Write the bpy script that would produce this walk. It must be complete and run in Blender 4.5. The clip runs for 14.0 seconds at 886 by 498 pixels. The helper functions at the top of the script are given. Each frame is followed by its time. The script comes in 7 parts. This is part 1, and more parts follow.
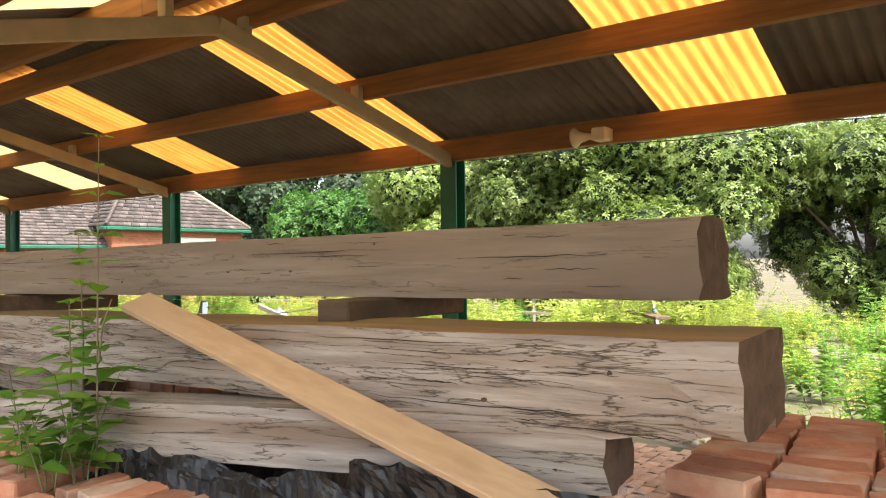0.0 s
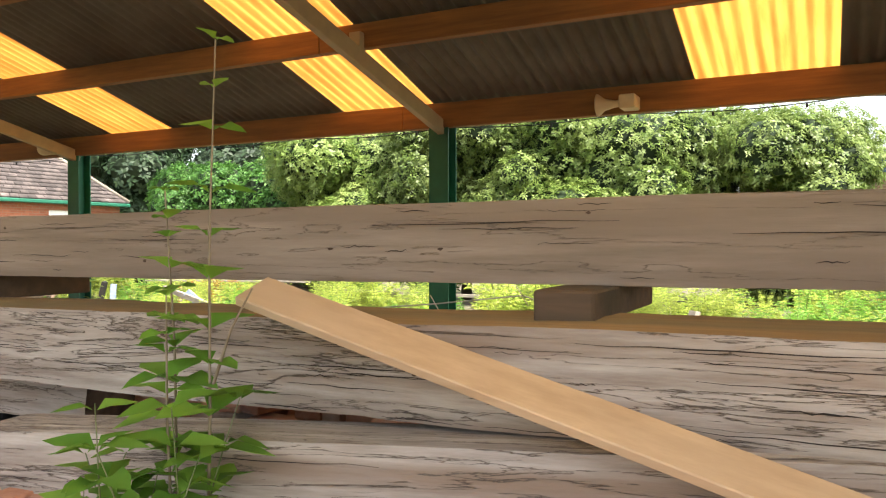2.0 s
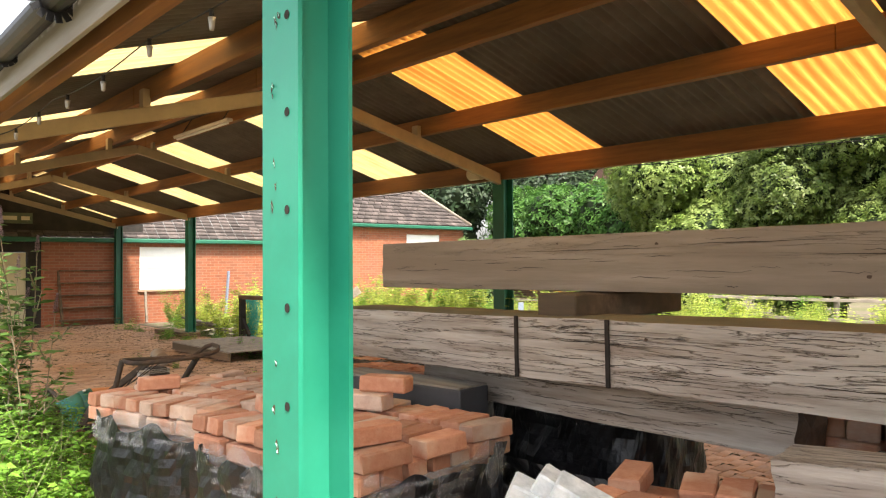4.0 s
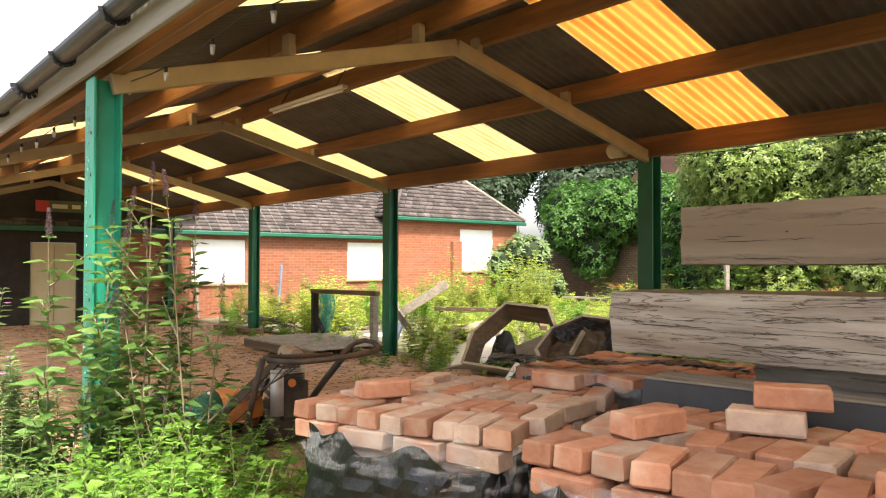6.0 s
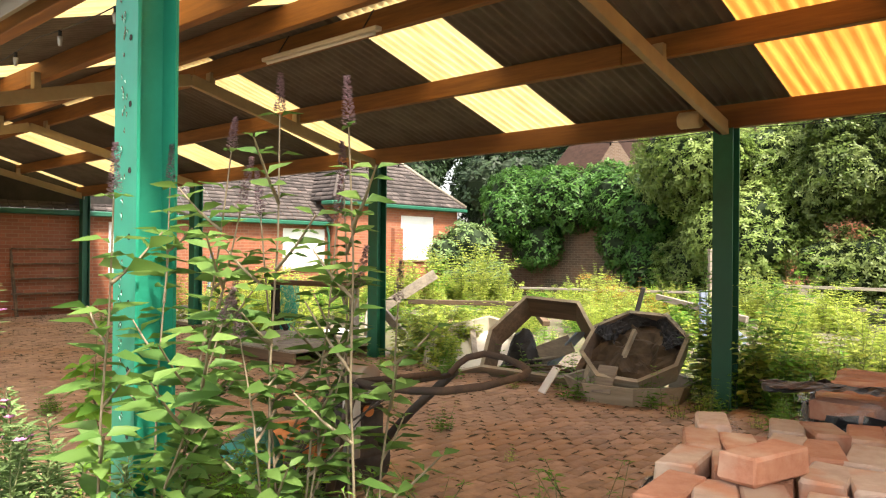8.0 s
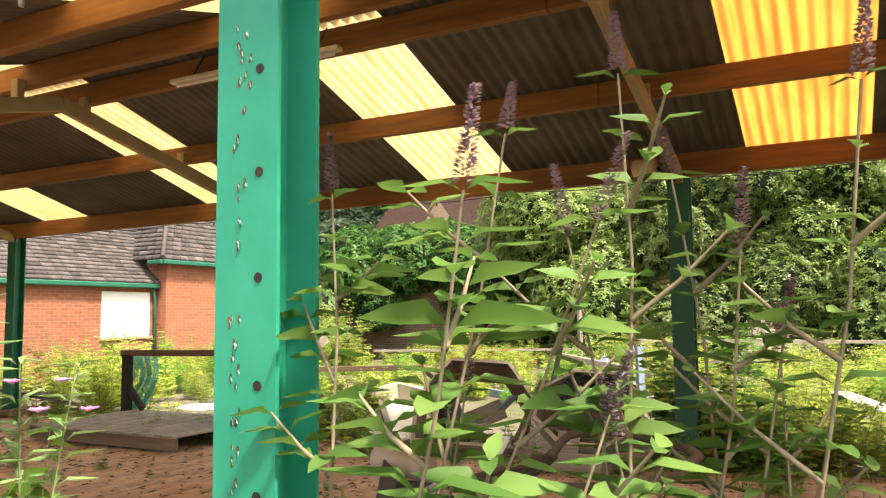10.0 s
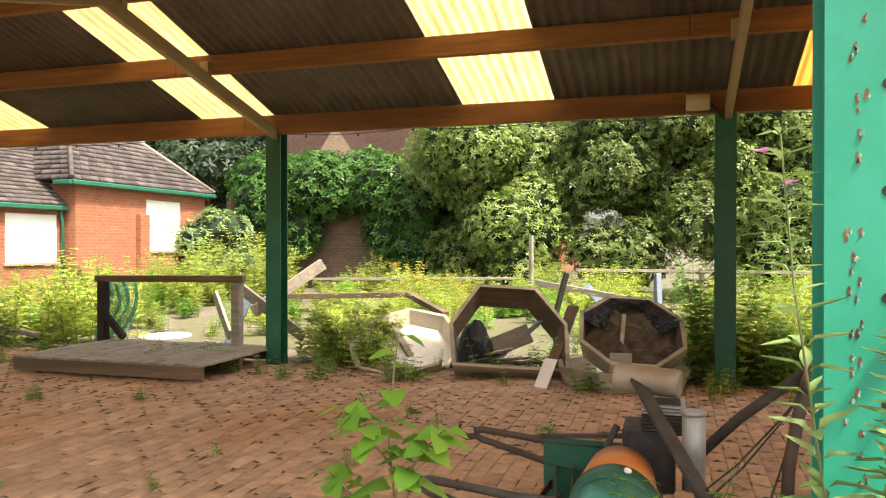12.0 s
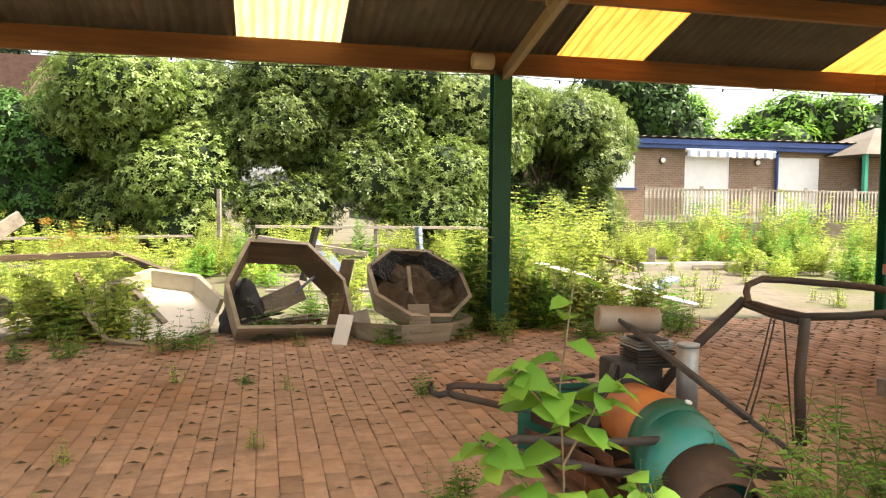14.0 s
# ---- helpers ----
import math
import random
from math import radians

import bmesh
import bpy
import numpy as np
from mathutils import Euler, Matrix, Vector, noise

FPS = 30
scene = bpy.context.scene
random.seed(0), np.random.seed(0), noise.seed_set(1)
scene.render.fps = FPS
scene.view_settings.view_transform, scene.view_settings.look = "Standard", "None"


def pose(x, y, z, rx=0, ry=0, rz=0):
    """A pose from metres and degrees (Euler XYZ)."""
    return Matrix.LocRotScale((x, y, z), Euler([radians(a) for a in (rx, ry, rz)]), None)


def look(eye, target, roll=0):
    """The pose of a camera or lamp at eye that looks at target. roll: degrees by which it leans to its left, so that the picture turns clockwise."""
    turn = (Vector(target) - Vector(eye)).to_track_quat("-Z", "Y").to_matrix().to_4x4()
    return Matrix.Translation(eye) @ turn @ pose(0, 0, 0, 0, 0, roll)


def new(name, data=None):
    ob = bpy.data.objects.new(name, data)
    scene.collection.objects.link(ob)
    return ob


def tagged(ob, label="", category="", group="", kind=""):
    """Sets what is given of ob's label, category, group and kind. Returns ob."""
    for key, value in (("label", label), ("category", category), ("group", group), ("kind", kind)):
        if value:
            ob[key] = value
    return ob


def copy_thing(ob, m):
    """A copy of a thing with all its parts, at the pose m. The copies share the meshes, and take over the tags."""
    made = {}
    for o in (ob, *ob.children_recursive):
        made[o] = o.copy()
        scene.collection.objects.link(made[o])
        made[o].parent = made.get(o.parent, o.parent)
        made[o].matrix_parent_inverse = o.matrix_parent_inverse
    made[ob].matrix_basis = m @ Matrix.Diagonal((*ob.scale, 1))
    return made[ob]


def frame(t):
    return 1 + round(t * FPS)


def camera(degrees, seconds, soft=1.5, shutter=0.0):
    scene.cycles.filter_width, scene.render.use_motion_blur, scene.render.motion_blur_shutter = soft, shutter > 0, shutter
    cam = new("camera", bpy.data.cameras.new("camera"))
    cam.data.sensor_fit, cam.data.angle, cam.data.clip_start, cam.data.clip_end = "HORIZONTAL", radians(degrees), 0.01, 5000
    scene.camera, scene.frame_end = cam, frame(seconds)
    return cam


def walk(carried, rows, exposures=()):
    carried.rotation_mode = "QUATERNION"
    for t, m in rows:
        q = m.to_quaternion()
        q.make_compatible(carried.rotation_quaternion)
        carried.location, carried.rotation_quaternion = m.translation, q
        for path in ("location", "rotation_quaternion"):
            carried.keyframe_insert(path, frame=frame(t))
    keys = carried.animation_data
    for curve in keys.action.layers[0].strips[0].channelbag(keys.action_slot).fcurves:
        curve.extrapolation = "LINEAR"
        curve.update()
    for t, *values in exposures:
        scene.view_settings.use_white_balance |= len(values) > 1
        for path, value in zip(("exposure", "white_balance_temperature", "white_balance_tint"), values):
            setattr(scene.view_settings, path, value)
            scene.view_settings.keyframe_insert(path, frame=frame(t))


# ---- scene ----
cam = camera(61.0, 14.0, soft=1.2)
PATH = [
    (0, (1.602, 1.665, 1.53), (0.401, 3.264, 1.562), -0.8),
    (0.5, (1.352, 1.754, 1.539), (0.421, 3.524, 1.521), -1.2),
    (1, (1.016, 1.782, 1.521), (0.28, 3.641, 1.497), -0.7),
    (1.5, (0.709, 1.769, 1.532), (-0.075, 3.609, 1.492), -0.1),
    (2, (0.326, 1.754, 1.521), (-0.584, 3.535, 1.499), -0.0),
    (2.5, (0.04, 1.669, 1.535), (-1.021, 3.363, 1.592), 0.1),
    (3, (-0.256, 1.428, 1.552), (-1.453, 3.026, 1.663), 0.5),
    (3.2, (-0.36, 1.351, 1.559), (-1.631, 2.889, 1.691), 0.4),
    (3.5, (-0.526, 1.261, 1.542), (-1.908, 2.702, 1.672), 0.0),
    (4, (-0.916, 1.102, 1.502), (-2.426, 2.412, 1.538), -0.3),
    (4.2, (-1.057, 1.04, 1.512), (-2.583, 2.332, 1.538), -0.3),
    (6.3, (-2.773, 0.82, 1.367), (-4.31, 2.099, 1.406), 0.2),
    (6.5, (-2.971, 0.826, 1.397), (-4.482, 2.135, 1.433), 0.1),
    (7, (-3.463, 0.846, 1.357), (-4.949, 2.184, 1.398), 0.1),
    (7.5, (-3.929, 0.856, 1.358), (-5.404, 2.206, 1.39), 0.3),
    (8, (-4.4, 0.785, 1.349), (-5.75, 2.261, 1.358), 0.5),
    (8.2, (-4.573, 0.774, 1.334), (-5.906, 2.265, 1.336), 0.7),
    (10.5, (-6.242, 0.661, 1.307), (-7.069, 2.472, 1.499), -0.4),
    (11, (-6.614, 0.397, 1.284), (-7.42, 2.227, 1.303), -0.8),
    (11.2, (-6.791, 0.333, 1.258), (-7.62, 2.153, 1.234), -0.6),
    (11.5, (-7.016, 0.272, 1.289), (-7.796, 2.113, 1.258), -0.7),
    (12, (-7.477, 0.14, 1.276), (-8.059, 2.053, 1.265), -0.0),
    (12.5, (-7.84, 0.124, 1.269), (-8.221, 2.087, 1.243), -0.2),
    (13, (-8.295, 0.207, 1.28), (-8.443, 2.2, 1.199), 0.1),
    (13.5, (-8.763, 0.28, 1.229), (-8.585, 2.27, 1.149), -0.0),
    (14, (-9.218, 0.396, 1.195), (-8.756, 2.338, 1.082), 0.6),
]
walk(cam, [(t, look(eye, target, roll)) for t, eye, target, roll in PATH],
     exposures=((0, 2.05, 6500, 10), (2.5, 2.1, 6500, 10), (4, 1.86, 6700, 11), (7, 1.78, 6800, 11), (11.5, 1.8, 7050, 11), (12.5, 1.88, 7050, 11), (14, 1.94, 7050, 11)))

# world and sun
world = bpy.data.worlds.new("sky_world")
scene.world = world
world.use_nodes = True
wn = world.node_tree
sky = wn.nodes.new("ShaderNodeTexSky")
sky.sky_type = "NISHITA"
sky.sun_disc = False
SUN_EL, SUN_AZ = radians(60), radians(112)   # azimuth from +y towards +x
sky.sun_elevation, sky.sun_rotation = SUN_EL, SUN_AZ
sky.air_density, sky.dust_density, sky.ozone_density = 1.0, 4.0, 1.0
haze = wn.nodes.new("ShaderNodeHueSaturation")
haze.inputs["Saturation"].default_value = 0.4
wn.links.new(sky.outputs[0], haze.inputs["Color"])
wn.links.new(haze.outputs[0], wn.nodes["Background"].inputs[0])
wn.nodes["Background"].inputs[1].default_value = 0.15
sun = new("sun", bpy.data.lights.new("sun", "SUN"))
sun.data.energy, sun.data.angle, sun.data.color = 3.6, radians(6.0), (1.0, 0.93, 0.80)
SUN_DIR = Vector((math.cos(SUN_EL) * math.sin(SUN_AZ), math.cos(SUN_EL) * math.cos(SUN_AZ), math.sin(SUN_EL)))
sun.matrix_world = look(SUN_DIR * 30, (0, 0, 0))

# ---- materials ----
def mat(name, c1, c2, scale=6.0, rough=0.8, bump=0.3, stretch=(1, 1, 1), metal=0.0, c3=None, big=0.7, cover=0.5, space="Object",
        vary=0.0, bump_scale=None, spec=0.4, coat=0.0, island=0.0):
    """A surface of two tones in fine grain, with a third tone in large patches, and relief."""
    m = bpy.data.materials.new(name)
    m.use_nodes = True
    nt = m.node_tree
    n, l = nt.nodes, nt.links
    bsdf = n["Principled BSDF"]
    co = n.new("ShaderNodeTexCoord")
    mp = n.new("ShaderNodeMapping")
    mp.inputs["Scale"].default_value = stretch
    if space == "World":
        geo = n.new("ShaderNodeNewGeometry")
        l.new(geo.outputs["Position"], mp.inputs[0])
    else:
        l.new(co.outputs["Object"], mp.inputs[0])
    info = n.new("ShaderNodeObjectInfo")
    off = n.new("ShaderNodeVectorMath")
    off.operation = "ADD"
    mul = n.new("ShaderNodeMath")
    mul.operation = "MULTIPLY"
    mul.inputs[1].default_value = 37.0 if space == "Object" else 0.0
    l.new(info.outputs["Random"], mul.inputs[0])
    l.new(mp.outputs[0], off.inputs[0])
    l.new(mul.outputs[0], off.inputs[1])
    fine = n.new("ShaderNodeTexNoise")
    fine.inputs["Scale"].default_value, fine.inputs["Detail"].default_value, fine.inputs["Roughness"].default_value = scale, 8, 0.65
    l.new(off.outputs[0], fine.inputs["Vector"])
    ramp = n.new("ShaderNodeValToRGB")
    ramp.color_ramp.elements[0].position, ramp.color_ramp.elements[1].position = 0.34, 0.68
    ramp.color_ramp.elements[0].color, ramp.color_ramp.elements[1].color = (*c1, 1), (*c2, 1)
    l.new(fine.outputs[0], ramp.inputs[0])
    out = ramp.outputs[0]
    if c3:
        wide = n.new("ShaderNodeTexNoise")
        wide.inputs["Scale"].default_value, wide.inputs["Detail"].default_value = scale * 0.12 * big / 0.7, 5
        l.new(off.outputs[0], wide.inputs["Vector"])
        r2 = n.new("ShaderNodeValToRGB")
        r2.color_ramp.elements[0].position, r2.color_ramp.elements[1].position = 1 - cover - 0.08, 1 - cover + 0.1
        l.new(wide.outputs[0], r2.inputs[0])
        mx = n.new("ShaderNodeMix")
        mx.data_type = "RGBA"
        l.new(r2.outputs[0], mx.inputs["Factor"])
        l.new(out, mx.inputs["A"])
        mx.inputs["B"].default_value = (*c3, 1)
        out = mx.outputs["Result"]
    if vary:
        hsv = n.new("ShaderNodeHueSaturation")
        mr = n.new("ShaderNodeMapRange")
        mr.inputs["To Min"].default_value, mr.inputs["To Max"].default_value = 1 - vary, 1 + vary
        l.new(info.outputs["Random"], mr.inputs[0])
        l.new(mr.outputs[0], hsv.inputs["Value"])
        l.new(out, hsv.inputs["Color"])
        out = hsv.outputs[0]
    if island:
        gi, hs, mi = n.new("ShaderNodeNewGeometry"), n.new("ShaderNodeHueSaturation"), n.new("ShaderNodeMapRange")
        mi.inputs["To Min"].default_value, mi.inputs["To Max"].default_value = 1 - island, 1 + island
        l.new(gi.outputs["Random Per Island"], mi.inputs[0])
        l.new(mi.outputs[0], hs.inputs["Value"])
        l.new(out, hs.inputs["Color"])
        out = hs.outputs[0]
    l.new(out, bsdf.inputs["Base Color"])
    rr = n.new("ShaderNodeMapRange")
    rr.inputs["To Min"].default_value, rr.inputs["To Max"].default_value = max(rough - 0.12, 0.05), min(rough + 0.12, 1)
    l.new(fine.outputs[0], rr.inputs[0])
    l.new(rr.outputs[0], bsdf.inputs["Roughness"])
    bsdf.inputs["Metallic"].default_value = metal
    bsdf.inputs["Specular IOR Level"].default_value = spec
    bsdf.inputs["Coat Weight"].default_value = coat
    if bump:
        bp = n.new("ShaderNodeBump")
        bp.inputs["Strength"].default_value, bp.inputs["Distance"].default_value = bump, 0.01
        src = fine
        if bump_scale:
            src = n.new("ShaderNodeTexNoise")
            src.inputs["Scale"].default_value, src.inputs["Detail"].default_value = bump_scale, 6
            l.new(off.outputs[0], src.inputs["Vector"])
        l.new(src.outputs[0], bp.inputs["Height"])
        l.new(bp.outputs[0], bsdf.inputs["Normal"])
    return m


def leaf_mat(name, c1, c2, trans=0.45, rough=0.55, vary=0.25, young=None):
    """Foliage that lets light through, each leaf in its own tone. young: a highlight tone put into the colour in noise
    patches.
    """
    m = bpy.data.materials.new(name)
    m.use_nodes = True
    n, l = m.node_tree.nodes, m.node_tree.links
    bsdf = n["Principled BSDF"]
    geo = n.new("ShaderNodeNewGeometry")
    ramp = n.new("ShaderNodeValToRGB")
    ramp.color_ramp.elements[0].color, ramp.color_ramp.elements[1].color = (*c1, 1), (*c2, 1)
    l.new(geo.outputs["Random Per Island"], ramp.inputs[0])
    info = n.new("ShaderNodeObjectInfo")
    hsv = n.new("ShaderNodeHueSaturation")
    mr = n.new("ShaderNodeMapRange")
    mr.inputs["To Min"].default_value, mr.inputs["To Max"].default_value = 1 - vary, 1 + vary
    l.new(info.outputs["Random"], mr.inputs[0])
    l.new(mr.outputs[0], hsv.inputs["Value"])
    tone = ramp.outputs[0]
    # pale noise patches put sunlit tufts into the leaf colour
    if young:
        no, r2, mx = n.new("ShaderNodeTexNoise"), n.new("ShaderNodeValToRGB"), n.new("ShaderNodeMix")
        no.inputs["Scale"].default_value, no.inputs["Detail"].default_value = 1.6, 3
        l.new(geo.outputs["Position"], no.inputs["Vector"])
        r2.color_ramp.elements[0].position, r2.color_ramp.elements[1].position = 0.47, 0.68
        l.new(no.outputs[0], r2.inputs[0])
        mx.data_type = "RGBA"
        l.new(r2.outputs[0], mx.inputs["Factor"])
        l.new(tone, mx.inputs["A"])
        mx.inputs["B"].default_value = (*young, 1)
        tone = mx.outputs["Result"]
    l.new(tone, hsv.inputs["Color"])
    l.new(hsv.outputs[0], bsdf.inputs["Base Color"])
    bsdf.inputs["Roughness"].default_value = rough
    bsdf.inputs["Specular IOR Level"].default_value = 0.3
    tr = n.new("ShaderNodeBsdfTranslucent")
    l.new(hsv.outputs[0], tr.inputs["Color"])
    mix = n.new("ShaderNodeMixShader")
    mix.inputs[0].default_value = trans
    l.new(bsdf.outputs[0], mix.inputs[1])
    l.new(tr.outputs[0], mix.inputs[2])
    l.new(mix.outputs[0], n["Material Output"].inputs[0])
    return m


def sheet_mat(name, c, c2, trans):
    """Ribbed translucent roof sheet, dirty in streaks down the slope."""
    m = bpy.data.materials.new(name)
    m.use_nodes = True
    n, l = m.node_tree.nodes, m.node_tree.links
    bsdf = n["Principled BSDF"]
    co, mp, no, ramp = (n.new(k) for k in ("ShaderNodeTexCoord", "ShaderNodeMapping", "ShaderNodeTexNoise", "ShaderNodeValToRGB"))
    mp.inputs["Scale"].default_value = (9, 0.8, 0.8)
    no.inputs["Scale"].default_value, no.inputs["Detail"].default_value = 2.2, 6
    info = n.new("ShaderNodeObjectInfo")
    add = n.new("ShaderNodeVectorMath")
    add.inputs[1].default_value = (0, 0, 0)
    l.new(co.outputs["Object"], mp.inputs[0])
    l.new(mp.outputs[0], add.inputs[0])
    l.new(info.outputs["Location"], add.inputs[1])
    l.new(add.outputs[0], no.inputs["Vector"])
    ramp.color_ramp.elements[0].position, ramp.color_ramp.elements[1].position = 0.3, 0.6
    ramp.color_ramp.elements[0].color, ramp.color_ramp.elements[1].color = (*c2, 1), (*c, 1)
    l.new(no.outputs[0], ramp.inputs[0])
    l.new(ramp.outputs[0], bsdf.inputs["Base Color"])
    bsdf.inputs["Roughness"].default_value = 0.5
    tr = n.new("ShaderNodeBsdfTranslucent")
    l.new(ramp.outputs[0], tr.inputs["Color"])
    mix = n.new("ShaderNodeMixShader")
    mix.inputs[0].default_value = trans
    l.new(bsdf.outputs[0], mix.inputs[1])
    l.new(tr.outputs[0], mix.inputs[2])
    l.new(mix.outputs[0], n["Material Output"].inputs[0])
    return m


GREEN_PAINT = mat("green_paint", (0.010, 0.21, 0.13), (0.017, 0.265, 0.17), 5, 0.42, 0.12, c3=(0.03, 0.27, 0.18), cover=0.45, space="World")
# same green as seen on a shaded side, set as the far posts' colour
GREEN_DARK = mat("green_paint_shaded", (0.006, 0.09, 0.045), (0.012, 0.13, 0.07), 5, 0.5, 0.15, c3=(0.01, 0.07, 0.04), space="World")
FLAKE = mat("paint_flake", (0.25, 0.5, 0.42), (0.4, 0.6, 0.5), 40, 0.6, 0.3)
RUST = mat("rust", (0.11, 0.045, 0.022), (0.22, 0.09, 0.04), 22, 0.85, 0.5, c3=(0.05, 0.028, 0.02))
PURLIN_WOOD = mat("purlin_wood", (0.16, 0.065, 0.02), (0.27, 0.12, 0.035), 5, 0.7, 0.25, stretch=(0.35, 5, 5), c3=(0.10, 0.04, 0.015), cover=0.35, space="World")
FRAME_PAINT = mat("rafter_paint", (0.30, 0.23, 0.14), (0.38, 0.29, 0.17), 6, 0.65, 0.15, c3=(0.24, 0.18, 0.11), cover=0.4, space="World")
FASCIA = mat("fascia_wood", (0.30, 0.27, 0.23), (0.42, 0.39, 0.34), 6, 0.8, 0.25, stretch=(0.3, 4, 4), c3=(0.2, 0.17, 0.13), space="World")
SHEET = mat("fibre_cement", (0.10, 0.085, 0.07), (0.16, 0.14, 0.115), 3.5, 0.9, 0.25, c3=(0.075, 0.06, 0.045), cover=0.45, space="World")
YELLOW_SHEET = sheet_mat("orange_translucent_sheet", (0.71, 0.32, 0.06), (0.5, 0.19, 0.03), 0.5)
PALE_SHEET = sheet_mat("pale_translucent_sheet", (0.80, 0.62, 0.30), (0.62, 0.44, 0.18), 0.5)
BEAM_WOOD = mat("weathered_beam", (0.20, 0.15, 0.108), (0.31, 0.245, 0.19), 20, 0.88, 0.5, stretch=(0.08, 1, 1), c3=(0.21, 0.155, 0.112), cover=0.5, big=1.4)
BEAM_GREY = mat("grey_weathered_beam", (0.23, 0.185, 0.15), (0.47, 0.415, 0.36), 24, 0.92, 0.9, stretch=(0.075, 1, 1), c3=(0.23, 0.165, 0.118), cover=0.42, big=1.6)


def split_grain(m, scale, stretch, width, tone, height=0.004, bias=0.5):
    """Thin dark splits that follow the grain."""
    n, l = m.node_tree.nodes, m.node_tree.links
    co, mp, no, sub, ab, ramp, mx, bp = (n.new(k) for k in ("ShaderNodeTexCoord", "ShaderNodeMapping", "ShaderNodeTexNoise", "ShaderNodeMath", "ShaderNodeMath", "ShaderNodeValToRGB", "ShaderNodeMix", "ShaderNodeBump"))
    mp.inputs["Scale"].default_value = stretch
    no.inputs["Scale"].default_value, no.inputs["Detail"].default_value, no.inputs["Roughness"].default_value, no.inputs["Distortion"].default_value = scale, 7, 0.6, 0.5
    sub.operation, ab.operation = "SUBTRACT", "ABSOLUTE"
    sub.inputs[1].default_value = bias
    l.new(co.outputs["Object"], mp.inputs[0])
    l.new(mp.outputs[0], no.inputs["Vector"])
    l.new(no.outputs[0], sub.inputs[0])
    l.new(sub.outputs[0], ab.inputs[0])
    ramp.color_ramp.elements[0].position, ramp.color_ramp.elements[1].position = width * 0.25, width
    l.new(ab.outputs[0], ramp.inputs[0])
    bsdf = n["Principled BSDF"]
    mx.data_type = "RGBA"
    l.new(ramp.outputs[0], mx.inputs["Factor"])
    mx.inputs["A"].default_value = (*tone, 1)
    l.new(bsdf.inputs["Base Color"].links[0].from_socket, mx.inputs["B"])
    l.new(mx.outputs["Result"], bsdf.inputs["Base Color"])
    bp.inputs["Strength"].default_value, bp.inputs["Distance"].default_value = 0.8, height
    l.new(ramp.outputs[0], bp.inputs["Height"])
    l.new(bsdf.inputs["Normal"].links[0].from_socket, bp.inputs["Normal"])
    l.new(bp.outputs[0], bsdf.inputs["Normal"])


split_grain(BEAM_GREY, 9, (0.07, 1, 1), 0.0055, (0.095, 0.07, 0.053))
split_grain(BEAM_GREY, 26, (0.07, 1, 1), 0.012, (0.11, 0.085, 0.065), 0.002, 0.44)
split_grain(BEAM_WOOD, 10, (0.06, 1, 1), 0.0035, (0.13, 0.095, 0.07), 0.002, 0.55)
BEAM_END = mat("beam_end_grain", (0.05, 0.032, 0.02), (0.11, 0.07, 0.045), 14, 0.95, 0.9)
MOSS_TOP = mat("sawn_top_wood", (0.2, 0.125, 0.055), (0.31, 0.2, 0.09), 6, 0.9, 0.5, stretch=(0.2, 3, 3), c3=(0.13, 0.11, 0.06))
CRACK = mat("dark_crack", (0.012, 0.009, 0.007), (0.03, 0.02, 0.015), 20, 0.95, 0.2)
BOARD_WOOD = mat("pale_board", (0.38, 0.25, 0.14), (0.50, 0.35, 0.21), 5, 0.75, 0.25, stretch=(0.25, 4, 4), c3=(0.42, 0.30, 0.19), cover=0.4)
GREY_BOARD = mat("grey_wood", (0.17, 0.145, 0.12), (0.30, 0.26, 0.21), 6, 0.9, 0.5, stretch=(0.3, 4, 4), c3=(0.12, 0.09, 0.06), cover=0.35, vary=0.15)
BROWN_BOARD = mat("brown_wood", (0.10, 0.06, 0.035), (0.19, 0.12, 0.07), 6, 0.9, 0.5, stretch=(0.3, 4, 4), c3=(0.07, 0.05, 0.03), vary=0.2)
PLANTER_WOOD = mat("planter_wood", (0.29, 0.245, 0.175), (0.43, 0.37, 0.28), 6, 0.85, 0.4, stretch=(0.4, 4, 4), c3=(0.24, 0.2, 0.14), vary=0.12)
PLANTER_IN = mat("planter_inside", (0.07, 0.05, 0.035), (0.14, 0.1, 0.07), 9, 0.95, 0.6)
BRICK = mat("reclaimed_brick", (0.36, 0.145, 0.08), (0.47, 0.235, 0.145), 16, 0.92, 0.7, c3=(0.5, 0.34, 0.24), cover=0.40, big=2.0, vary=0.28)
BRICK_DUSTY = mat("dusty_brick", (0.40, 0.27, 0.2), (0.52, 0.38, 0.29), 16, 0.95, 0.7, c3=(0.45, 0.2, 0.11), cover=0.4, big=2.0, vary=0.2)
PALE_BLOCK = mat("pale_block", (0.42, 0.45, 0.46), (0.66, 0.68, 0.68), 26, 0.9, 0.6, c3=(0.5, 0.52, 0.53), cover=0.4)
PAVER = mat("brick_paver", (0.32, 0.195, 0.12), (0.48, 0.30, 0.195), 14, 0.93, 0.6, c3=(0.37, 0.20, 0.105), cover=0.42, big=0.35, space="World", vary=0.12, island=0.2)
JOINT = mat("mossy_joint", (0.12, 0.085, 0.055), (0.22, 0.15, 0.10), 20, 1.0, 0.6, c3=(0.05, 0.065, 0.02), space="World")
YARD = mat("yard_tarmac", (0.075, 0.06, 0.045), (0.165, 0.135, 0.10), 7.0, 0.95, 0.5, c3=(0.085, 0.085, 0.035), cover=0.5, big=0.55, space="World", bump_scale=30)
SOIL = mat("soil", (0.05, 0.035, 0.022), (0.11, 0.08, 0.05), 9, 1.0, 0.9)
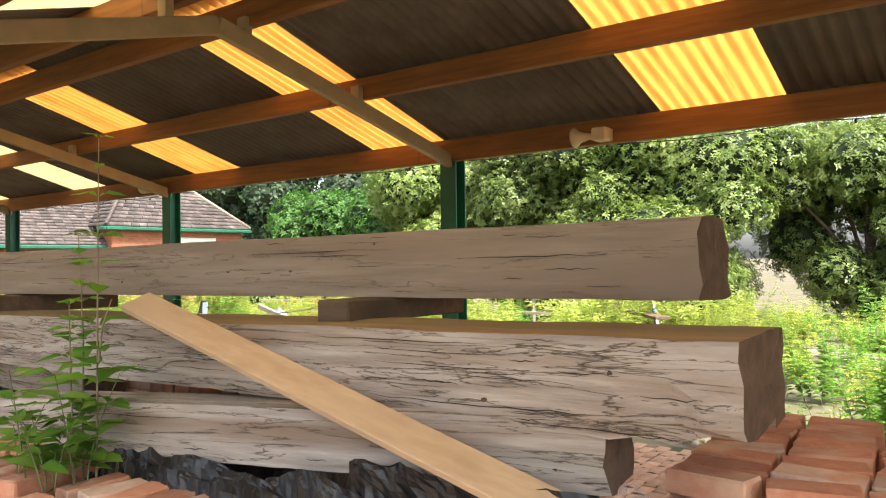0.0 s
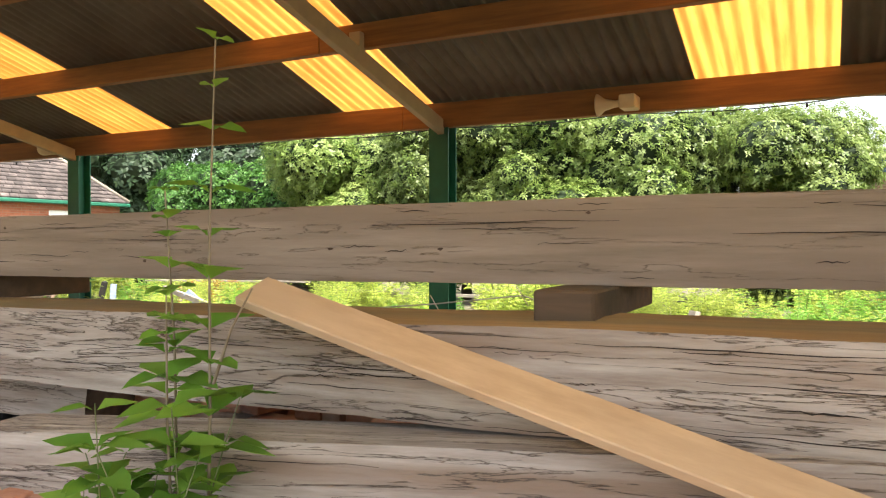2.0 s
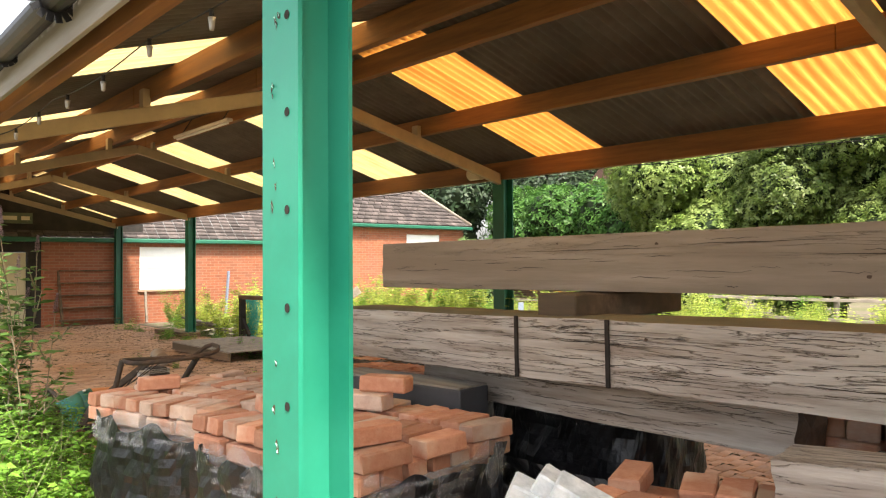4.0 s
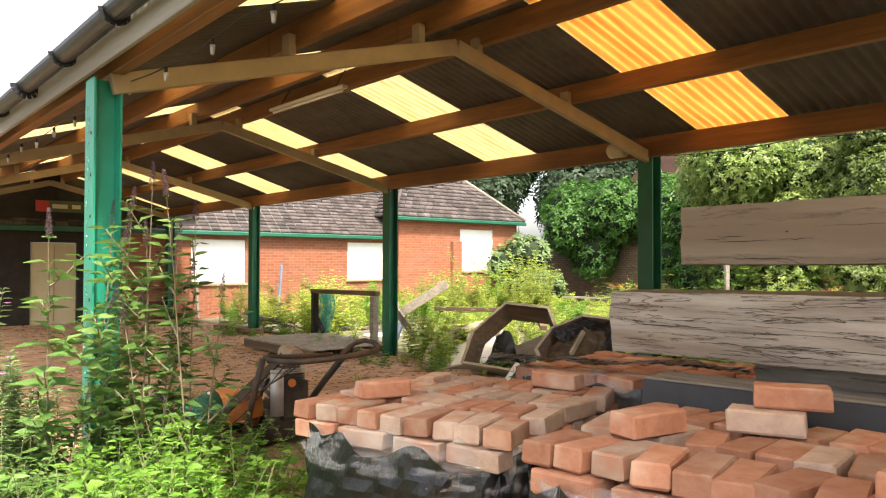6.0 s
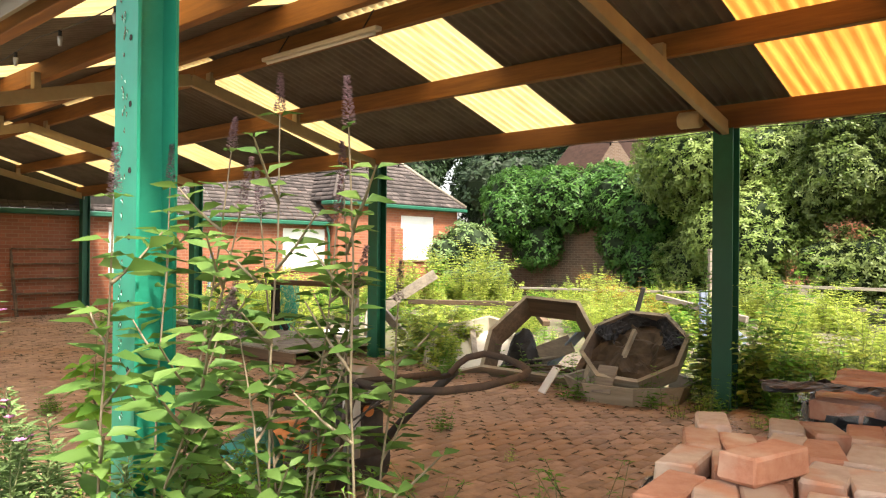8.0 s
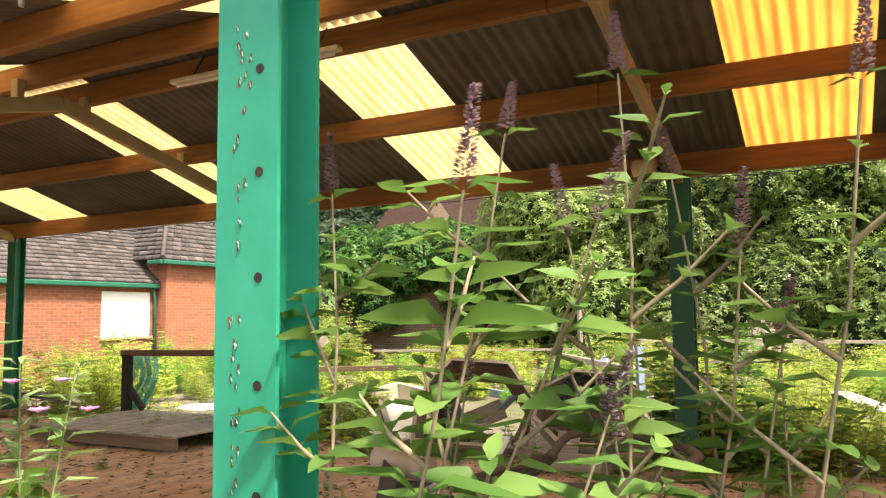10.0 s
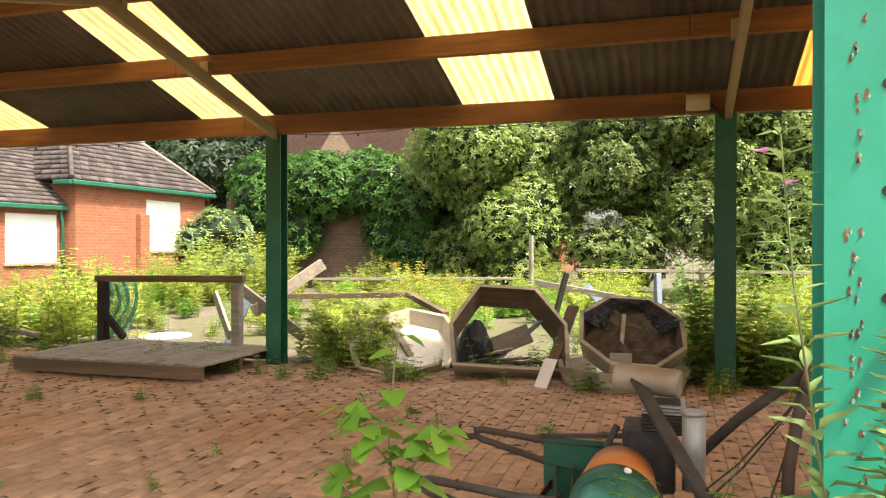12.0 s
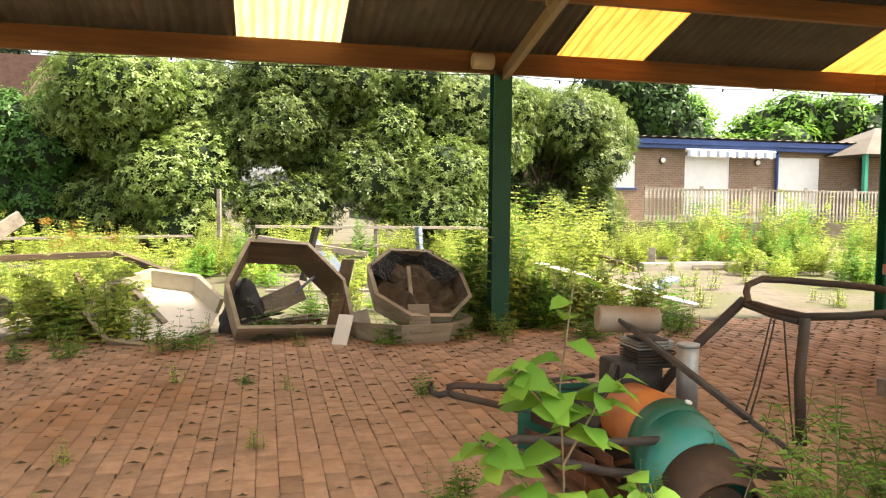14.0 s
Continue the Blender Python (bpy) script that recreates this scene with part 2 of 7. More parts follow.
PLASTIC_BLACK = mat("black_wrap", (0.006, 0.006, 0.007), (0.014, 0.014, 0.016), 8, 0.4, 0.5, spec=0.5, bump_scale=40)
LINER = mat("black_liner", (0.008, 0.008, 0.009), (0.018, 0.018, 0.02), 8, 0.55, 0.4, spec=0.35, bump_scale=50)
PLASTIC_DARK = mat("dark_slab_face", (0.03, 0.032, 0.036), (0.05, 0.053, 0.058), 6, 0.55, 0.1, c3=(0.07, 0.07, 0.075), cover=0.25)
HOUSE_BRICK = mat("house_brick", (0.25, 0.078, 0.038), (0.33, 0.112, 0.055), 9, 0.9, 0.4, c3=(0.28, 0.105, 0.06), cover=0.45, space="World", vary=0.12)
def brickwork(m, mortar, size=(0.225, 0.075)):
    """Lays courses of bricks into a wall material."""
    n, l = m.node_tree.nodes, m.node_tree.links
    geo, sep, add, com, br = (n.new(k) for k in ("ShaderNodeNewGeometry", "ShaderNodeSeparateXYZ", "ShaderNodeMath", "ShaderNodeCombineXYZ", "ShaderNodeTexBrick"))
    l.new(geo.outputs["Position"], sep.inputs[0])
    l.new(sep.outputs[0], add.inputs[0])
    l.new(sep.outputs[1], add.inputs[1])
    l.new(add.outputs[0], com.inputs[0])
    l.new(sep.outputs[2], com.inputs[1])
    l.new(com.outputs[0], br.inputs["Vector"])
    br.inputs["Scale"].default_value = 1.0
    br.inputs["Brick Width"].default_value, br.inputs["Row Height"].default_value, br.inputs["Mortar Size"].default_value = size[0], size[1], 0.007
    bsdf = n["Principled BSDF"]
    tone = bsdf.inputs["Base Color"].links[0].from_socket
    dark = n.new("ShaderNodeHueSaturation")
    dark.inputs["Value"].default_value = 0.75
    l.new(tone, dark.inputs["Color"])
    l.new(tone, br.inputs["Color1"])
    l.new(dark.outputs[0], br.inputs["Color2"])
    br.inputs["Mortar"].default_value = (*mortar, 1)
    l.new(br.outputs["Color"], bsdf.inputs["Base Color"])


brickwork(HOUSE_BRICK, (0.25, 0.14, 0.09))
MORTAR = mat("mortar", (0.30, 0.19, 0.13), (0.38, 0.25, 0.18), 15, 0.95, 0.4, space="World")
BROWN_BRICK = mat("brown_brick", (0.20, 0.13, 0.085), (0.28, 0.18, 0.12), 9, 0.9, 0.4, c3=(0.24, 0.16, 0.11), space="World")
OLD_BRICK = mat("old_wall_brick", (0.15, 0.085, 0.055), (0.24, 0.14, 0.09), 9, 0.92, 0.5, c3=(0.10, 0.08, 0.055), space="World")
brickwork(BROWN_BRICK, (0.3, 0.24, 0.19))
brickwork(OLD_BRICK, (0.2, 0.15, 0.11))
WHITE_BOARD = mat("white_board", (0.72, 0.71, 0.68), (0.80, 0.79, 0.77), 3, 0.55, 0.05, c3=(0.66, 0.65, 0.61), cover=0.3)
CREAM = mat("cream_paint", (0.50, 0.43, 0.28), (0.58, 0.5, 0.34), 4, 0.6, 0.1, c3=(0.44, 0.38, 0.25))
TILE = mat("roof_tile", (0.045, 0.036, 0.034), (0.095, 0.076, 0.07), 8, 0.85, 0.4, c3=(0.15, 0.125, 0.115), cover=0.3, big=0.9, space="World", island=0.45)
GUTTER_GREEN = mat("green_gutter", (0.012, 0.09, 0.055), (0.02, 0.12, 0.07), 6, 0.5, 0.1)
BLUE_PAINT = mat("blue_paint", (0.025, 0.06, 0.20), (0.04, 0.085, 0.26), 4, 0.5, 0.1, space="World")
BLUE_GREY = mat("blue_grey_wood", (0.16, 0.20, 0.28), (0.24, 0.29, 0.37), 6, 0.8, 0.3, stretch=(0.3, 4, 4))
DARK = mat("dark_boards", (0.012, 0.010, 0.009), (0.03, 0.025, 0.02), 5, 0.9, 0.3, space="World")
BLACK_PLASTIC = mat("black_gutter", (0.008, 0.008, 0.009), (0.016, 0.016, 0.018), 6, 0.4, 0.1)
METAL = mat("dull_steel", (0.34, 0.33, 0.31), (0.46, 0.45, 0.43), 10, 0.5, 0.2, metal=0.5, c3=(0.25, 0.2, 0.16), cover=0.3)
TANK_METAL = mat("tank_metal", (0.30, 0.25, 0.19), (0.42, 0.37, 0.31), 8, 0.6, 0.3, metal=0.3, c3=(0.24, 0.13, 0.06), cover=0.45, big=1.2)
IRON = mat("dark_iron", (0.04, 0.033, 0.028), (0.085, 0.07, 0.06), 14, 0.7, 0.4, metal=0.3, c3=(0.10, 0.055, 0.03), cover=0.35)
MOWER_ORANGE = mat("orange_cover", (0.42, 0.13, 0.03), (0.52, 0.18, 0.045), 8, 0.5, 0.15, c3=(0.26, 0.1, 0.045), cover=0.42, big=1.5)
MOWER_GREEN = mat("dark_green_steel", (0.01, 0.075, 0.045), (0.018, 0.11, 0.065), 8, 0.5, 0.15, c3=(0.05, 0.06, 0.04), cover=0.3, big=1.4)
MOWER_TEAL = mat("teal_cover", (0.015, 0.17, 0.15), (0.03, 0.26, 0.22), 6, 0.4, 0.15, c3=(0.10, 0.22, 0.16), cover=0.45, big=1.4)
GOLD = mat("gold_decal", (0.62, 0.40, 0.06), (0.7, 0.48, 0.1), 20, 0.5, 0.0)
RED_SIGN = mat("red_sign", (0.45, 0.03, 0.03), (0.5, 0.04, 0.04), 5, 0.5, 0.0)
SIGN_GREEN = mat("sign_face", (0.05, 0.07, 0.035), (0.07, 0.09, 0.05), 5, 0.5, 0.0)
NET = mat("teal_net", (0.02, 0.26, 0.22), (0.03, 0.34, 0.29), 30, 0.7, 0.3)
HORN = mat("cream_horn", (0.52, 0.42, 0.26), (0.62, 0.52, 0.34), 7, 0.5, 0.1, c3=(0.42, 0.34, 0.22))
CONDUIT = mat("lamp_white", (0.55, 0.5, 0.42), (0.66, 0.61, 0.52), 7, 0.5, 0.1)
CABLE = mat("cable_black", (0.01, 0.01, 0.01), (0.02, 0.02, 0.02), 20, 0.6, 0.0)
LITTER = mat("dry_litter", (0.14, 0.09, 0.05), (0.28, 0.19, 0.1), 30, 1.0, 0.4, vary=0.2)
BARK = mat("bark", (0.06, 0.045, 0.03), (0.12, 0.09, 0.065), 10, 0.95, 0.7)
STEM = mat("green_stem", (0.10, 0.13, 0.045), (0.17, 0.18, 0.08), 20, 0.7, 0.1)
STEM_RED = mat("woody_stem", (0.16, 0.12, 0.075), (0.26, 0.21, 0.14), 20, 0.8, 0.2)
LEAF_LIME = leaf_mat("lime_leaf", (0.22, 0.32, 0.045), (0.44, 0.48, 0.10), 0.5)
LEAF_MID = leaf_mat("mid_leaf", (0.10, 0.24, 0.028), (0.21, 0.38, 0.055), 0.45)
LEAF_BUD = leaf_mat("buddleia_leaf", (0.065, 0.145, 0.03), (0.15, 0.245, 0.06), 0.4)
# the third tone paints highlights into the crowns
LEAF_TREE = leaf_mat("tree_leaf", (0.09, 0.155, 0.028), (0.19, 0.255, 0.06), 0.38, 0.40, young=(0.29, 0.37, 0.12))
LEAF_DARK = leaf_mat("dark_leaf", (0.025, 0.07, 0.015), (0.07, 0.14, 0.03), 0.3, 0.45)
LEAF_IVY = leaf_mat("vine_leaf", (0.04, 0.13, 0.02), (0.10, 0.22, 0.04), 0.3, 0.5)
LEAF_PALE = leaf_mat("silver_leaf", (0.09, 0.16, 0.05), (0.19, 0.265, 0.10), 0.3)
LEAF_CONIFER = leaf_mat("conifer_leaf", (0.012, 0.03, 0.012), (0.035, 0.065, 0.025), 0.15)
LEAF_RUSSET = leaf_mat("russet_leaf", (0.30, 0.13, 0.02), (0.42, 0.24, 0.04))
FILM = mat("clear_film", (0.55, 0.55, 0.55), (0.75, 0.75, 0.75), 14, 0.2, 0.5, spec=0.8, bump_scale=25)
FILM.node_tree.nodes["Principled BSDF"].inputs["Alpha"].default_value = 0.16
WIRE = mat("pale_wire", (0.4, 0.36, 0.3), (0.5, 0.46, 0.4), 30, 0.5, 0.0, metal=0.5)
MOSS = mat("joint_moss", (0.05, 0.04, 0.02), (0.11, 0.085, 0.04), 40, 1.0, 0.6)
# near-black fill for the blobs that stand in for shade inside crowns
CORE = mat("crown_shade", (0.008, 0.016, 0.006), (0.018, 0.035, 0.01), 3, 1.0, 0.3)
PINK = leaf_mat("pink_petal", (0.50, 0.16, 0.42), (0.62, 0.28, 0.55), 0.4)
PURPLE = leaf_mat("faded_spike", (0.2, 0.13, 0.16), (0.34, 0.24, 0.27), 0.3)

# ---- building helpers ----
rnd = random.Random(7)


def box(bm, x0, x1, y0, y1, z0, z1, m=None, mi=0):
    """A box, turned by the matrix m if one is given."""
    vs = [bm.verts.new((x, y, z)) for x in (x0, x1) for y in (y0, y1) for z in (z0, z1)]
    if m is not None:
        for v in vs:
            v.co = m @ v.co
    fs = [bm.faces.new([vs[i] for i in q]) for q in ((0, 1, 3, 2), (4, 6, 7, 5), (0, 4, 5, 1), (2, 3, 7, 6), (0, 2, 6, 4), (1, 5, 7, 3))]
    for f in fs:
        f.material_index = mi
    return vs, fs


def stick(bm, p, q, w, h, mi=0, up=(0, 0, 1)):
    """A bar of section w by h from p to q."""
    p, q = Vector(p), Vector(q)
    d = (q - p).normalized()
    side = d.cross(Vector(up))
    if side.length < 1e-4:
        side = Vector((1, 0, 0))
    side.normalize()
    top = side.cross(d)
    m = Matrix((side, d, top)).transposed().to_4x4()
    m.translation = p
    return box(bm, -w / 2, w / 2, 0, (q - p).length, -h / 2, h / 2, m, mi)


def tube(bm, pts, r, seg=8, r_end=None, cap=True):
    """A round rod along points."""
    pts = [Vector(p) for p in pts]
    rings = []
    for i, p in enumerate(pts):
        d = (pts[min(i + 1, len(pts) - 1)] - pts[max(i - 1, 0)]).normalized()
        a = d.cross(Vector((0, 0, 1)) if abs(d.z) < 0.95 else Vector((1, 0, 0))).normalized()
        b = d.cross(a)
        rr = r if r_end is None else r + (r_end - r) * i / (len(pts) - 1)
        rings.append([bm.verts.new(p + (a * math.cos(k * 2 * math.pi / seg) + b * math.sin(k * 2 * math.pi / seg)) * rr) for k in range(seg)])
    for s, t in zip(rings, rings[1:]):
        for k in range(seg):
            bm.faces.new((s[k], s[(k + 1) % seg], t[(k + 1) % seg], t[k])).smooth = True
    if cap:
        bm.faces.new(rings[0][::-1])
        bm.faces.new(rings[-1])
    return rings


def bevelled(bm, w=0.004, seg=1):
    bmesh.ops.recalc_face_normals(bm, faces=bm.faces)
    bmesh.ops.bevel(bm, geom=bm.edges[:], offset=w, segments=seg, affect="EDGES", profile=0.6)
    return bm


def to_mesh(name, bm, *mats):
    bmesh.ops.recalc_face_normals(bm, faces=bm.faces)
    me = bpy.data.meshes.new(name)
    bm.to_mesh(me)
    bm.free()
    for k in mats:
        me.materials.append(k)
    return me


def part(name, bm, material, parent=None, label="", world=True):
    """Links a bmesh as one mesh object under a thing or a part. Its points are in the world's metres, or else in the parent's."""
    mats = material if isinstance(material, (tuple, list)) else (material,)
    if parent is not None and world:
        bmesh.ops.transform(bm, matrix=place_of(parent).inverted(), verts=bm.verts)
    ob = new(name, to_mesh(name, bm, *mats))
    ob.parent = parent
    return tagged(ob, label)


def place_of(ob):
    m = ob.matrix_basis.copy()
    while ob.parent:
        ob = ob.parent
        m = ob.matrix_basis @ m
    return m


def thing(name, at, label, category, group="", kind=""):
    ob = new(name)
    ob.empty_display_size = 0.1
    ob.location = at
    ob.matrix_basis = Matrix.Translation(at)
    return tagged(ob, label, category, group, kind)


def solid(name, bm, material, label="", category="", group="", kind=""):
    """A thing that is one mesh."""
    return tagged(part(name, bm, material), label, category, group, kind)


def arrays_mesh(name, co, quads, mats, idx=None, smooth=False):
    me = bpy.data.meshes.new(name)
    co, quads = np.asarray(co, float).reshape(-1, 3), np.asarray(quads, int)
    me.vertices.add(len(co))
    me.vertices.foreach_set("co", co.ravel())
    k = quads.shape[1]
    me.loops.add(quads.size)
    me.loops.foreach_set("vertex_index", quads.ravel())
    me.polygons.add(len(quads))
    me.polygons.foreach_set("loop_start", np.arange(0, quads.size, k))
    if idx is not None:
        me.polygons.foreach_set("material_index", idx)
    me.update(calc_edges=True)
    for m in mats:
        me.materials.append(m)
    return me


def leaves_mesh(name, pos, way, nor, length, width, mats, droop=0.25, shape=3):
    """Leaves from base points along ways: pointed, folded on the midrib and drooping. shape 1: one kite each; 3: eight points each."""
    pos, way, nor = (np.asarray(a, float) for a in (pos, way, nor))
    n = len(pos)
    length, width = np.broadcast_to(length, n)[:, None], np.broadcast_to(width, n)[:, None]
    way = way / np.linalg.norm(way, axis=1, keepdims=True)
    side = np.cross(way, nor)
    side /= np.linalg.norm(side, axis=1, keepdims=True) + 1e-9
    up = np.cross(side, way)
    if shape == 1:
        rows = [(0, 0, 0), (0.45, 0.5, 0.06), (1, 0, -droop), (0.45, -0.5, 0.06)]
        faces = np.array([[0, 1, 2, 3]])
    else:
        rows = [(0, 0, 0), (0.28, 0.44, 0.10), (0.28, 0, 0.04), (0.28, -0.44, 0.10), (0.64, 0.36, 0.02 - droop * 0.35), (0.64, 0, -0.04 - droop * 0.35),
                (0.64, -0.36, 0.02 - droop * 0.35), (1, 0, -droop)]
        faces = np.array([[0, 1, 2, 2], [0, 2, 3, 3], [1, 4, 5, 2], [2, 5, 6, 3], [4, 7, 5, 5], [5, 7, 6, 6]])
    co = np.stack([pos + way * length * a + side * width * b + up * length * c for a, b, c in rows], 1)
    k = len(rows)
    if shape == 1:
        q = (np.arange(n)[:, None, None] * k + faces[None]).reshape(-1, 4)
        return arrays_mesh(name, co, q, mats)
    tri = np.array([[0, 1, 2], [0, 2, 3], [1, 4, 5], [1, 5, 2], [2, 5, 6], [2, 6, 3], [4, 7, 5], [5, 7, 6]])
    q = (np.arange(n)[:, None, None] * k + tri[None]).reshape(-1, 3)
    return arrays_mesh(name, co, q, mats)

# ---- ground ----
GROUND_Z = -0.03
N = 90
gx, gy = np.meshgrid(np.linspace(-1, 1, N), np.linspace(-1, 1, N), indexing="ij")
gx, gy = -8 + np.sign(gx) * (np.abs(gx) ** 3) * 600 + gx * 20, 12 + np.sign(gy) * (np.abs(gy) ** 3) * 600 + gy * 20
gz = np.full(gx.shape, GROUND_Z)
gz += np.where((gy > 9) & (gx > -19), 0.03 * np.sin(gx * 0.9) * np.cos(gy * 0.7), 0)
cells = np.arange(N * N).reshape(N, N)
tagged(new("ground", arrays_mesh("ground", np.stack([gx, gy, gz], -1), np.stack([cells[:-1, :-1], cells[1:, :-1], cells[1:, 1:], cells[:-1, 1:]], -1).reshape(-1, 4), [YARD])),
       "weathered grey tarmac yard with moss and dust", "ground", kind="structure")

# ---- the open shed ----
BAY, POST_X = 4.5, [-20.52 + 4.5 * k for k in range(7)]
Y_FAR, Y_NEAR, RIDGE_Y = 7.32, 2.08, 4.70
SLOPE, EAVE_Z = 0.30, 2.66


def roof_z(y):
    return EAVE_Z + SLOPE * min(7.27 - y, y - (2 * RIDGE_Y - 7.27))


def post_mesh(top):
    """A steel stanchion of I section with a foot plate."""
    bm = bmesh.new()
    q = [(-0.088, -0.077), (0.088, -0.077), (0.088, -0.065), (0.006, -0.058), (0.006, 0.058), (0.088, 0.065), (0.088, 0.077), (-0.088, 0.077), (-0.088, 0.065), (-0.006, 0.058), (-0.006, -0.058), (-0.088, -0.065)]
    a, b = ([bm.verts.new((x, y, z)) for x, y in q] for z in (0, top))
    for k in range(12):
        bm.faces.new((a[k], a[(k + 1) % 12], b[(k + 1) % 12], b[k]))
    bm.faces.new(a)
    bm.faces.new(b)
    return bm


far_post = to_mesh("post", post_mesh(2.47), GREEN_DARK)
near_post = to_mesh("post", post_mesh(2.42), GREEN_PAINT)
hole_bm = bmesh.new()
for k in range(9):
    tube(hole_bm, [(0.038, -0.0782, 0.215 + k * 0.236), (0.038, -0.079, 0.215 + k * 0.236)], 0.0115, 12)
hole_mesh = to_mesh("bolt_hole", hole_bm, CRACK)
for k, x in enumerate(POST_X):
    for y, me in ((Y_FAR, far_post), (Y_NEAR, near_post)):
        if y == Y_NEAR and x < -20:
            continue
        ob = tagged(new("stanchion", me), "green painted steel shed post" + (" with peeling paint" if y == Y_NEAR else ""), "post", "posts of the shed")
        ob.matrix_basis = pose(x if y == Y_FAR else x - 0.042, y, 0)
        if y == Y_NEAR:
            holes = new("bolt_hole", hole_mesh)
            holes.parent = ob
            tagged(holes, kind="stuff")
        if y == Y_NEAR and x in (POST_X[3], POST_X[4]):
            pr = random.Random(k)
            bm, bm2 = bmesh.new(), bmesh.new()
            for j in range(60 if x == POST_X[3] else 18):
                z0 = pr.uniform(0.5, 2.3)
                x0 = -0.022 + pr.gauss(0, 0.012)
                for tgt, s, d in ((bm2, 1.0, 0.0008), (bm, 1.25, 0.0016)):
                    n = 7
                    ring = []
                    for a in range(n):
                        rr = pr.uniform(0.0015, 0.008) * (1.0 if s == 1 else 0.45)
                        ring.append(tgt.verts.new((x0 + math.cos(a * 6.283 / n) * rr * s + (0.004 if s > 1 else 0), -0.0772 - d - (pr.uniform(0, 0.008) if s > 1 and a < 3 else 0),
                                                   z0 + math.sin(a * 6.283 / n) * rr * 2.2 * s)))
                    tgt.faces.new(ring)
            tagged(part("rust_patch", bm2, RUST, ob, "bare rusty patches", world=False), kind="stuff")
            tagged(part("paint_flake", bm, FLAKE, ob, "curled flakes of paint", world=False), kind="stuff")

# rafters of the frames, bent at the ridge
for x in POST_X:
    fr = thing("roof_frame", (x, RIDGE_Y, 2.4), "beige painted bent steel roof frame on posts", "roof frame", "frames of the shed")
    for ye, z0, s in ((Y_FAR - 0.02, 2.44, 1), (Y_NEAR + 0.02, 2.39, -1)):
        bm = bmesh.new()
        stick(bm, (x + 0.02, ye, z0), (x + 0.02, RIDGE_Y, 3.09), 0.06, 0.12)
        bevelled(bm, 0.006)
        part("rafter", bm, FRAME_PAINT, fr)
        for yp in ((6.1, 5.0) if s > 0 else (3.3, 4.4)):
            bm = bmesh.new()
            zz = z0 + (3.09 - z0) * abs(yp - ye) / abs(RIDGE_Y - ye)
            box(bm, x - 0.045, x + 0.045, yp - 0.09, yp - 0.03, zz + 0.04, zz + 0.19)
            part("cleat", bevelled(bm), FRAME_PAINT, fr)

# purlins: timbers along the shed
X0, X1 = -20.85, 8.2
for y, w, h, drop in ((7.27, 0.075, 0.20, 0.0), (6.10, 0.075, 0.17, 0.0), (4.98, 0.075, 0.19, 0.0), (4.42, 0.075, 0.19, 0.0), (3.30, 0.075, 0.17, 0.0), (2.13, 0.075, 0.2, 0.0)):
    zt = roof_z(y) - 0.012
    k = 0
    x = X0
    while x < X1:
        bm = bmesh.new()
        box(bm, x, min(x + BAY, X1) - 0.004, y - w / 2, y + w / 2, zt - h, zt)
        x += BAY
        solid("purlin", bevelled(bm, 0.005), PURLIN_WOOD, "brown stained timber roof purlin", "purlin", "purlins of the shed")

# corrugated sheets
PITCH = 2.98 / 3


def sheet_mesh(name, material, sgn, y0, y1):
    """One corrugated sheet from eave to ridge; x from 0, y and z in the world."""
    nx, ny = 96, 3
    plain = material is SHEET
    xs = np.linspace(-0.06 if plain else 0, PITCH + 0.03 if plain else PITCH, nx)
    ys = np.linspace(y0, y1, ny)
    co = []
    for j, y in enumerate(ys):
        base = EAVE_Z + SLOPE * (7.27 - (y if sgn > 0 else 2 * RIDGE_Y - y))
        for x in xs:
            co.append((x, y, base + (0.012 if plain else 0.019) + 0.017 * math.cos(2 * math.pi * x / 0.0993) + 0.003 * (x / PITCH)))
    co = np.array(co).reshape(ny, nx, 3)
    i = np.arange(ny * nx).reshape(ny, nx)
    q = np.stack([i[:-1, :-1], i[:-1, 1:], i[1:, 1:], i[1:, :-1]], -1).reshape(-1, 4)
    me = arrays_mesh(name, co, q, [material])
    return me


roof = thing("roof", (0, RIDGE_Y, EAVE_Z), "corrugated fibre cement shed roof with translucent yellow sheets", "roof", kind="structure")
bm = bmesh.new()
stick(bm, (X0, RIDGE_Y - 0.1, roof_z(RIDGE_Y) + 0.03), (X1, RIDGE_Y - 0.1, roof_z(RIDGE_Y) + 0.03), 0.3, 0.012)
stick(bm, (X0, RIDGE_Y + 0.1, roof_z(RIDGE_Y) + 0.03), (X1, RIDGE_Y + 0.1, roof_z(RIDGE_Y) + 0.03), 0.3, 0.012)
part("ridge_cap", bm, SHEET, roof)
meshes = {}
for sgn, y0, y1 in ((1, 7.42, RIDGE_Y + 0.01), (-1, 1.96, RIDGE_Y - 0.01)):
    for nm, m in (("roof_sheet", SHEET), ("orange_sheet", YELLOW_SHEET), ("pale_sheet", PALE_SHEET)):
        meshes[sgn, nm] = sheet_mesh(nm, m, sgn, y0, y1)
k0 = -9.48 - 12 * PITCH
for k in range(30):
    x = k0 + k * PITCH
    for sgn in (1, -1):
        lit = k % 3 == 0
        nm = "roof_sheet" if not lit else ("orange_sheet" if x > -8 and sgn > 0 else "pale_sheet")
        ob = new(nm, meshes[sgn, nm])
        ob.parent = roof
        ob.matrix_parent_inverse = roof.matrix_basis.inverted()
        ob.location = (x, 0, 0.0015 * (k % 2))

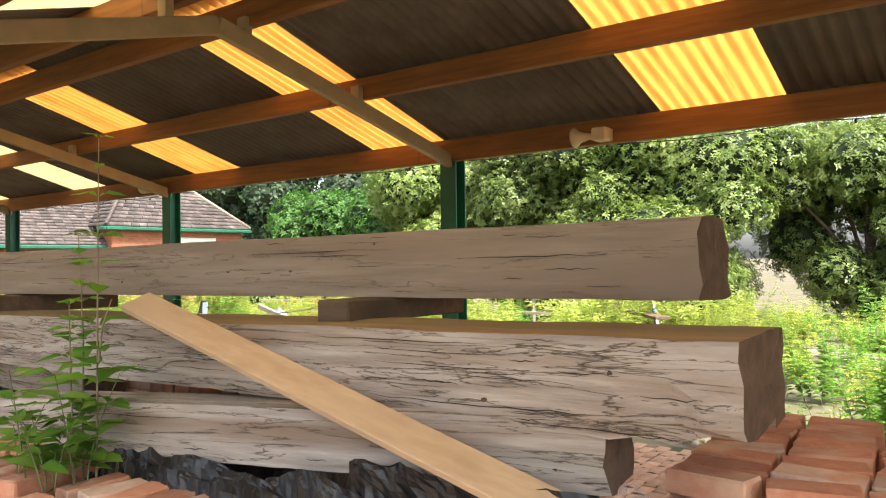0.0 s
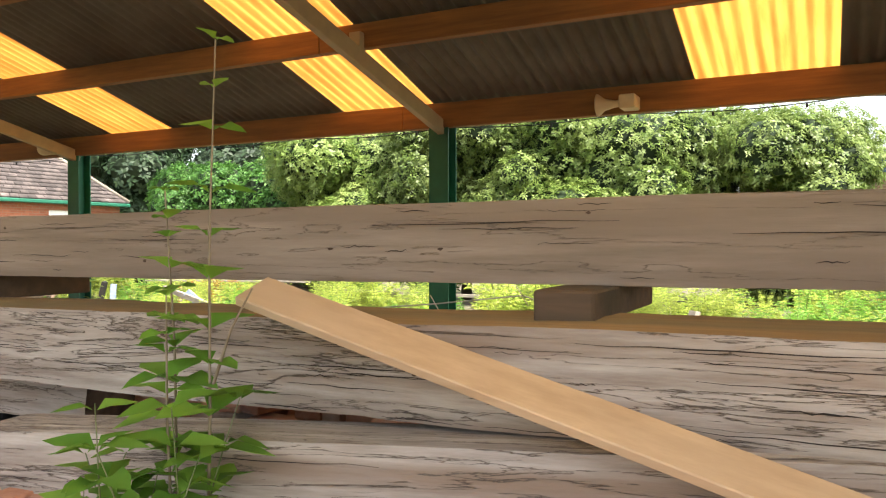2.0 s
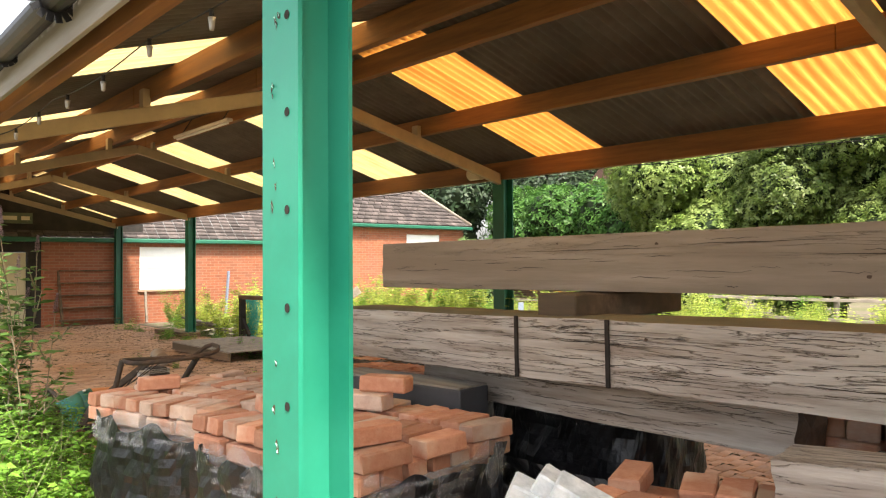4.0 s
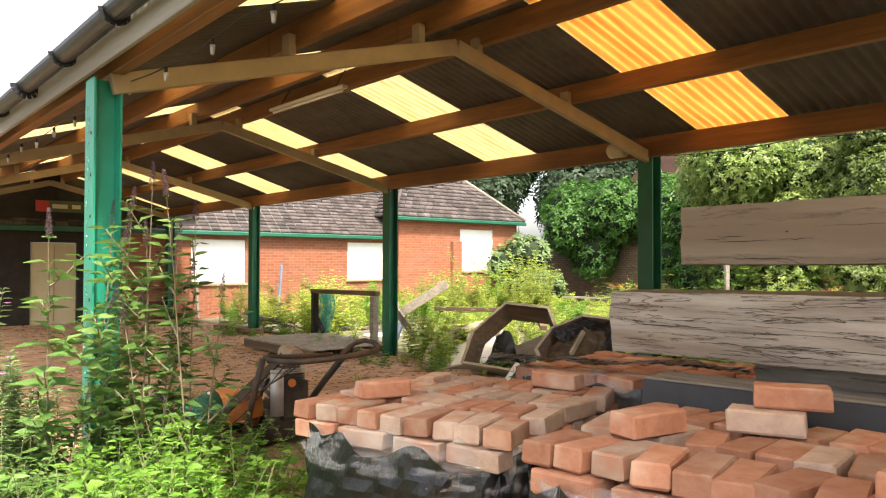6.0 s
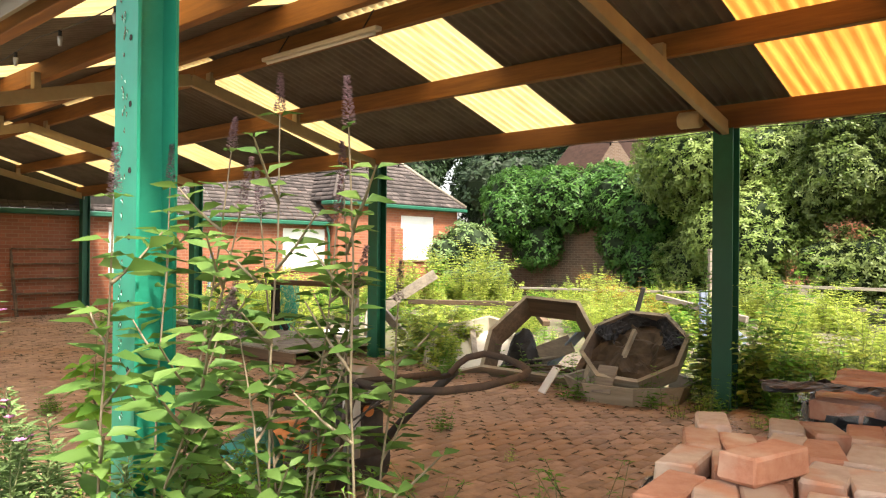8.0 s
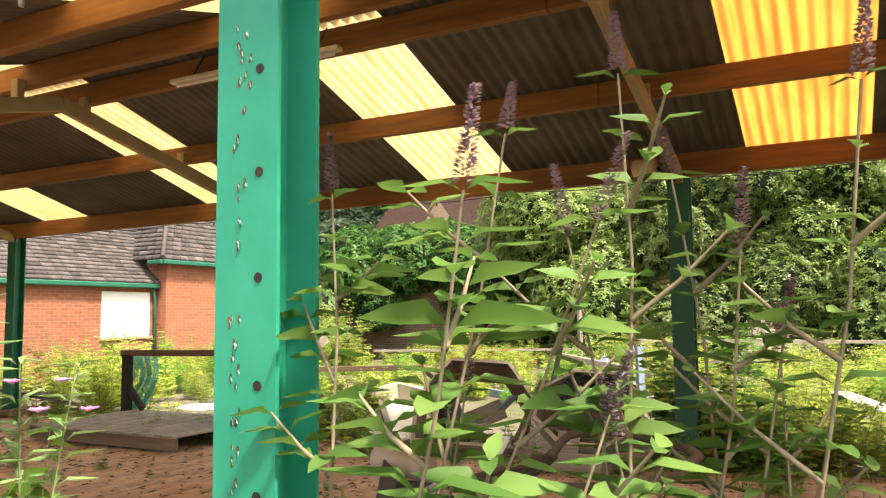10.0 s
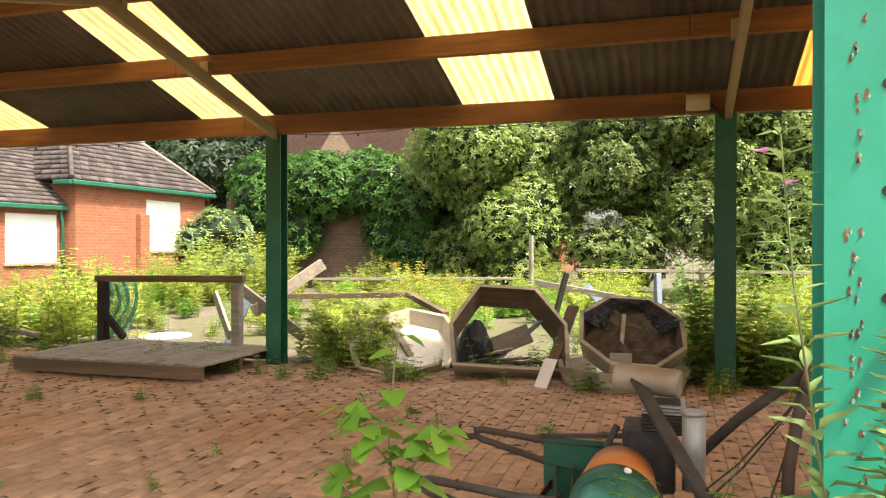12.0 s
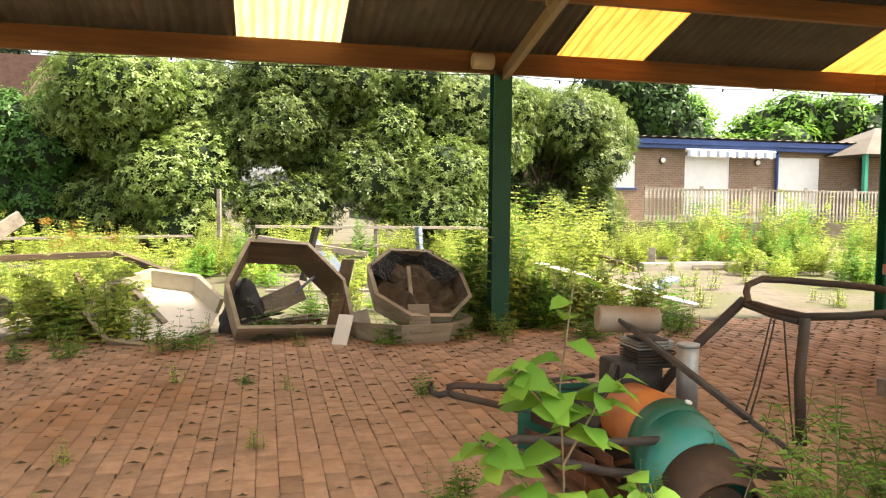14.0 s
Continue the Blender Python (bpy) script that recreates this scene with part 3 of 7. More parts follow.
# near eave: fascia and gutter
bm = bmesh.new()
box(bm, X0, X1, 1.975, 2.0, 2.43, 2.60)
solid("fascia_board", bevelled(bm, 0.003), FASCIA, "weathered grey timber fascia board along the eave", "fascia", kind="structure")
gut = thing("gutter", (-6, 1.9, 2.5), "black plastic half round rain gutter", "gutter", kind="structure")
bm = bmesh.new()
seg = 10
prof = [(1.905 + 0.062 * math.cos(math.pi + a * math.pi / seg), 2.59 + 0.062 * math.sin(math.pi + a * math.pi / seg)) for a in range(seg + 1)]
prof += [(1.905 + 0.056 * math.cos(2 * math.pi - a * math.pi / seg), 2.59 + 0.056 * math.sin(2 * math.pi - a * math.pi / seg)) for a in range(seg + 1)]
ra = [bm.verts.new((X0, y, z)) for y, z in prof]
rb = [bm.verts.new((X1, y, z)) for y, z in prof]
for i in range(len(prof)):
    bm.faces.new((ra[i], ra[(i + 1) % len(prof)], rb[(i + 1) % len(prof)], rb[i]))
part("channel", bm, BLACK_PLASTIC, gut)
for k in range(29):
    bm = bmesh.new()
    x = X0 + 0.6 + k * 1.0
    ring = [(x, 1.905 + 0.068 * math.cos(math.pi + a * math.pi / 8), 2.588 + 0.068 * math.sin(math.pi + a * math.pi / 8)) for a in range(9)]
    for p, q in zip(ring, ring[1:]):
        stick(bm, p, q, 0.03 if k % 4 else 0.07, 0.006, up=(1, 0, 0))
    part("bracket", bm, BLACK_PLASTIC, gut)

# ---- house across the end ----
HX = -20.75
house = thing("house", (HX, 11, 0), "low red brick outbuilding with tiled hipped roof and boarded windows", "house")
bm = bmesh.new()
openings = [(7.92, 9.35, 0.84, 1.945), (12.46, 13.86, 0.89, 1.95)]


def wall_x(bm, x, thick, y0, y1, z0, z1, holes):
    """A wall facing +x with rectangular holes through it."""
    ys = sorted({y0, y1, *[h[0] for h in holes], *[h[1] for h in holes]})
    for a, b in zip(ys, ys[1:]):
        hs = [h for h in holes if h[0] <= a and h[1] >= b]
        if hs:
            box(bm, x - thick, x, a, b, z0, hs[0][2])
            box(bm, x - thick, x, a, b, hs[0][3], z1)
        else:
            box(bm, x - thick, x, a, b, z0, z1)


wall_x(bm, HX, 0.25, 5.62, 14.02, -0.1, 2.12, openings)
bmesh.ops.remove_doubles(bm, verts=bm.verts, dist=0.001)
part("wall", bm, HOUSE_BRICK, house)
bm = bmesh.new()
wall_x(bm, HX + 0.35, 0.25, 14.02, 18.95, -0.1, 2.68, [(16.42, 17.85, 1.12, 2.44)])
bmesh.ops.remove_doubles(bm, verts=bm.verts, dist=0.001)
part("bay_wall", bm, HOUSE_BRICK, house)
for y0, y1 in ((18.7, 18.95), (14.02, 14.27)):
    bm = bmesh.new()
    box(bm, HX - 6, HX + 0.098, y0, y1, -0.1, 2.68)
    part("side_wall", bm, HOUSE_BRICK, house)
bm = bmesh.new()
box(bm, HX + 0.3, HX + 0.5, 16.02, 16.38, -0.05, 2.05)
part("pier", bevelled(bm, 0.01), HOUSE_BRICK, house)
for i, (x, (y0, y1, z0, z1)) in enumerate([(HX, openings[0]), (HX, openings[1]), (HX + 0.35, (16.42, 17.85, 1.12, 2.44))]):
    bm = bmesh.new()
    box(bm, x - 0.06, x - 0.03, y0, y1, z0, z1)
    w = part("window_board", bm, WHITE_BOARD, house, "white painted board over the window")
    bm = bmesh.new()
    box(bm, x - 0.03, x + 0.05, y0 - 0.05, y1 + 0.05, z0 - 0.06, z0)
    part("sill", bevelled(bm, 0.006), MORTAR, house)
    bm = bmesh.new()
    for zz in ((z0 + z1) / 2,):
        box(bm, x - 0.03, x - 0.022, y0, y1, zz - 0.004, zz + 0.004)
    part("seam", bm, MORTAR, w)
# roofs: rows of tiles
def tiled(name, corners, rows, parent, material=TILE):
    """A sloping quad (eave a, b; ridge c, d) laid with overlapping courses of single tiles."""
    a, b, c, d = (Vector(v) for v in corners)
    nor = (b - a).cross(d - a).normalized()
    if nor.z < 0:
        nor = -nor
    co, fs, tw = [], [], 0.27
    for r in range(rows):
        f0, f1 = r / rows, (r + 1.15) / rows
        l0, l1 = a.lerp(d, f0), a.lerp(d, min(f1, 1))
        r0, r1 = b.lerp(c, f0), b.lerp(c, min(f1, 1))
        n = max(2, int((r0 - l0).length / tw))
        for k in range(n):
            u0, u1 = (k + 0.02 + 0.5 * (r % 2) * 0) / n, (k + 0.98) / n
            i = len(co)
            lift = rnd.uniform(0, 0.012)
            for p, h in ((l0.lerp(r0, u0), 0.045 + lift), (l0.lerp(r0, u1), 0.045 + lift), (l1.lerp(r1, u1), 0.015), (l1.lerp(r1, u0), 0.015),
                         (l0.lerp(r0, u0), 0.0), (l0.lerp(r0, u1), 0.0)):
                co.append(p + nor * h)
            fs += [(i, i + 1, i + 2, i + 3), (i + 4, i + 5, i + 1, i)]
    ob = new(name, arrays_mesh(name, [tuple(v) for v in co], fs, [material]))
    ob.parent = parent
    ob.matrix_parent_inverse = place_of(parent).inverted()
    return tagged(ob, kind="stuff")


tiled("roof_tiles", ((HX + 0.12, 1.0, 2.16), (HX + 0.12, 15.2, 2.16), (-23.2, 15.2, 4.45), (-23.2, 1.0, 4.45)), 24, house)
e = 2.74
x0, x1, yl, yr, ym, rz = HX + 0.5, -27.5, 13.75, 19.2, 16.48, 5.3
tiled("hip_tiles", ((x0, yl, e), (x0, yr, e), (-22.97, ym + 0.02, rz), (-22.97, ym - 0.02, rz)), 20, house)
tiled("hip_tiles", ((x1, yl, e), (x0, yl, e), (-22.97, ym, rz), (x1, ym, rz)), 20, house)
tiled("hip_tiles", ((x0, yr, e), (x1, yr, e), (x1, ym, rz), (-22.97, ym, rz)), 20, house)
for p, q in (((x0, yl, e), (-22.97, ym, rz)), ((x0, yr, e), (-22.97, ym, rz)), ((-22.97, ym, rz), (x1, ym, rz))):
    bm = bmesh.new()
    tube(bm, [Vector(p) + Vector((0, 0, 0.05)), Vector(q) + Vector((0, 0, 0.05))], 0.06, 8)
    part("hip_ridge", bm, GREY_BOARD if q[0] > -24 and p[1] > 16.9 else TILE, house)
for p, q in (((HX + 0.14, 1.0, 2.10), (HX + 0.14, 14.0, 2.10)), ((x0 + 0.03, yl, 2.68), (x0 + 0.03, yr, 2.68)), ((x0, yl, 2.68), (HX, yl, 2.68))):
    bm = bmesh.new()
    stick(bm, p, q, 0.10, 0.11)
    part("gutter", bevelled(bm, 0.02), GUTTER_GREEN, house, "dark green gutter")
bm = bmesh.new()
tube(bm, [(HX + 0.08, 13.85, 2.05), (HX + 0.08, 13.92, 1.8), (HX + 0.08, 13.94, 0)], 0.035, 8)
part("downpipe", bm, GUTTER_GREEN, house)

# dark end wall of the shed, with its door and sign
bm = bmesh.new()
wall_x(bm, HX, 0.2, 1.0, 5.62, -0.1, 2.2, [(4.37, 5.32, -0.1, 1.80)])
box(bm, HX - 0.2, HX, 1.0, 8.0, 2.2, 3.5)
solid("wall_end", bm, DARK, "dark boarded end wall of the shed", "wall", kind="structure")
door = thing("door", (HX - 0.1, 4.37, 0), "closed cream painted door in the dark end wall", "door", kind="structure")
bm = bmesh.new()
box(bm, HX - 0.1, HX - 0.05, 4.39, 5.30, -0.02, 1.79)
part("door_leaf", bevelled(bm, 0.006), CREAM, door)
bm = bmesh.new()
box(bm, HX - 0.05, HX - 0.03, 4.84, 4.86, 0.05, 1.72)
part("cover_strip", bm, MORTAR, door)
sign = thing("sign", (HX + 0.02, 4.9, 2.6), "narrow hanging sign with red end and pale lettering", "sign")
bm = bmesh.new()
box(bm, HX + 0.02, HX + 0.05, 4.45, 5.42, 2.47, 2.72)
part("sign_board", bevelled(bm, 0.004), SIGN_GREEN, sign)
bm = bmesh.new()
box(bm, HX + 0.05, HX + 0.054, 4.46, 4.72, 2.48, 2.71)
part("red_panel", bm, RED_SIGN, sign)
for x0, x1 in ((4.78, 5.09), (5.18, 5.36)):
    bm = bmesh.new()
    box(bm, HX + 0.05, HX + 0.055, x0, x1, 2.55, 2.64)
    part("lettering_bar", bm, CREAM, sign)

# ---- timber pile ----
def rough_beam(name, p, q, w, h, material, seed, label, chips=0.012, end_rot=0.0, cracks=10, top=None, group="old timbers in the pile"):
    """A heavy squared timber from p to q (middle of its section), with uneven faces, worn arrises, checks and knots."""
    p, q = Vector(p), Vector(q)
    L = (q - p).length
    d = (q - p) / L
    side = d.cross(Vector((0, 0, 1))).normalized()
    up = side.cross(d)
    m = Matrix((d, -side, up)).transposed().to_4x4()
    m.translation = p
    th = thing(name, p, label, "timber", group)
    th.matrix_basis = m
    bm = bmesh.new()
    nx, sec = 72, []
    k = 5
    for i in range(k):
        sec.append((-0.5 + i / k, -0.5))
    for i in range(k):
        sec.append((0.5, -0.5 + i / k))
    for i in range(k):
        sec.append((0.5 - i / k, 0.5))
    for i in range(k):
        sec.append((-0.5, 0.5 - i / k))
    rings = []
    for i in range(nx + 1):
        x = L * i / nx
        ring = []
        near = max(0, 1 - min(x, L - x) / 0.35)
        for (a, b) in sec:
            corner = (abs(a) > 0.45) and (abs(b) > 0.45)
            y, z = a * w, b * h
            nz = noise.noise(Vector((x * 2.2 + seed, y * 5, z * 5)))
            n2 = noise.noise(Vector((x * 9 + seed * 3, y * 14, z * 14)))
            off = chips * (0.35 * nz + 0.35 * n2)
            sh = 1 - (0.025 + 0.06 * max(0, n2)) * corner
            if end_rot and b < 0 and x > L - 0.5:
                off -= end_rot * max(0, n2 + 0.35) * (x - L + 0.5) / 0.5
            ring.append(bm.verts.new((x + near * 0.02 * n2, y * sh + off * np.sign(a) * (abs(a) > 0.45), z * sh + off * np.sign(b) * (abs(b) > 0.45))))
        rings.append(ring)
    n = len(sec)
    for s, t in zip(rings, rings[1:]):
        for i in range(n):
            f = bm.faces.new((s[i], s[(i + 1) % n], t[(i + 1) % n], t[i]))
            f.smooth = False
            if top and (2 * k <= i < 3 * k):
                f.material_index = 1
    for ring, flip in ((rings[0], 1), (rings[-1], 0)):
        c = bm.verts.new(sum((v.co for v in ring), Vector()) / n)
        for i in range(n):
            bm.faces.new((ring[i], ring[(i + 1) % n], c)).material_index = 2
    part("timber", bm, (material, top or material, BEAM_END), th, world=False)
    r = random.Random(seed)
    bm = bmesh.new()
    for _ in range(cracks):
        ln = r.choice((r.uniform(0.05, 0.2), r.uniform(0.05, 0.2), r.uniform(0.2, 0.7)))
        x, z, fat = r.uniform(0.05, L - ln - 0.05), r.uniform(-0.45, 0.45) * h, r.uniform(0.25, 0.8)
        pts = []
        for j in range(9):
            pts.append((x + ln * j / 8, z + 0.006 * noise.noise(Vector((x * 3 + j * 0.9, z * 10, seed))) + r.uniform(-0.0012, 0.0012)))
        for j in range(8):
            t0, t1 = (0.0016 * math.sin(math.pi * max(j, 0.3) / 8) * fat + 0.0003), (0.0016 * math.sin(math.pi * min(j + 1, 7.7) / 8) * fat + 0.0003)
            yy = -w / 2 - 0.0075
            vs = [bm.verts.new(v) for v in ((pts[j][0], yy, pts[j][1] - t0), (pts[j + 1][0], yy, pts[j + 1][1] - t1),
                                            (pts[j + 1][0], yy, pts[j + 1][1] + t1), (pts[j][0], yy, pts[j][1] + t0))]
            bm.faces.new(vs)
    part("drying_check", bm, CRACK, th, "dark cracks along the grain", world=False)
    bm = bmesh.new()
    for _ in range(int(L * 1.4)):
        x, z, rad = r.uniform(0.1, L - 0.1), r.uniform(-0.38, 0.38) * h, r.uniform(0.003, 0.007)
        ring = [bm.verts.new((x + rad * r.uniform(0.8, 2.2) * math.cos(a * 0.785), -w / 2 - 0.0078, z + rad * r.uniform(0.6, 1.1) * math.sin(a * 0.785))) for a in range(8)]
        bm.faces.new(ring)
    part("knot", bm, BEAM_END, th, "dark knots in the face", world=False)
    return th


rough_beam("timber_beam", (-4.24, 3.695, 1.487), (0.915, 3.90, 1.528), 0.30, 0.24, BEAM_WOOD, 3, "brown weathered squared oak beam lying on blocks", 0.008, cracks=45)
low = rough_beam("timber_beam", (-4.43, 3.535, 1.138), (1.14, 3.535, 1.227), 0.40, 0.25, BEAM_GREY, 11, "grey split squared beam with rotten end", 0.014, 0.05, 120, MOSS_TOP)
bm = bmesh.new()
for x in (1.40, 1.85):
    box(bm, x - 0.008, x + 0.008, -0.212, -0.204, -0.12, 0.125)
part("saw_kerf", bm, CRACK, low, "dark saw cuts", world=False)
rough_beam("timber_beam", (-3.95, 3.70, 0.925), (-2.0, 3.64, 0.945), 0.2, 0.17, BEAM_GREY, 29, "grey weathered beam end under the pile", 0.01, 0, 6)
rough_beam("timber_beam", (-1.86, 3.16, 0.89), (0.80, 3.47, 1.045), 0.22, 0.19, BEAM_GREY, 23, "grey weathered beam under the pile", 0.01, 0, 8)
for x0, x1, y0, y1, z0, z1 in ((-0.31, -0.16, 3.48, 4.15, 1.322, 1.402), (-3.0, -2.8, 3.42, 4.18, 1.275, 1.374)):
    bm = bmesh.new()
    box(bm, x0, x1, y0, y1, z0, z1)
    solid("wood_block", bevelled(bm, 0.006), BROWN_BOARD, "dark brown timber spacer laid between the beams", "timber block", "spacer blocks")
# leaning pale board
brd = thing("plank", (-1.15, 3.3, 1.35), "pale sawn plank leaning across the beams", "plank")
bm = bmesh.new()
stick(bm, (-0.92, 3.17, 1.40), (1.05, 3.23, 0.862), 0.118, 0.024, up=(0.2, -0.38, 0.9))
part("board", bevelled(bm, 0.003), BOARD_WOOD, brd)

# ---- brick stacks ----
BRICK_MESHES = []
for v in range(5):
    bm = bmesh.new()
    box(bm, -0.1075, 0.1075, -0.051, 0.051, 0, 0.066)
    bevelled(bm, 0.006)
    r = random.Random(v)
    for w in bm.verts:
        w.co += Vector([r.uniform(-0.003, 0.003) for _ in range(3)])
    BRICK_MESHES.append((to_mesh("brick", bm, BRICK), None))
DUSTY_MESHES = []
for me, _ in BRICK_MESHES[:3]:
    m2 = me.copy()
    m2.materials.clear()
    m2.materials.append(BRICK_DUSTY)
    DUSTY_MESHES.append(m2)


def lay_brick(parent, x, y, z, turn, r, dusty=0.2, tilt=1.5):
    me = r.choice(DUSTY_MESHES) if r.random() < dusty else r.choice(BRICK_MESHES)[0]
    ob = new("brick", me)
    ob.parent = parent
    ob.matrix_basis = pose(x, y, z, r.uniform(-tilt, tilt), r.uniform(-tilt, tilt), turn + r.uniform(-2, 2))
    return ob


def wrap_mesh(bm, w, d, z0, z1, seed, ragged=0.05):
    """Crumpled sheet round a stack, with a torn top edge."""
    per = []
    nn = 34
    for s in range(4):
        for i in range(nn):
            t = i / nn - 0.5
            per.append(((t * w, -d / 2), (w / 2, t * d), (-t * w, d / 2), (-w / 2, -t * d))[s])
    rows = 18
    grid = []
    for j in range(rows):
        f = j / (rows - 1)
        ring = []
        for i, (x, y) in enumerate(per):
            k = max(((2 * x / w) ** 4 + (2 * y / d) ** 4) ** 0.25, 1e-6)
            x, y = x / k, y / k
            nrm = Vector((x / w, y / d, 0)).normalized()
            a = abs(noise.noise(Vector((x * 5, y * 5, f * 3 + seed)))) * 0.06 + (0.5 - abs(noise.noise(Vector((x * 12, y * 12, f * 9 + seed))))) * 0.035 + abs(noise.noise(Vector((x * 30, y * 30, f * 24)))) * 0.012
            z = z0 + (z1 - z0) * f + (ragged * noise.noise(Vector((x * 7, y * 7, seed + 9))) * 1.6 if j == rows - 1 else 0)
            ring.append(bm.verts.new(Vector((x, y, z)) + nrm * (0.02 + abs(a))))
        grid.append(ring)
    n = len(per)
    for a, b in zip(grid, grid[1:]):
        for i in range(n):
            f = bm.faces.new((a[i], a[(i + 1) % n], b[(i + 1) % n], b[i]))
            f.smooth = False


def film_band(th, w, d, z0, z1, seed):
    bm = bmesh.new()
    wrap_mesh(bm, w + 0.005, d + 0.005, z0, z1, seed, 0.09)
    part("clear_film", bm, FILM, th, "torn clear stretch film", world=False)


def brick_stack(at, w, d, top, turn, seed, label, layers=2, gap=0.05, dusty=0.25, lean=0.0, clear=True):
    """A pallet of bricks: a wrapped body, with the upper courses bare."""
    r = random.Random(seed)
    th = thing("brick_stack", (at[0], at[1], 0), label, "brick stack", "brick stacks under the shed")
    th.matrix_basis = pose(at[0], at[1], 0, 0, 0, turn)
    zb = top - layers * 0.072
    bm = bmesh.new()
    for s in (-1, 0, 1):
        box(bm, s * (w / 2 - 0.06) - 0.05, s * (w / 2 - 0.06) + 0.05, -d / 2, d / 2, 0, 0.09)
    for k in range(6):
        y = -d / 2 + 0.05 + k * (d - 0.1) / 5
        box(bm, -w / 2, w / 2, y - 0.045, y + 0.045, 0.09, 0.11)
    part("pallet", bm, GREY_BOARD, th, world=False)
    bm = bmesh.new()
    wrap_mesh(bm, w, d, 0.0, zb + 0.03, seed)
    part("plastic_wrap", bm, PLASTIC_BLACK, th, "torn black polythene wrap", world=False)
    bm = bmesh.new()
    box(bm, -w * 0.42, w * 0.42, -d * 0.42, d * 0.42, 0.11, zb - 0.004)
    part("brick_core", bm, BRICK, th, world=False)
    if clear:
        film_band(th, w, d, zb - 0.08, zb + 0.05, seed + 50)
    for c in range(layers):
        nx, ny = int(w / 0.222), int(d / 0.108)
        if c % 2:
            nx, ny = int(w / 0.108), int(d / 0.222)
        for i in range(nx):
            for j in range(ny):
                if c == layers - 1 and r.random() < gap:
                    continue
                x, y = -w / 2 + (i + 0.5) * w / nx, -d / 2 + (j + 0.5) * d / ny
                if (2 * x / w) ** 4 + (2 * y / d) ** 4 > 1.02:
                    continue
                edge = c < layers - 1 and 0 < i < nx - 1 and 0 < j < ny - 1
                if edge and r.random() > 0.5:
                    continue
                lay_brick(th, x + r.uniform(-0.008, 0.008), y + r.uniform(-0.008, 0.008), zb + c * 0.071 + r.uniform(0, 0.008) + lean * x, (90 if c % 2 else 0) + (r.uniform(-13, 13) if c == layers - 1 else r.uniform(-4, 4)), r, dusty, 1.8)
    return th


A = brick_stack((-4.88, 2.93), 0.98, 1.06, 0.82, 16, 1, "reclaimed red bricks on a pallet in torn black wrap", dusty=0.45, gap=0.1)
B = brick_stack((-3.52, 2.84), 1.08, 0.86, 0.875, 8, 2, "reclaimed bricks stacked on a pallet with torn clear film")
C = brick_stack((-1.72, 3.02), 1.3, 0.86, 0.83, 14, 3, "red bricks on a pallet wrapped in black polythene", dusty=0.1, clear=False)
D = brick_stack((-0.40, 2.78), 1.05, 0.8, 0.80, 6, 4, "red bricks on a pallet beside the beams", dusty=0.1, clear=False)
E1 = brick_stack((1.42, 4.06), 1.15, 0.95, 0.985, 4, 5, "red bricks on a pallet supporting the beam ends", dusty=0.1, layers=3)
F1 = brick_stack((-4.70, 4.08), 1.2, 0.9, 0.85, 8, 6, "flat topped red bricks edged with black wrap", dusty=0.05, layers=1, gap=0.02)
F2 = brick_stack((-1.55, 4.15), 1.1, 0.7, 0.97, 3, 7, "red bricks on a pallet under the beams", dusty=0.1)
F3 = brick_stack((-3.3, 4.2), 0.9, 0.6, 0.98, 0, 8, "wrapped bricks on a pallet under the beams", dusty=0.1)
rr = random.Random(5)
for par, x, y, z, turn in ((A, -0.24, -0.25, 0.823, 58), (A, 0.25, 0.38, 0.823, 0),
                           (B, -0.05, 0.15, 0.878, 15), (B, 0.0, 0.22, 0.948, 20), (B, -0.3, -0.1, 0.878, 75), (B, 0.42, -0.28, 0.878, 80), (E1, 0.25, 0.2, 0.988, 10)):
    lay_brick(par, x, y, z, turn, rr, 0.1, 0.6)
# pale painted blocks tumbled on the front of a stack
for x, y, z, rx, ry, rz in ((-2.30, 2.66, 0.842, 8, 24, 38), (-2.24, 2.70, 0.862, 4, 30, 30), (-2.16, 2.68, 0.866, 10, 26, 34), (-2.02, 2.66, 0.85, -4, 18, 20)):
    bm = bmesh.new()
    box(bm, -0.10, 0.10, -0.05, 0.05, -0.033, 0.033)
    bevelled(bm, 0.006)
    bmesh.ops.transform(bm, matrix=pose(x, y, z, rx, ry, rz), verts=bm.verts)
    solid("pale_block", bm, PALE_BLOCK, "pale grey painted brick tumbled on the stack", "brick", "pale blocks on the bricks")
slab = thing("slab", (-4.1, 3.4, 0.73), "dark grey faced timber slab with weathered top", "slab")
bm = bmesh.new()
m = pose(-3.76, 3.33, 0.872, 0, 0, 8)
box(bm, -0.42, 0.42, -0.1, 0.1, -0.085, 0.075, m)
part("core", bevelled(bm, 0.004), PLASTIC_DARK, slab)
bm = bmesh.new()
box(bm, -0.41, 0.41, -0.095, 0.1, 0.077, 0.085, m)
part("top_board", bm, GREY_BOARD, slab)

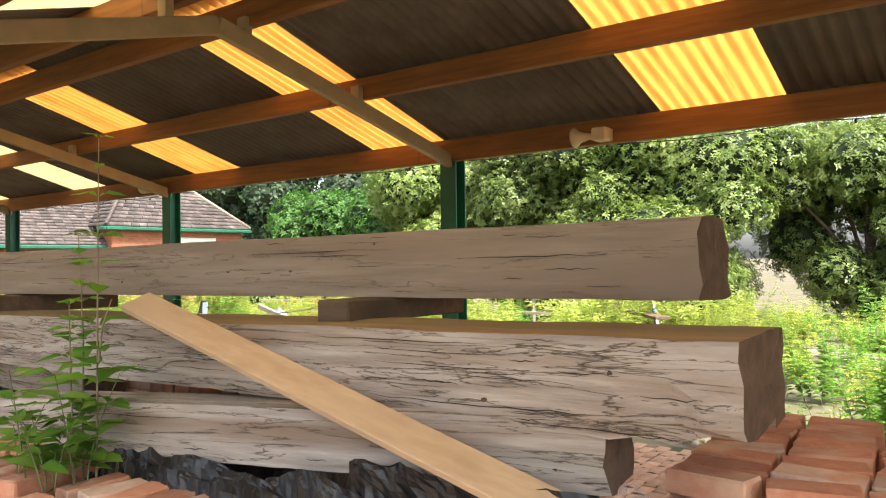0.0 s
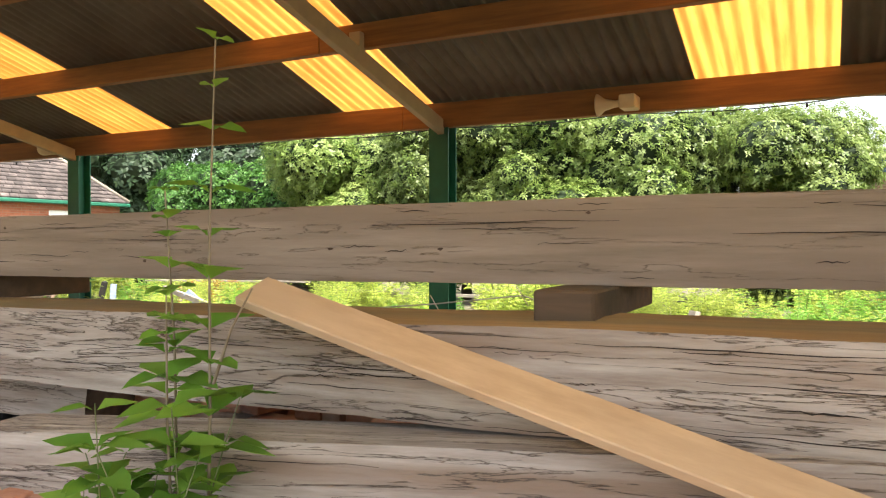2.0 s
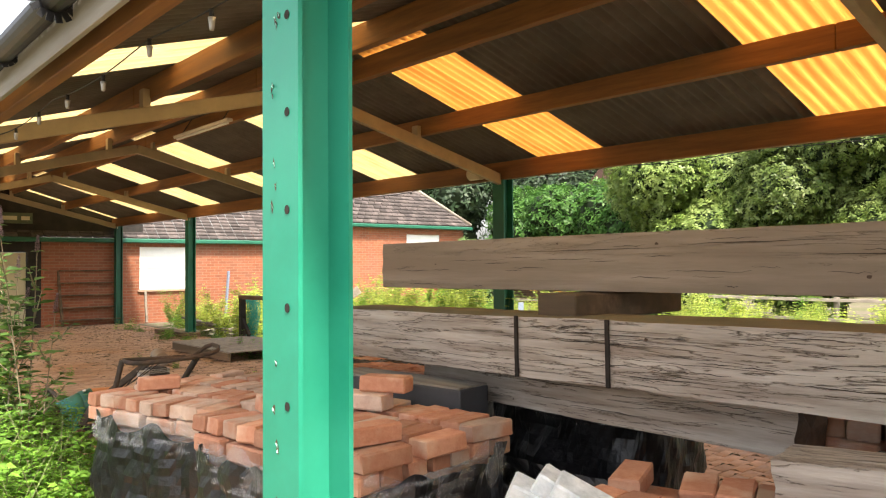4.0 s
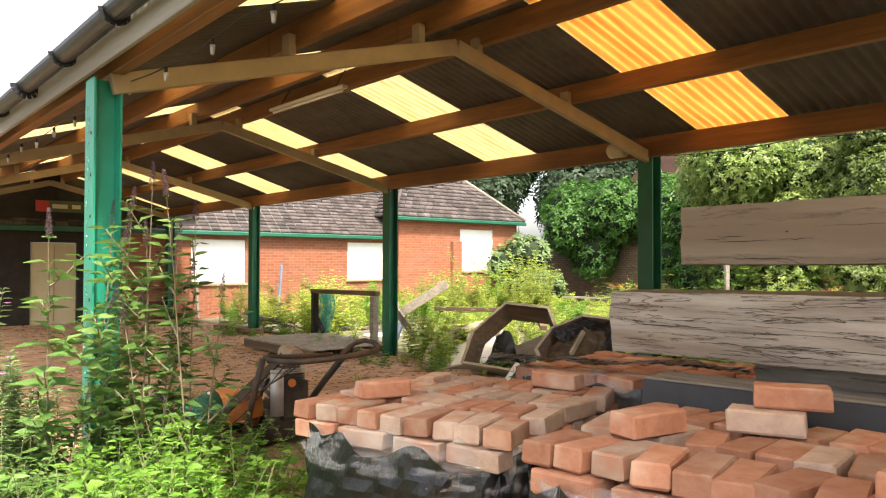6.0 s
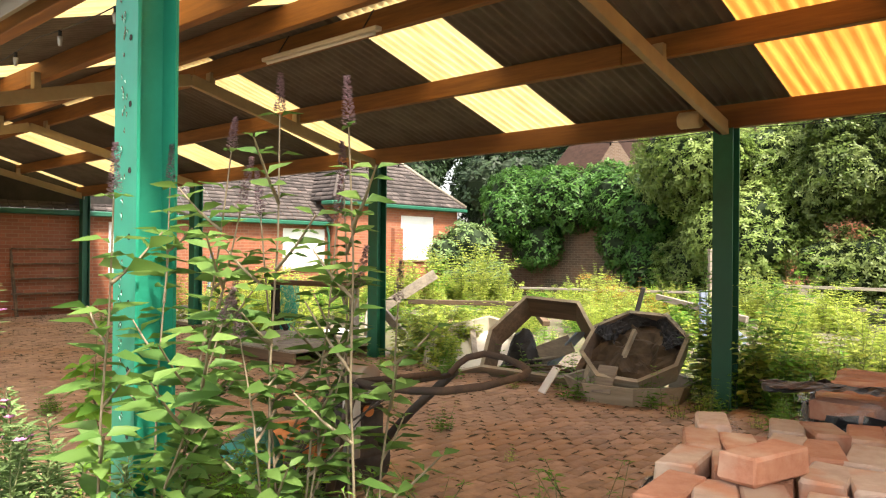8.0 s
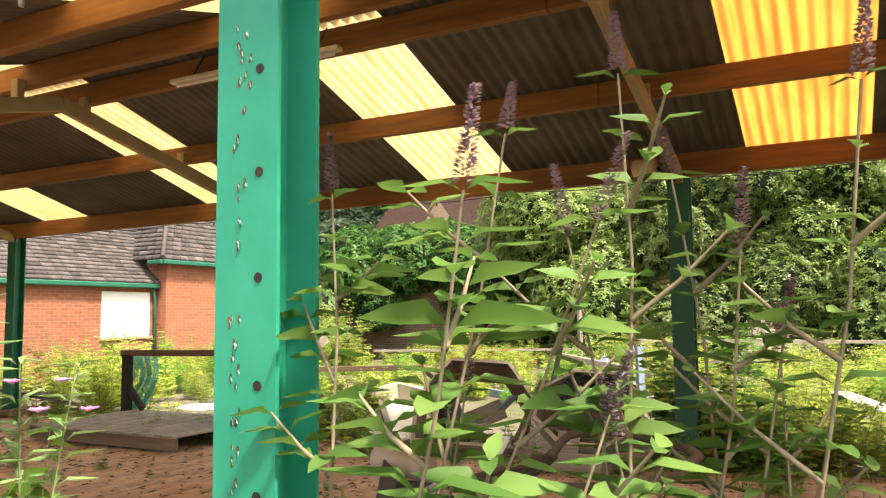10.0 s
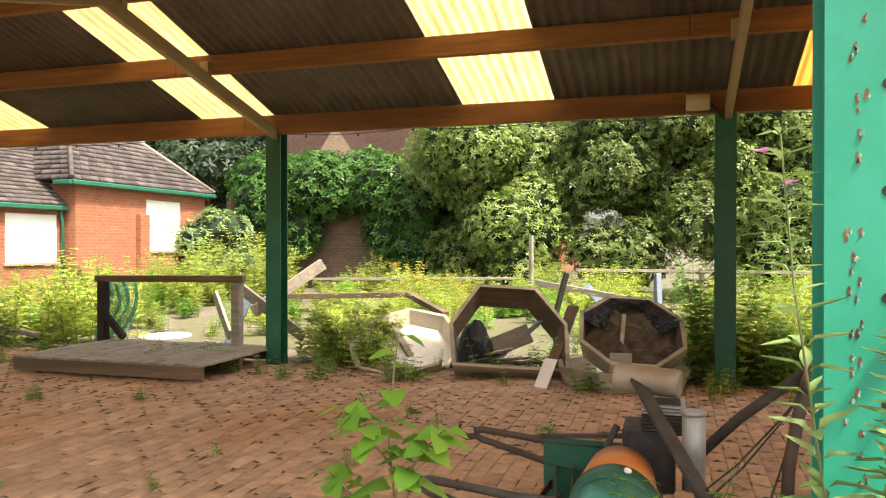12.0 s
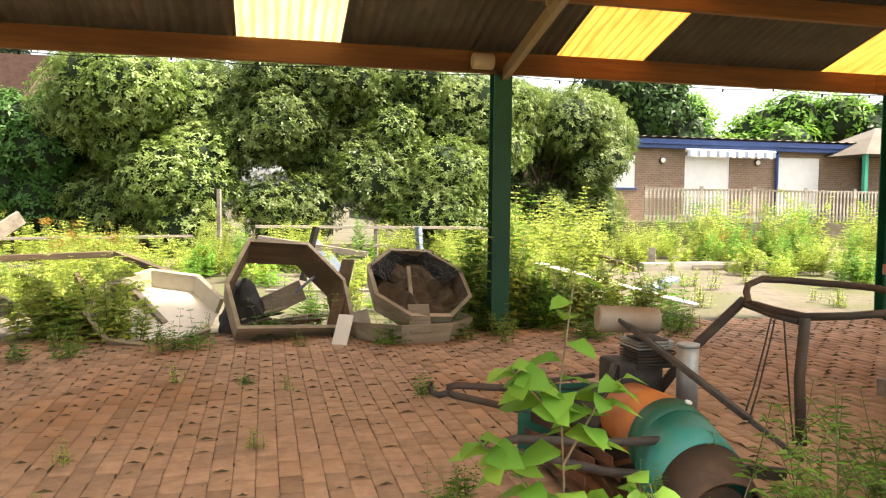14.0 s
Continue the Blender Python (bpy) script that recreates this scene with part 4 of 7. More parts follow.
# crumpled black polythene over the pile's foot
def crumple(name, p, u, v, nu, nv, amp, seed, material, label, category="plastic sheet"):
    """A sheet from corner p along u and v, thrown into folds."""
    p, u, v = Vector(p), Vector(u), Vector(v)
    n = u.cross(v).normalized()
    bm = bmesh.new()
    g = []
    nu, nv = nu * 2, nv * 2
    for i in range(nu + 1):
        row = []
        for j in range(nv + 1):
            a, b = i / nu, j / nv
            q = p + u * a + v * b
            h = noise.noise(q * 4 + Vector((seed, 0, 0))) * amp + (0.5 - abs(noise.noise(q * 9 + Vector((0, seed, 0))))) * amp * 0.8 + (0.4 - abs(noise.noise(q * 22))) * amp * 0.5
            e = 0.06 * noise.noise(Vector((a * 6, b * 6, seed)))
            row.append(bm.verts.new(q + n * h + u.normalized() * e + v.normalized() * e))
        g.append(row)
    for i in range(nu):
        for j in range(nv):
            bm.faces.new((g[i][j], g[i + 1][j], g[i + 1][j + 1], g[i][j + 1]))
    return solid(name, bm, material, label, category, "loose plastic sheets")


crumple("plastic_sheet", (-1.35, 3.16, 0.88), (1.75, 0.02, 0.03), (0.05, -0.16, -0.22), 46, 12, 0.05, 3, PLASTIC_BLACK, "crumpled black polythene draped over the bricks")
crumple("plastic_sheet", (0.15, 3.14, 0.98), (0.75, 0.1, 0.0), (0.0, 0.2, -0.9), 20, 22, 0.06, 8, PLASTIC_BLACK, "black polythene hanging under the beam")
crumple("plastic_sheet", (0.66, 3.42, 1.0), (0.12, -0.02, 0.0), (0.02, -0.08, -0.4), 8, 16, 0.05, 5, PLASTIC_BLACK, "black polythene bunched beside the bricks")
crumple("plastic_sheet", (0.76, 3.40, 0.98), (0.5, 0.05, -0.12), (0.02, -0.08, -0.14), 22, 8, 0.03, 6, FILM, "torn clear film over brick edges")
crumple("plastic_sheet", (-4.35, 3.42, 0.66), (2.6, 0.1, 0.0), (0.0, -0.1, -0.62), 40, 16, 0.06, 12, PLASTIC_BLACK, "black polythene hanging behind the brick stacks")
crumple("plastic_sheet", (-5.35, 3.50, 0.885), (1.2, 0.42, 0.01), (-0.05, 0.09, 0.01), 34, 4, 0.03, 14, PLASTIC_BLACK, "rolled black polythene between the brick stacks")
# broken wire strung under the upper beam
wire = thing("barbed_wire", (-0.6, 3.72, 1.33), "thin broken barbed wire hanging from the beam", "wire")
pts = [(-0.95, 3.735, 1.31), (-0.7, 3.72, 1.335), (-0.42, 3.70, 1.37), (-0.3, 3.66, 1.34), (-0.1, 3.55, 1.295), (0.12, 3.42, 1.27), (0.3, 3.36, 1.262)]
bm = bmesh.new()
tube(bm, pts, 0.0022, 5)
part("strand", bm, WIRE, wire)
for k in range(1, 6):
    p = Vector(pts[k])
    bm = bmesh.new()
    tube(bm, [p + Vector((-0.018, -0.005, 0.025)), p + Vector((0.018, -0.008, -0.028))], 0.0018, 4)
    part("barb", bm, WIRE, wire)

# ---- trees, hedge and vines ----
def crown(name, lobes, per_m2, size, material, seed, parent=None, low=0.0, spread=0.25):
    """Leaves scattered over many overlapping lobes (x, y, z, rx, ry, rz), thick at the outside, ragged."""
    g = np.random.default_rng(seed)
    P, W, Nn = [], [], []
    for (x, y, z, rx, ry, rz) in lobes:
        area = 4 * math.pi * ((rx * ry) ** 1.6 / 3 + (rx * rz) ** 1.6 / 3 + (ry * rz) ** 1.6 / 3) ** (1 / 1.6)
        m6 = max(3, int(area * per_m2 / 6))
        v = g.normal(size=(m6, 3))
        v /= np.linalg.norm(v, axis=1, keepdims=True)
        n = m6
        rad = 1.04 - np.abs(g.normal(0, spread * 0.55, n))
        ph = np.sin(v[:, 0] * 9 + x * 3) * np.sin(v[:, 1] * 8 + y) * np.sin(v[:, 2] * 9 + z * 2)
        rad = rad * (1 + 0.11 * ph)
        p = np.array((x, y, z)) + v * rad[:, None] * np.array((rx, ry, rz))
        keep = p[:, 2] > low
        p, v = p[keep], v[keep]
        axis = v * 0.8 + np.array((0, 0, 0.5)) + g.normal(0, 0.3, v.shape)
        axis /= np.linalg.norm(axis, axis=1, keepdims=True)
        t1 = np.cross(axis, g.normal(size=axis.shape))
        t1 /= np.linalg.norm(t1, axis=1, keepdims=True)
        t2 = np.cross(axis, t1)
        for k in range(6):
            a = k * 1.047 + g.uniform(-0.3, 0.3, len(p))
            out = t1 * np.cos(a)[:, None] + t2 * np.sin(a)[:, None]
            P.append(p + out * size * 0.08 - axis * size * 0.25 * (k % 2))
            W.append(out + axis * (0.45 - 0.35 * (k % 2)))
            Nn.append(axis + out * -0.3)
    P, W, Nn = np.concatenate(P), np.concatenate(W), np.concatenate(Nn)
    ln = size * g.uniform(0.6, 1.3, len(P))
    me = leaves_mesh(name, P, W, Nn, ln, ln * 0.5, [material], 0.22, 1)
    ob = new(name, me)
    if parent:
        ob.parent = parent
        ob.matrix_parent_inverse = place_of(parent).inverted()
    return ob


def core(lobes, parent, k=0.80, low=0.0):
    """Dark blobs added inside a crown: they block light and stand in for its inner shade."""
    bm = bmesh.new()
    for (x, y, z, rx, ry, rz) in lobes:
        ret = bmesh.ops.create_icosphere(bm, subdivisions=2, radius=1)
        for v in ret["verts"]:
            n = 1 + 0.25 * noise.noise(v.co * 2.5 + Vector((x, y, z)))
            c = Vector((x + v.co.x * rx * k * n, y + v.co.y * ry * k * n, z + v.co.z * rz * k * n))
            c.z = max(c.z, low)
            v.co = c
    return part("inner_growth", bm, CORE, parent, "dark blobs added as shade within the crown")


def tree(name, at, label, lobes, per_m2, size, material, seed, trunk=0.14, category="tree", group="", low=0.3, dark=0.8, spread=0.25):
    th = thing(name, at, label, category, group)
    bm = bmesh.new()
    r = random.Random(seed)
    x, y, z = at
    topz = max(l[2] for l in lobes)
    tube(bm, [(x, y, z - 0.05), (x + 0.05, y, z + topz * 0.3), (x - 0.05, y + 0.05, z + topz * 0.6), (x, y, topz)], trunk, 8, trunk * 0.35)
    for l in lobes[:: max(1, len(lobes) // 7)]:
        h = z + topz * r.uniform(0.2, 0.5)
        tube(bm, [(x, y, h), ((x + l[0]) / 2, (y + l[1]) / 2, (h + l[2]) / 2 + 0.1), (l[0], l[1], l[2])], trunk * 0.4, 6, trunk * 0.12)
    part("trunk", bm, BARK, th)
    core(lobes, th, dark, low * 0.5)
    crown("crown", lobes, per_m2, size, material, seed, th, low, spread)
    return th


def lobes_in(x0, x1, y0, y1, z0, z1, n, rad, seed, flat=0.8):
    r = random.Random(seed)
    out = []
    for _ in range(n):
        k = r.uniform(0.7, 1.3) * rad
        out.append((r.uniform(x0 + k * 0.7, x1 - k * 0.7), r.uniform(y0, y1), r.uniform(z0 + k * 0.4, max(z0 + k * 0.45, z1 - k * 0.8)), k, k * 0.9, k * flat))
    return out


# the long row of laurel-like trees beyond the yard
for i, (x0, x1, zt) in enumerate(((-14.2, -9.6, 5.0), (-10.4, -6.0, 5.3), (-6.8, -2.6, 5.2), (-3.4, 1.5, 5.0))):
    back = 1.7 if i == 3 else 0
    lb = lobes_in(x0, x1, 18.2 + back, 21.0 + back, 0.2, zt, 26, 0.92, 40 + i, 0.85)
    lb += [((x0 + x1) / 2 + dx, 19.8 + back, zt - 1.4, 1.6, 1.4, 1.2) for dx in (-1.1, 0.9)]
    tree("broadleaf_tree", ((x0 + x1) / 2, 19.8 + back, GROUND_Z), "dense glossy green broadleaf tree with pale painted leaf highlights", lb, 430, 0.092, LEAF_TREE, 60 + i, 0.16, group="trees behind the yard", low=0.0, dark=0.68, spread=0.48)
# vine over the old wall
lb = lobes_in(-20.2, -13.2, 20.0, 21.2, 1.6, 4.2, 16, 0.95, 81) + [(-19.2, 20.6, 3.2, 1.4, 0.9, 0.95), (-17.3, 20.6, 3.0, 1.3, 0.9, 1.0), (-15.4, 20.5, 2.9, 1.2, 0.9, 1.0)]
lb = [l for l in lb if not (-17.6 < l[0] < -15.4 and l[2] < 2.6)]
lb += [(-15.3, 20.5, 1.7, 0.8, 0.7, 0.9), (-14.4, 20.4, 1.2, 0.9, 0.7, 1.0), (-18.3, 20.4, 1.7, 0.9, 0.6, 0.9)]
vine = thing("climbing_vine", (-17, 20.8, GROUND_Z), "dense green climbing vine over an old wall", "vine")
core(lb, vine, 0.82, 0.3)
crown("foliage", lb, 230, 0.13, LEAF_IVY, 82, vine, 0.3, 0.2)
bm = bmesh.new()
box(bm, -21, -12, 21.0, 21.3, -0.1, 2.9)
solid("wall_garden", bm, OLD_BRICK, "old brown brick garden wall under vines", "wall", kind="structure")
tree("shrub", (-19.4, 18.6, GROUND_Z), "pale green leafy shrub before the vine", lobes_in(-20.6, -17.9, 18.0, 19.2, 0.1, 2.4, 8, 0.75, 90), 110, 0.14, LEAF_PALE, 91, 0.05, "shrub", low=0.1)
# far woods
for i, (x, y, h, w, mt) in enumerate(((-38, 44, 11, 6, LEAF_CONIFER), (-31, 46, 12, 6, LEAF_CONIFER), (-25, 48, 10, 6, LEAF_CONIFER), (-46, 40, 10, 6, LEAF_CONIFER), (-18, 50, 10, 6, LEAF_CONIFER), (-43, 50, 15, 7, LEAF_CONIFER), (-35, 52, 15, 7, LEAF_CONIFER), (-27, 54, 14, 7, LEAF_CONIFER), (-51, 46, 14, 7, LEAF_CONIFER), (-58, 40, 13, 7, LEAF_CONIFER),
                                      (9, 46, 7.2, 4.0, LEAF_MID), (19, 47, 9.2, 4.5, LEAF_MID), (25, 44, 9.4, 4.5, LEAF_MID), (31, 42, 8.5, 4.5, LEAF_DARK), (13.6, 44, 11.5, 4.6, LEAF_DARK))):
    r = random.Random(i)
    lb = [(x + r.uniform(-w, w) * 0.6, y + r.uniform(-2, 2), r.uniform(0.35, 0.85) * h, w * 0.42, w * 0.42, h * 0.2) for _ in range(9)] + [(x, y, h * 0.75, w * 0.4, w * 0.4, h * 0.25)]
    tree("distant_tree", (x, y, GROUND_Z), "dark conifer on the rising ground" if mt is LEAF_CONIFER else "large green broadleaf tree beyond the buildings", lb, 16, 0.42, mt, 300 + i, 0.3, group="far trees", low=0.5, spread=0.35)

# ---- weeds ----
def stem_path(r, base, h, lean, n=7):
    a = r.uniform(0, 6.283)
    dx, dy = math.cos(a) * lean, math.sin(a) * lean
    w1, w2 = r.uniform(-0.03, 0.03), r.uniform(-0.03, 0.03)
    return [Vector((base[0] + dx * h * t ** 1.4 + w1 * math.sin(t * 5) * h, base[1] + dy * h * t ** 1.4 + w2 * math.sin(t * 4) * h, base[2] + h * t)) for t in (i / (n - 1) for i in range(n))]


def along(path, t):
    f = t * (len(path) - 1)
    i = min(int(f), len(path) - 2)
    return path[i].lerp(path[i + 1], f - i), (path[i + 1] - path[i]).normalized()


def grow(r, paths, pairs, leaf, ratio, t0=0.12, rise=0.5, whorl=2, taper=0.6, side_twigs=0.0):
    """Leaf seats along stems: in pairs or whorls, each turned a quarter against the last."""
    P, W, Nn, L = [], [], [], []
    for path in paths:
        for k in range(pairs):
            t = t0 + (1 - t0) * (k + r.uniform(-0.2, 0.2)) / max(pairs - 1, 1)
            t = min(max(t, 0.02), 1)
            p, d = along(path, t)
            a0 = k * 1.571 + r.uniform(-0.4, 0.4) if whorl == 2 else k * 2.4
            size = leaf * (1 - taper * max(0, t - 0.35) / 0.65) * r.uniform(0.75, 1.2)
            for j in range(whorl):
                a = a0 + j * 6.283 / whorl
                out = Vector((math.cos(a), math.sin(a), 0))
                way = (out + d * (rise * r.uniform(0.5, 1.4))).normalized()
                P.append(p + out * 0.004)
                W.append(way)
                Nn.append(d + out * -0.35 + Vector((r.uniform(-0.25, 0.25), r.uniform(-0.25, 0.25), 0.3)))
                L.append(size)
    L = np.array(L)
    return P, W, Nn, L, L * ratio


def plant(name, at, label, category, paths, seats, leafmat, stem_r=0.004, stemmat=None, droop=0.25, shape=3, group="", turn=None):
    """A plant with its stems and foliage; the points are measured from its foot."""
    th = thing(name, at, label, category, group)
    bm = bmesh.new()
    for path in paths:
        tube(bm, path, stem_r, 5, stem_r * 0.4, cap=False)
    tagged(part("stem", bm, stemmat or STEM, th, world=False), kind="stuff")
    P, W, Nn, L, B = seats
    ob = new("foliage", leaves_mesh("foliage", [tuple(v) for v in P], [tuple(v) for v in W], [tuple(v) for v in Nn], L, B, [leafmat], droop, shape))
    ob.parent = th
    tagged(ob, kind="stuff")
    return th


def clump(name, seed, n, h, spread, pairs, leaf, ratio, leafmat, label, shape=1, lean=0.25, whorl=2, rise=0.5, group="weeds in the yard", stem_r=0.004):
    r = random.Random(seed)
    paths = [stem_path(r, (r.gauss(0, spread), r.gauss(0, spread), 0), h * r.uniform(0.4, 1.1), lean * r.uniform(0.4, 1.6)) for _ in range(n)]
    seats = grow(r, paths, int(pairs * 0.75), leaf, ratio, whorl=whorl, rise=rise)
    twigs = []
    for path in paths if h > 0.4 else ():
        for _ in range(2):
            p, d = along(path, r.uniform(0.25, 0.9))
            a, ln = r.uniform(0, 6.283), h * r.uniform(0.08, 0.2)
            o = Vector((math.cos(a), math.sin(a), r.uniform(0.3, 1.1))) * ln
            twigs.append([p, p + o * 0.55, p + o + Vector((0, 0, 0.1 * ln))])
    if twigs:
        more = grow(r, twigs, 4, leaf * 0.7, ratio * 1.15, 0.3, rise, 2, 0.3)
        seats = (seats[0] + more[0], seats[1] + more[1], seats[2] + more[2], np.concatenate([seats[3], more[3]]), np.concatenate([seats[4], more[4]]))
    return plant(name, (0, 0, -50), label, "weed", paths + twigs, seats, leafmat, stem_r, shape=shape, group=group)


WEEDS = [clump("weed_clump", 1, 16, 1.05, 0.16, 19, 0.12, 0.36, LEAF_LIME, "tall lime green willowherb clump in the yard", whorl=3),
         clump("weed_clump", 2, 13, 0.8, 0.15, 17, 0.11, 0.44, LEAF_LIME, "bright yellow green weed clump in the yard", whorl=3),
         clump("weed_clump", 3, 16, 0.55, 0.17, 13, 0.10, 0.55, LEAF_LIME, "low yellow green weed clump in the yard", whorl=3),
         clump("weed_clump", 4, 12, 0.7, 0.15, 15, 0.12, 0.5, LEAF_MID, "mid green leafy weed clump", whorl=3),
         clump("weed_clump", 5, 14, 1.25, 0.2, 20, 0.13, 0.42, LEAF_MID, "tall green weed clump", whorl=3)]
RUSSET = clump("weed_clump", 6, 10, 0.6, 0.14, 12, 0.07, 0.4, LEAF_RUSSET, "russet dying weed clump in the yard", whorl=3)
TUFT = clump("weed_tuft", 7, 7, 0.17, 0.03, 6, 0.05, 0.3, LEAF_LIME, "small weed tuft between pavers", whorl=3, group="tufts between pavers", stem_r=0.002)
TUFT2 = clump("weed_tuft", 8, 9, 0.26, 0.05, 7, 0.06, 0.35, LEAF_MID, "leafy weed tuft between pavers", whorl=3, group="tufts between pavers", stem_r=0.002)


def put(src, x, y, z=GROUND_Z, size=1.0, turn=None, r=rnd):
    ob = copy_thing(src, pose(x, y, z, 0, 0, r.uniform(0, 360) if turn is None else turn))
    ob.scale = (size, size, size * r.uniform(0.88, 1.12))
    return ob


def bare(x, y):
    """Open tarmac: where little grows."""
    return (((x + 9.6) / 1.6) ** 2 + ((y - 10.2) / 1.3) ** 2 < 1 or ((x + 2.6) / 3.4) ** 2 + ((y - 9.4) / 1.5) ** 2 < 1 or ((x + 14.4) / 1.5) ** 2 + ((y - 9.2) / 1.1) ** 2 < 1
            or ((x + 2.2) / 1.5) ** 2 + ((y - 12.6) / 2.2) ** 2 < 1 or ((x + 15.2) / 1.6) ** 2 + ((y - 13) / 1.4) ** 2 < 1)


r = random.Random(21)
count = 0
while count < 250:
    x, y = r.uniform(-20.3, 5.5), r.uniform(7.9, 18.2)
    dense = noise.noise(Vector((x * 0.35, y * 0.35, 2.0)))
    if bare(x, y) or r.random() > 0.62 + dense * 0.9 or (-13.9 < x < -11.6 and y < 8) or (-10.8 < x < -7.0 and y < 8.9):
        continue
    w = r.choice(WEEDS[:3] + WEEDS[:3] + WEEDS)
    put(w, x, y, size=r.uniform(0.6, 1.05) * (0.8 + 0.02 * (y - 8)), r=r)
    count += 1
for x, y, w, s in ((-10.9, 7.75, 2, 1.2), (-10.6, 8.1, 1, 0.9), (-11.0, 8.2, 2, 1.3), (-10.5, 7.5, 2, 0.9), (-11.25, 7.8, 1, 0.8), (-6.6, 7.8, 2, 1.2), (-6.9, 7.6, 3, 0.9), (-6.5, 7.4, 3, 0.8), (-6.1, 7.7, 2, 1.2), (-5.7, 7.9, 1, 0.95),
                   (-6.9, 8.3, 2, 1.2), (-6.2, 8.9, 0, 1.0), (-5.6, 8.4, 2, 0.95), (-5.3, 7.7, 2, 1.0), (-7.1, 7.62, 4, 1.1), (-7.2, 7.45, 3, 0.6), (-14.6, 8.0, 1, 1.4), (-15.2, 8.3, 0, 1.1), (-15.8, 8.0, 1, 1.2), (-17.2, 7.9, 0, 1.0),
                   (-4.0, 12.6, 0, 1.3), (-3.6, 13.4, 0, 1.5), (-4.5, 13.8, 0, 1.5), (-3.2, 14.3, 0, 1.4), (-16.4, 12.4, 0, 1.3), (-17.0, 13.6, 0, 1.5), (-16.0, 15.2, 0, 1.5), (-17.3, 15.9, 0, 1.6), (0.9, 16.4, 0, 1.4), (2.1, 17.5, 0, 1.6), (3.4, 17, 0, 1.5),
                   (4.6, 17.6, 0, 1.7), (6.2, 17, 0, 1.5), (7.4, 18, 0, 1.6), (2.8, 19, 4, 1.2), (5.6, 19, 4, 1.2), (9, 18.6, 0, 1.4)):
    put(WEEDS[w], x, y, size=s, r=r)
for x, y in ((-12.4, 14.4), (-12.0, 14.8), (-12.8, 15.1), (1.2, 15.6)):
    put(RUSSET, x, y, size=1.5, r=r)
# tall leafy weeds with broad leaves about the far post
r = random.Random(57)
for k in range(170):
    x, y = r.uniform(-19, 4), r.uniform(7.9, 15)
    if not (-13.9 < x < -11.6 and y < 8):
        put(r.choice((TUFT, TUFT2, TUFT)), x, y, GROUND_Z, r.uniform(0.8, 2.0), r=r)
r = random.Random(58)
for x, y, n, h, lf in ((-7.22, 7.5, 9, 1.25, 0.13), (-6.75, 7.55, 10, 1.0, 0.14), (-11.05, 7.7, 8, 0.55, 0.15), (-10.75, 7.95, 8, 0.5, 0.16), (-6.3, 7.6, 9, 0.7, 0.13), (-16.0, 9.2, 9, 1.2, 0.14)):
    paths = [stem_path(r, (r.gauss(0, 0.13), r.gauss(0, 0.1), 0), h * r.uniform(0.5, 1.1), 0.3) for _ in range(n)]
    plant("tall_weed", (x, y, GROUND_Z), "leafy yellow green weed with broad leaves", "weed", paths, grow(r, paths, 13, lf, 0.62, 0.1, 0.3, 2, 0.45), LEAF_LIME, 0.004, STEM, 0.3, group="broad leaved weeds")
# tufts along the pavers' edge and in the joints
for k in range(70):
    x = r.uniform(-19, -4.5)
    put(r.choice((TUFT, TUFT, TUFT2, TUFT2)), x, 7.0 + r.uniform(-0.5, 0.6), 0.0, r.uniform(0.7, 1.6), r=r)
for k in range(18):
    put(r.choice((TUFT, TUFT2)), r.uniform(-13, -7.2), r.uniform(2.8, 6.4), 0.0, r.uniform(0.35, 0.8), r=r)

# ---- plants by the near posts ----
# slender seedling among the bricks
r = random.Random(3)
paths = [[Vector((0, 0, 0)), Vector((0.01, 0, 0.35)), Vector((0.0, 0.01, 0.75)), Vector((0.03, 0, 1.19))], [Vector((-0.09, 0, 0)), Vector((-0.12, 0.02, 0.5)), Vector((-0.15, 0.02, 0.86))],
         [Vector((-0.05, -0.05, 0)), Vector((-0.07, -0.05, 0.35)), Vector((-0.06, -0.06, 0.62))], [Vector((0.02, 0, 0.42)), Vector((0.1, -0.03, 0.55)), Vector((0.16, -0.03, 0.64))]]
P1 = grow(r, paths[:3], 12, 0.155, 0.6, 0.08, 0.4)
plant("seedling", (-0.92, 3.02, 0.78), "slender green sapling with paired leaves among bricks", "sapling", paths, P1, LEAF_MID, 0.0045, STEM_RED)
r = random.Random(4)
paths = [stem_path(r, (r.uniform(-0.14, 0.14), r.uniform(-0.1, 0.1), 0), r.uniform(0.15, 0.42), 0.3) for _ in range(10)]
plant("seedling", (-1.02, 2.92, 0.80), "leafy nettle like seedlings on the brick stack", "weed", paths, grow(r, paths, 4, 0.12, 0.5, 0.3, 0.35, taper=0.2), LEAF_MID, 0.003)
# buddleia beside the peeling post
r = random.Random(8)


